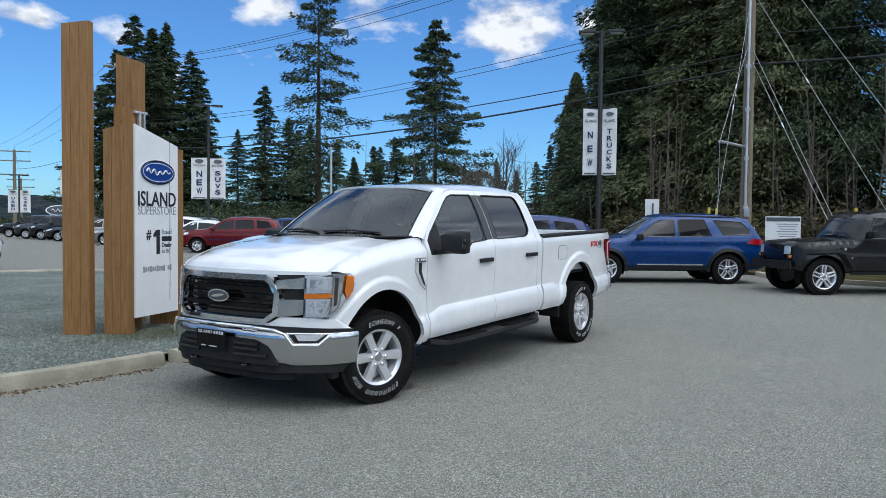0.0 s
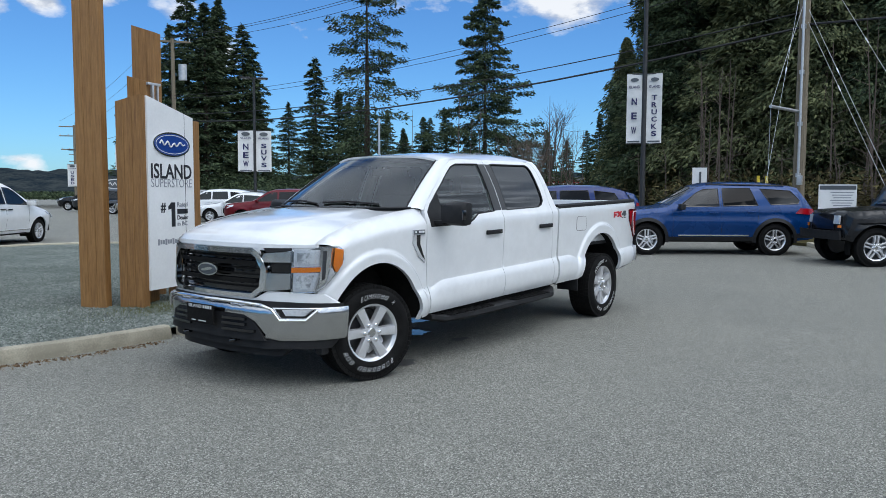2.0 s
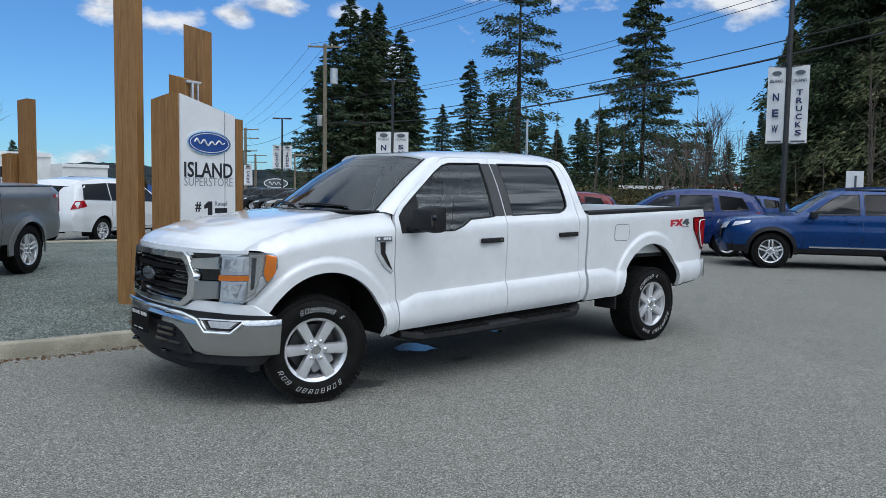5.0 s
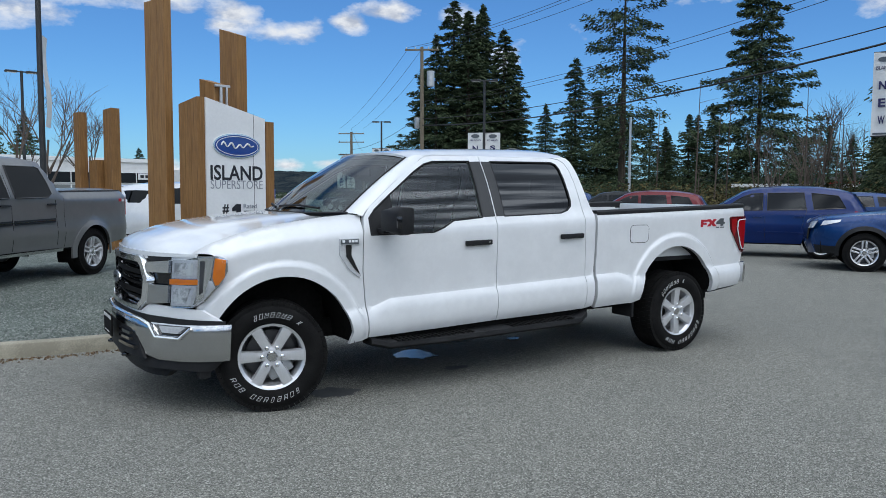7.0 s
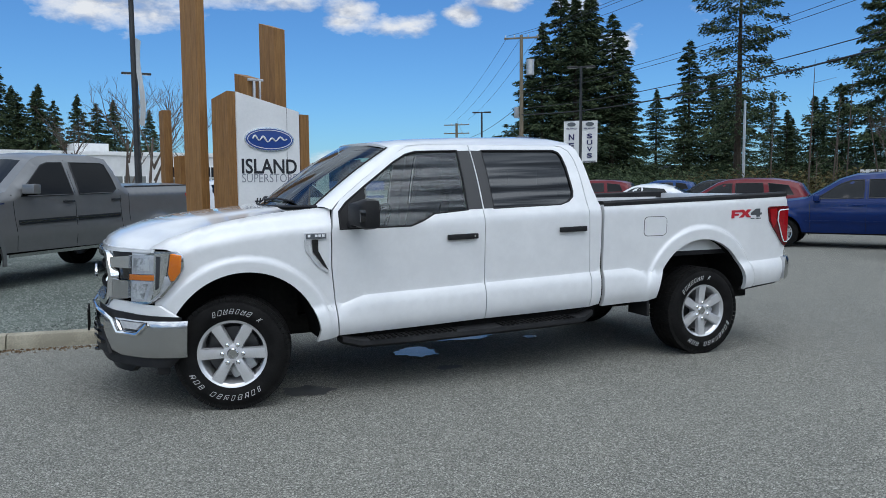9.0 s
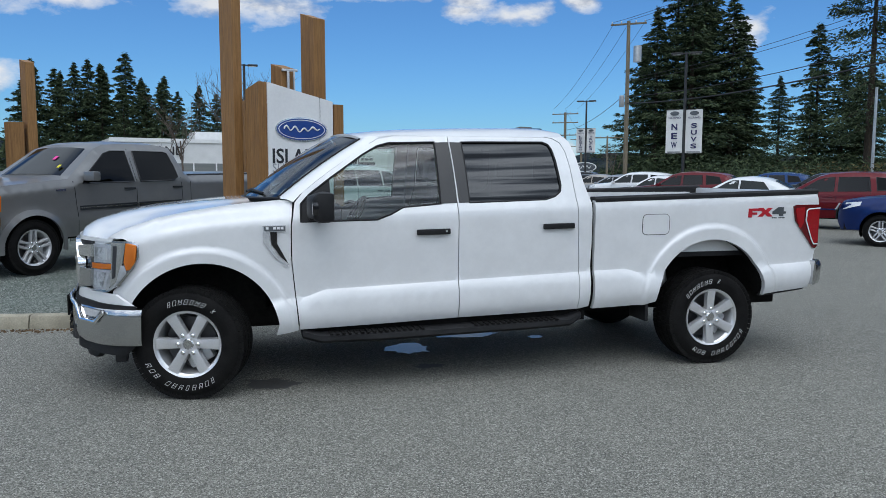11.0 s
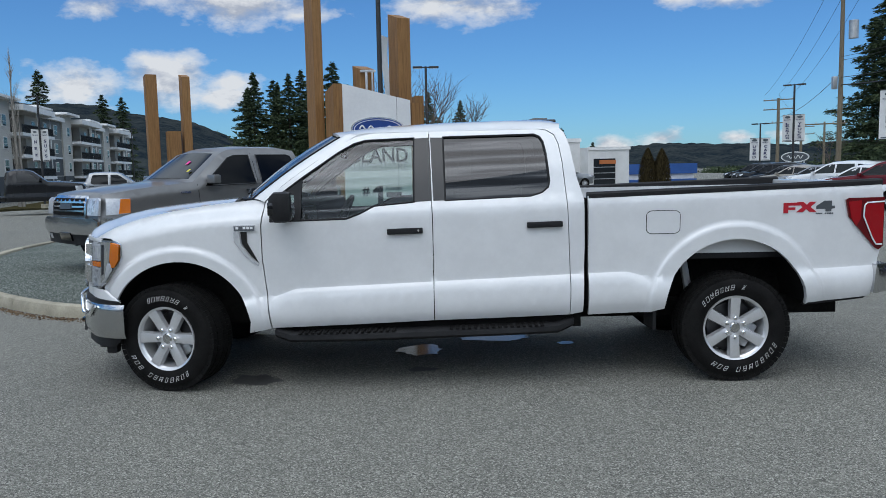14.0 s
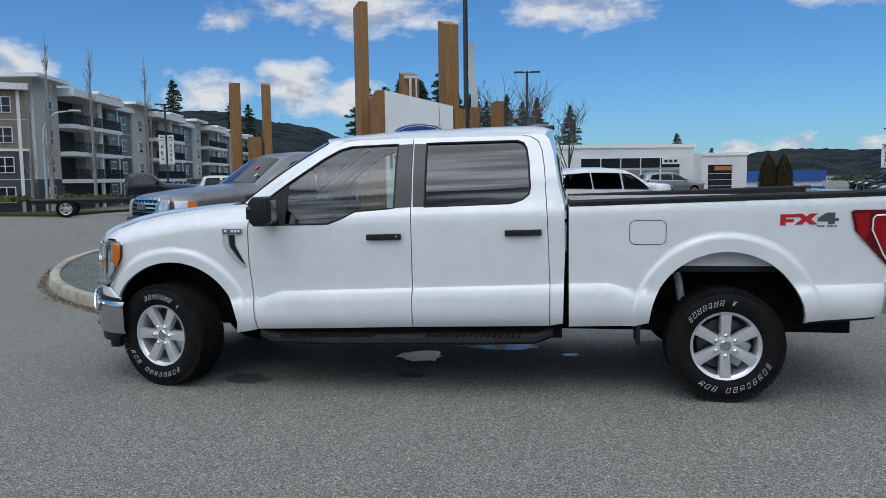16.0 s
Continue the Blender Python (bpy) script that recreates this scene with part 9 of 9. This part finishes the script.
    wall_box("fascia", (78.0, 44.0, 0), Vector((0.5, -0.86)), Vector((0.86, 0.5)), 0, 4.0, -0.2, 0, 2.3, 2.9, M["badge_red"], root3)
    wall_box("white_band", (78.0, 44.0, 0), Vector((0.5, -0.86)), Vector((0.86, 0.5)), -10, 12, -0.3, -0.2, 2.2, 2.6, M["trim"], root3)


showroom()


def hills():
    AZ = (0, 20, 45, 55, 61, 65.6, 69, 71, 73.5, 75, 76.6, 77.5, 80, 95, 102, 104, 106.2, 108, 110, 112.3, 115, 120, 130, 150, 180, 230, 290, 330, 360)
    EL = (2.0, 1.6, 1.0, 1.2, 1.46, 1.30, 1.48, 1.42, 1.55, 1.56, 1.55, 1.25, 0.2, 0.1, 0.2, 1.6, 2.8, 3.6, 4.15, 4.5, 4.8, 5.0, 4.5, 3.0, 2.4, 2.8, 2.6, 2.4, 2.0)
    bm = bmesh.new()
    rows = []
    n = 1200
    for i in range(n):
        az = 360 * i / n
        el = float(np.interp(az, AZ, EL))
        c, s = math.cos(radians(az)), math.sin(radians(az))
        rows.append([])
        for k in range(9):
            t = k / 8
            d = 620 + 480 * t
            top = 1.5 + math.tan(radians(el)) * 1100
            z = -8 + (top + 8) * (t ** 0.8)
            z += (5.0 * noise.noise((c * d * 0.012, s * d * 0.012, 0)) + 2.2 * noise.noise((c * d * 0.06, s * d * 0.06, 4)) + 1.6 * noise.noise((c * d * 0.2, s * d * 0.2, 7)) + 1.4 * noise.noise((c * d * 0.45, s * d * 0.45, 2))) * min(1, 4 * t) * min(1.0, el / 1.2 + 0.15)
            rows[-1].append(bm.verts.new((c * d, s * d, z)))
    for i in range(n):
        a, b = rows[i], rows[(i + 1) % n]
        for k in range(8):
            bm.faces.new((a[k], b[k], b[k + 1], a[k + 1]))
    bmesh.ops.recalc_face_normals(bm, faces=bm.faces[:])
    tagged(part("backdrop_hills", bm, M["hill"]), "forested hills round the horizon", "hills", kind="structure")


hills()

# ---- small things on the ground ----
def ground_patch(name, outline, z, mat, label, category):
    bm = panel(outline, lambda u, v: Vector((u, v, z + LIFT)), step=0.25, out=(0, 0, 1))
    tagged(part(name, bm, mat), label, category, kind="structure")


def blob(cx, cy, rx, ry, seed, n=60):
    out = []
    for i in range(n):
        a = 2 * math.pi * i / n
        c, s_ = math.cos(a), math.sin(a)
        k = 1 + 0.45 * noise.noise((c * 1.3, s_ * 1.3, seed)) + 0.30 * noise.noise((c * 3.1, s_ * 3.1, seed + 4)) + 0.14 * noise.noise((c * 8, s_ * 8, seed + 9))
        out.append((cx + rx * c * k, cy + ry * s_ * k))
    return out


PUDDLES = ((1.74, 1.14, 0.20, 0.17), (2.38, 1.58, 0.34, 0.13), (2.99, 1.31, 0.08, 0.05))
for i, (x, y, rx, ry) in enumerate(PUDDLES):
    ground_patch("puddle", blob(x, y, rx, ry, i * 3.1), 0.004 + 0.001 * i, M["wet"], "shallow puddle on the asphalt under the pickup", "puddle")


def boulder(x, y, z, r, seed):
    bm = bmesh.new()
    bmesh.ops.create_icosphere(bm, subdivisions=3, radius=1.0)
    for v in bm.verts:
        k = 1 + 0.30 * noise.noise(v.co * 1.3 + Vector((seed, 0, 0))) + 0.10 * noise.noise(v.co * 4.1 + Vector((seed, 3, 0)))
        v.co = Vector((v.co.x * r[0] * k + x, v.co.y * r[1] * k + y, v.co.z * r[2] * k + z))
    ob = part("boulder", bm, M["boulder"])
    tagged(ob, "rough brown boulder beside the sign", "boulder")


M["boulder"] = varied("boulder_stone", (0.07, 0.052, 0.036), (0.19, 0.15, 0.11), 6, 0.9, 0, 30, 0.7)
boulder(1.00, 3.62, 0.27, (0.20, 0.18, 0.33), 2.0)
ground_patch("damp_patch", blob(1.75, 0.50, 0.11, 0.07, 9.0), 0.003, M["oil"], "dark damp spot on the asphalt", "stain")


def scatter(name, label, category, n, where, size, mat, seed, grass=False, z=0.112):
    rng = np.random.default_rng(seed)
    made = 0
    verts, faces = [], []
    while made < n:
        x, y = where(rng)
        s = size * (0.5 + rng.random())
        b = len(verts)
        if grass:
            a = rng.random() * 6.28
            dx, dy = math.cos(a) * s * 0.10, math.sin(a) * s * 0.10
            lx, ly = rng.normal() * s * 0.4, rng.normal() * s * 0.4
            verts += [(x - dx, y - dy, z - 0.01), (x + dx, y + dy, z - 0.01), (x + lx, y + ly, z + s)]
            faces.append((b, b + 1, b + 2))
        else:
            a0 = rng.random() * 6.28
            ring = [(x + s * math.cos(a0 + k * 1.2566) * (0.7 + 0.5 * rng.random()), y + s * math.sin(a0 + k * 1.2566) * (0.7 + 0.5 * rng.random()), z - 0.004) for k in range(5)]
            verts += ring + [(x + rng.normal() * s * 0.2, y + rng.normal() * s * 0.2, z + s * (0.5 + 0.5 * rng.random()))]
            faces += [(b + k, b + (k + 1) % 5, b + 5) for k in range(5)]
        made += 1
    me = bpy.data.meshes.new(name)
    me.from_pydata(verts, [], faces)
    tagged(link_mesh(name, me, mat, angle=0), label, category, kind="stuff")


_in = [(p.x, p.y) for p in inset(island_line, 0.2)]


def on_island(rng):
    while True:
        x = rng.uniform(-6.6, 4.5)
        y = 2.9 + abs(rng.normal()) * 3.2
        if y < 11 and inside((x, y), _in):
            return x, y


def near_sign(rng):
    while True:
        x, y = 1.05 + rng.normal() * 0.5, 4.15 + rng.normal() * 0.30
        if inside((x, y), _in):
            return x, y


M["chip"] = make_foliage("gravel_chips", (0.085, 0.098, 0.088), (0.150, 0.168, 0.150), (0.30, 0.315, 0.29))
scatter("gravel_chips", "loose crushed stone on the island", "gravel", 26000, on_island, 0.011, M["chip"], 50)
scatter("moss_grass", "yellow-green moss and grass at the sign's foot", "grass", 7000, near_sign, 0.020, M["grass"], 51, True)
ground_patch("damp_patch", blob(0.52, 0.28, 0.20, 0.13, 5.0), 0.003, M["oil"], "dark damp spot behind the front wheel", "stain")


def kerb_foot(rng):
    """Along the foot of the kerb, thickest at the island's nose."""
    run = [p for p in inset(island_line, -0.05) if -6.6 < p.x < 1.5 and p.y < 9.0]
    k = int(rng.integers(0, len(run) - 1))
    p = run[k] + (run[k + 1] - run[k]) * rng.random()
    return p.x + rng.normal() * 0.03, p.y - abs(rng.normal()) * 0.07


M["litter"] = make_foliage("leaf_litter", (0.045, 0.028, 0.016), (0.110, 0.070, 0.040), (0.20, 0.145, 0.090))
scatter("leaf_litter", "brown leaf litter and grit at the kerb's foot", "litter", 1500, kerb_foot, 0.011, M["litter"], 52, z=LIFT + 0.004)
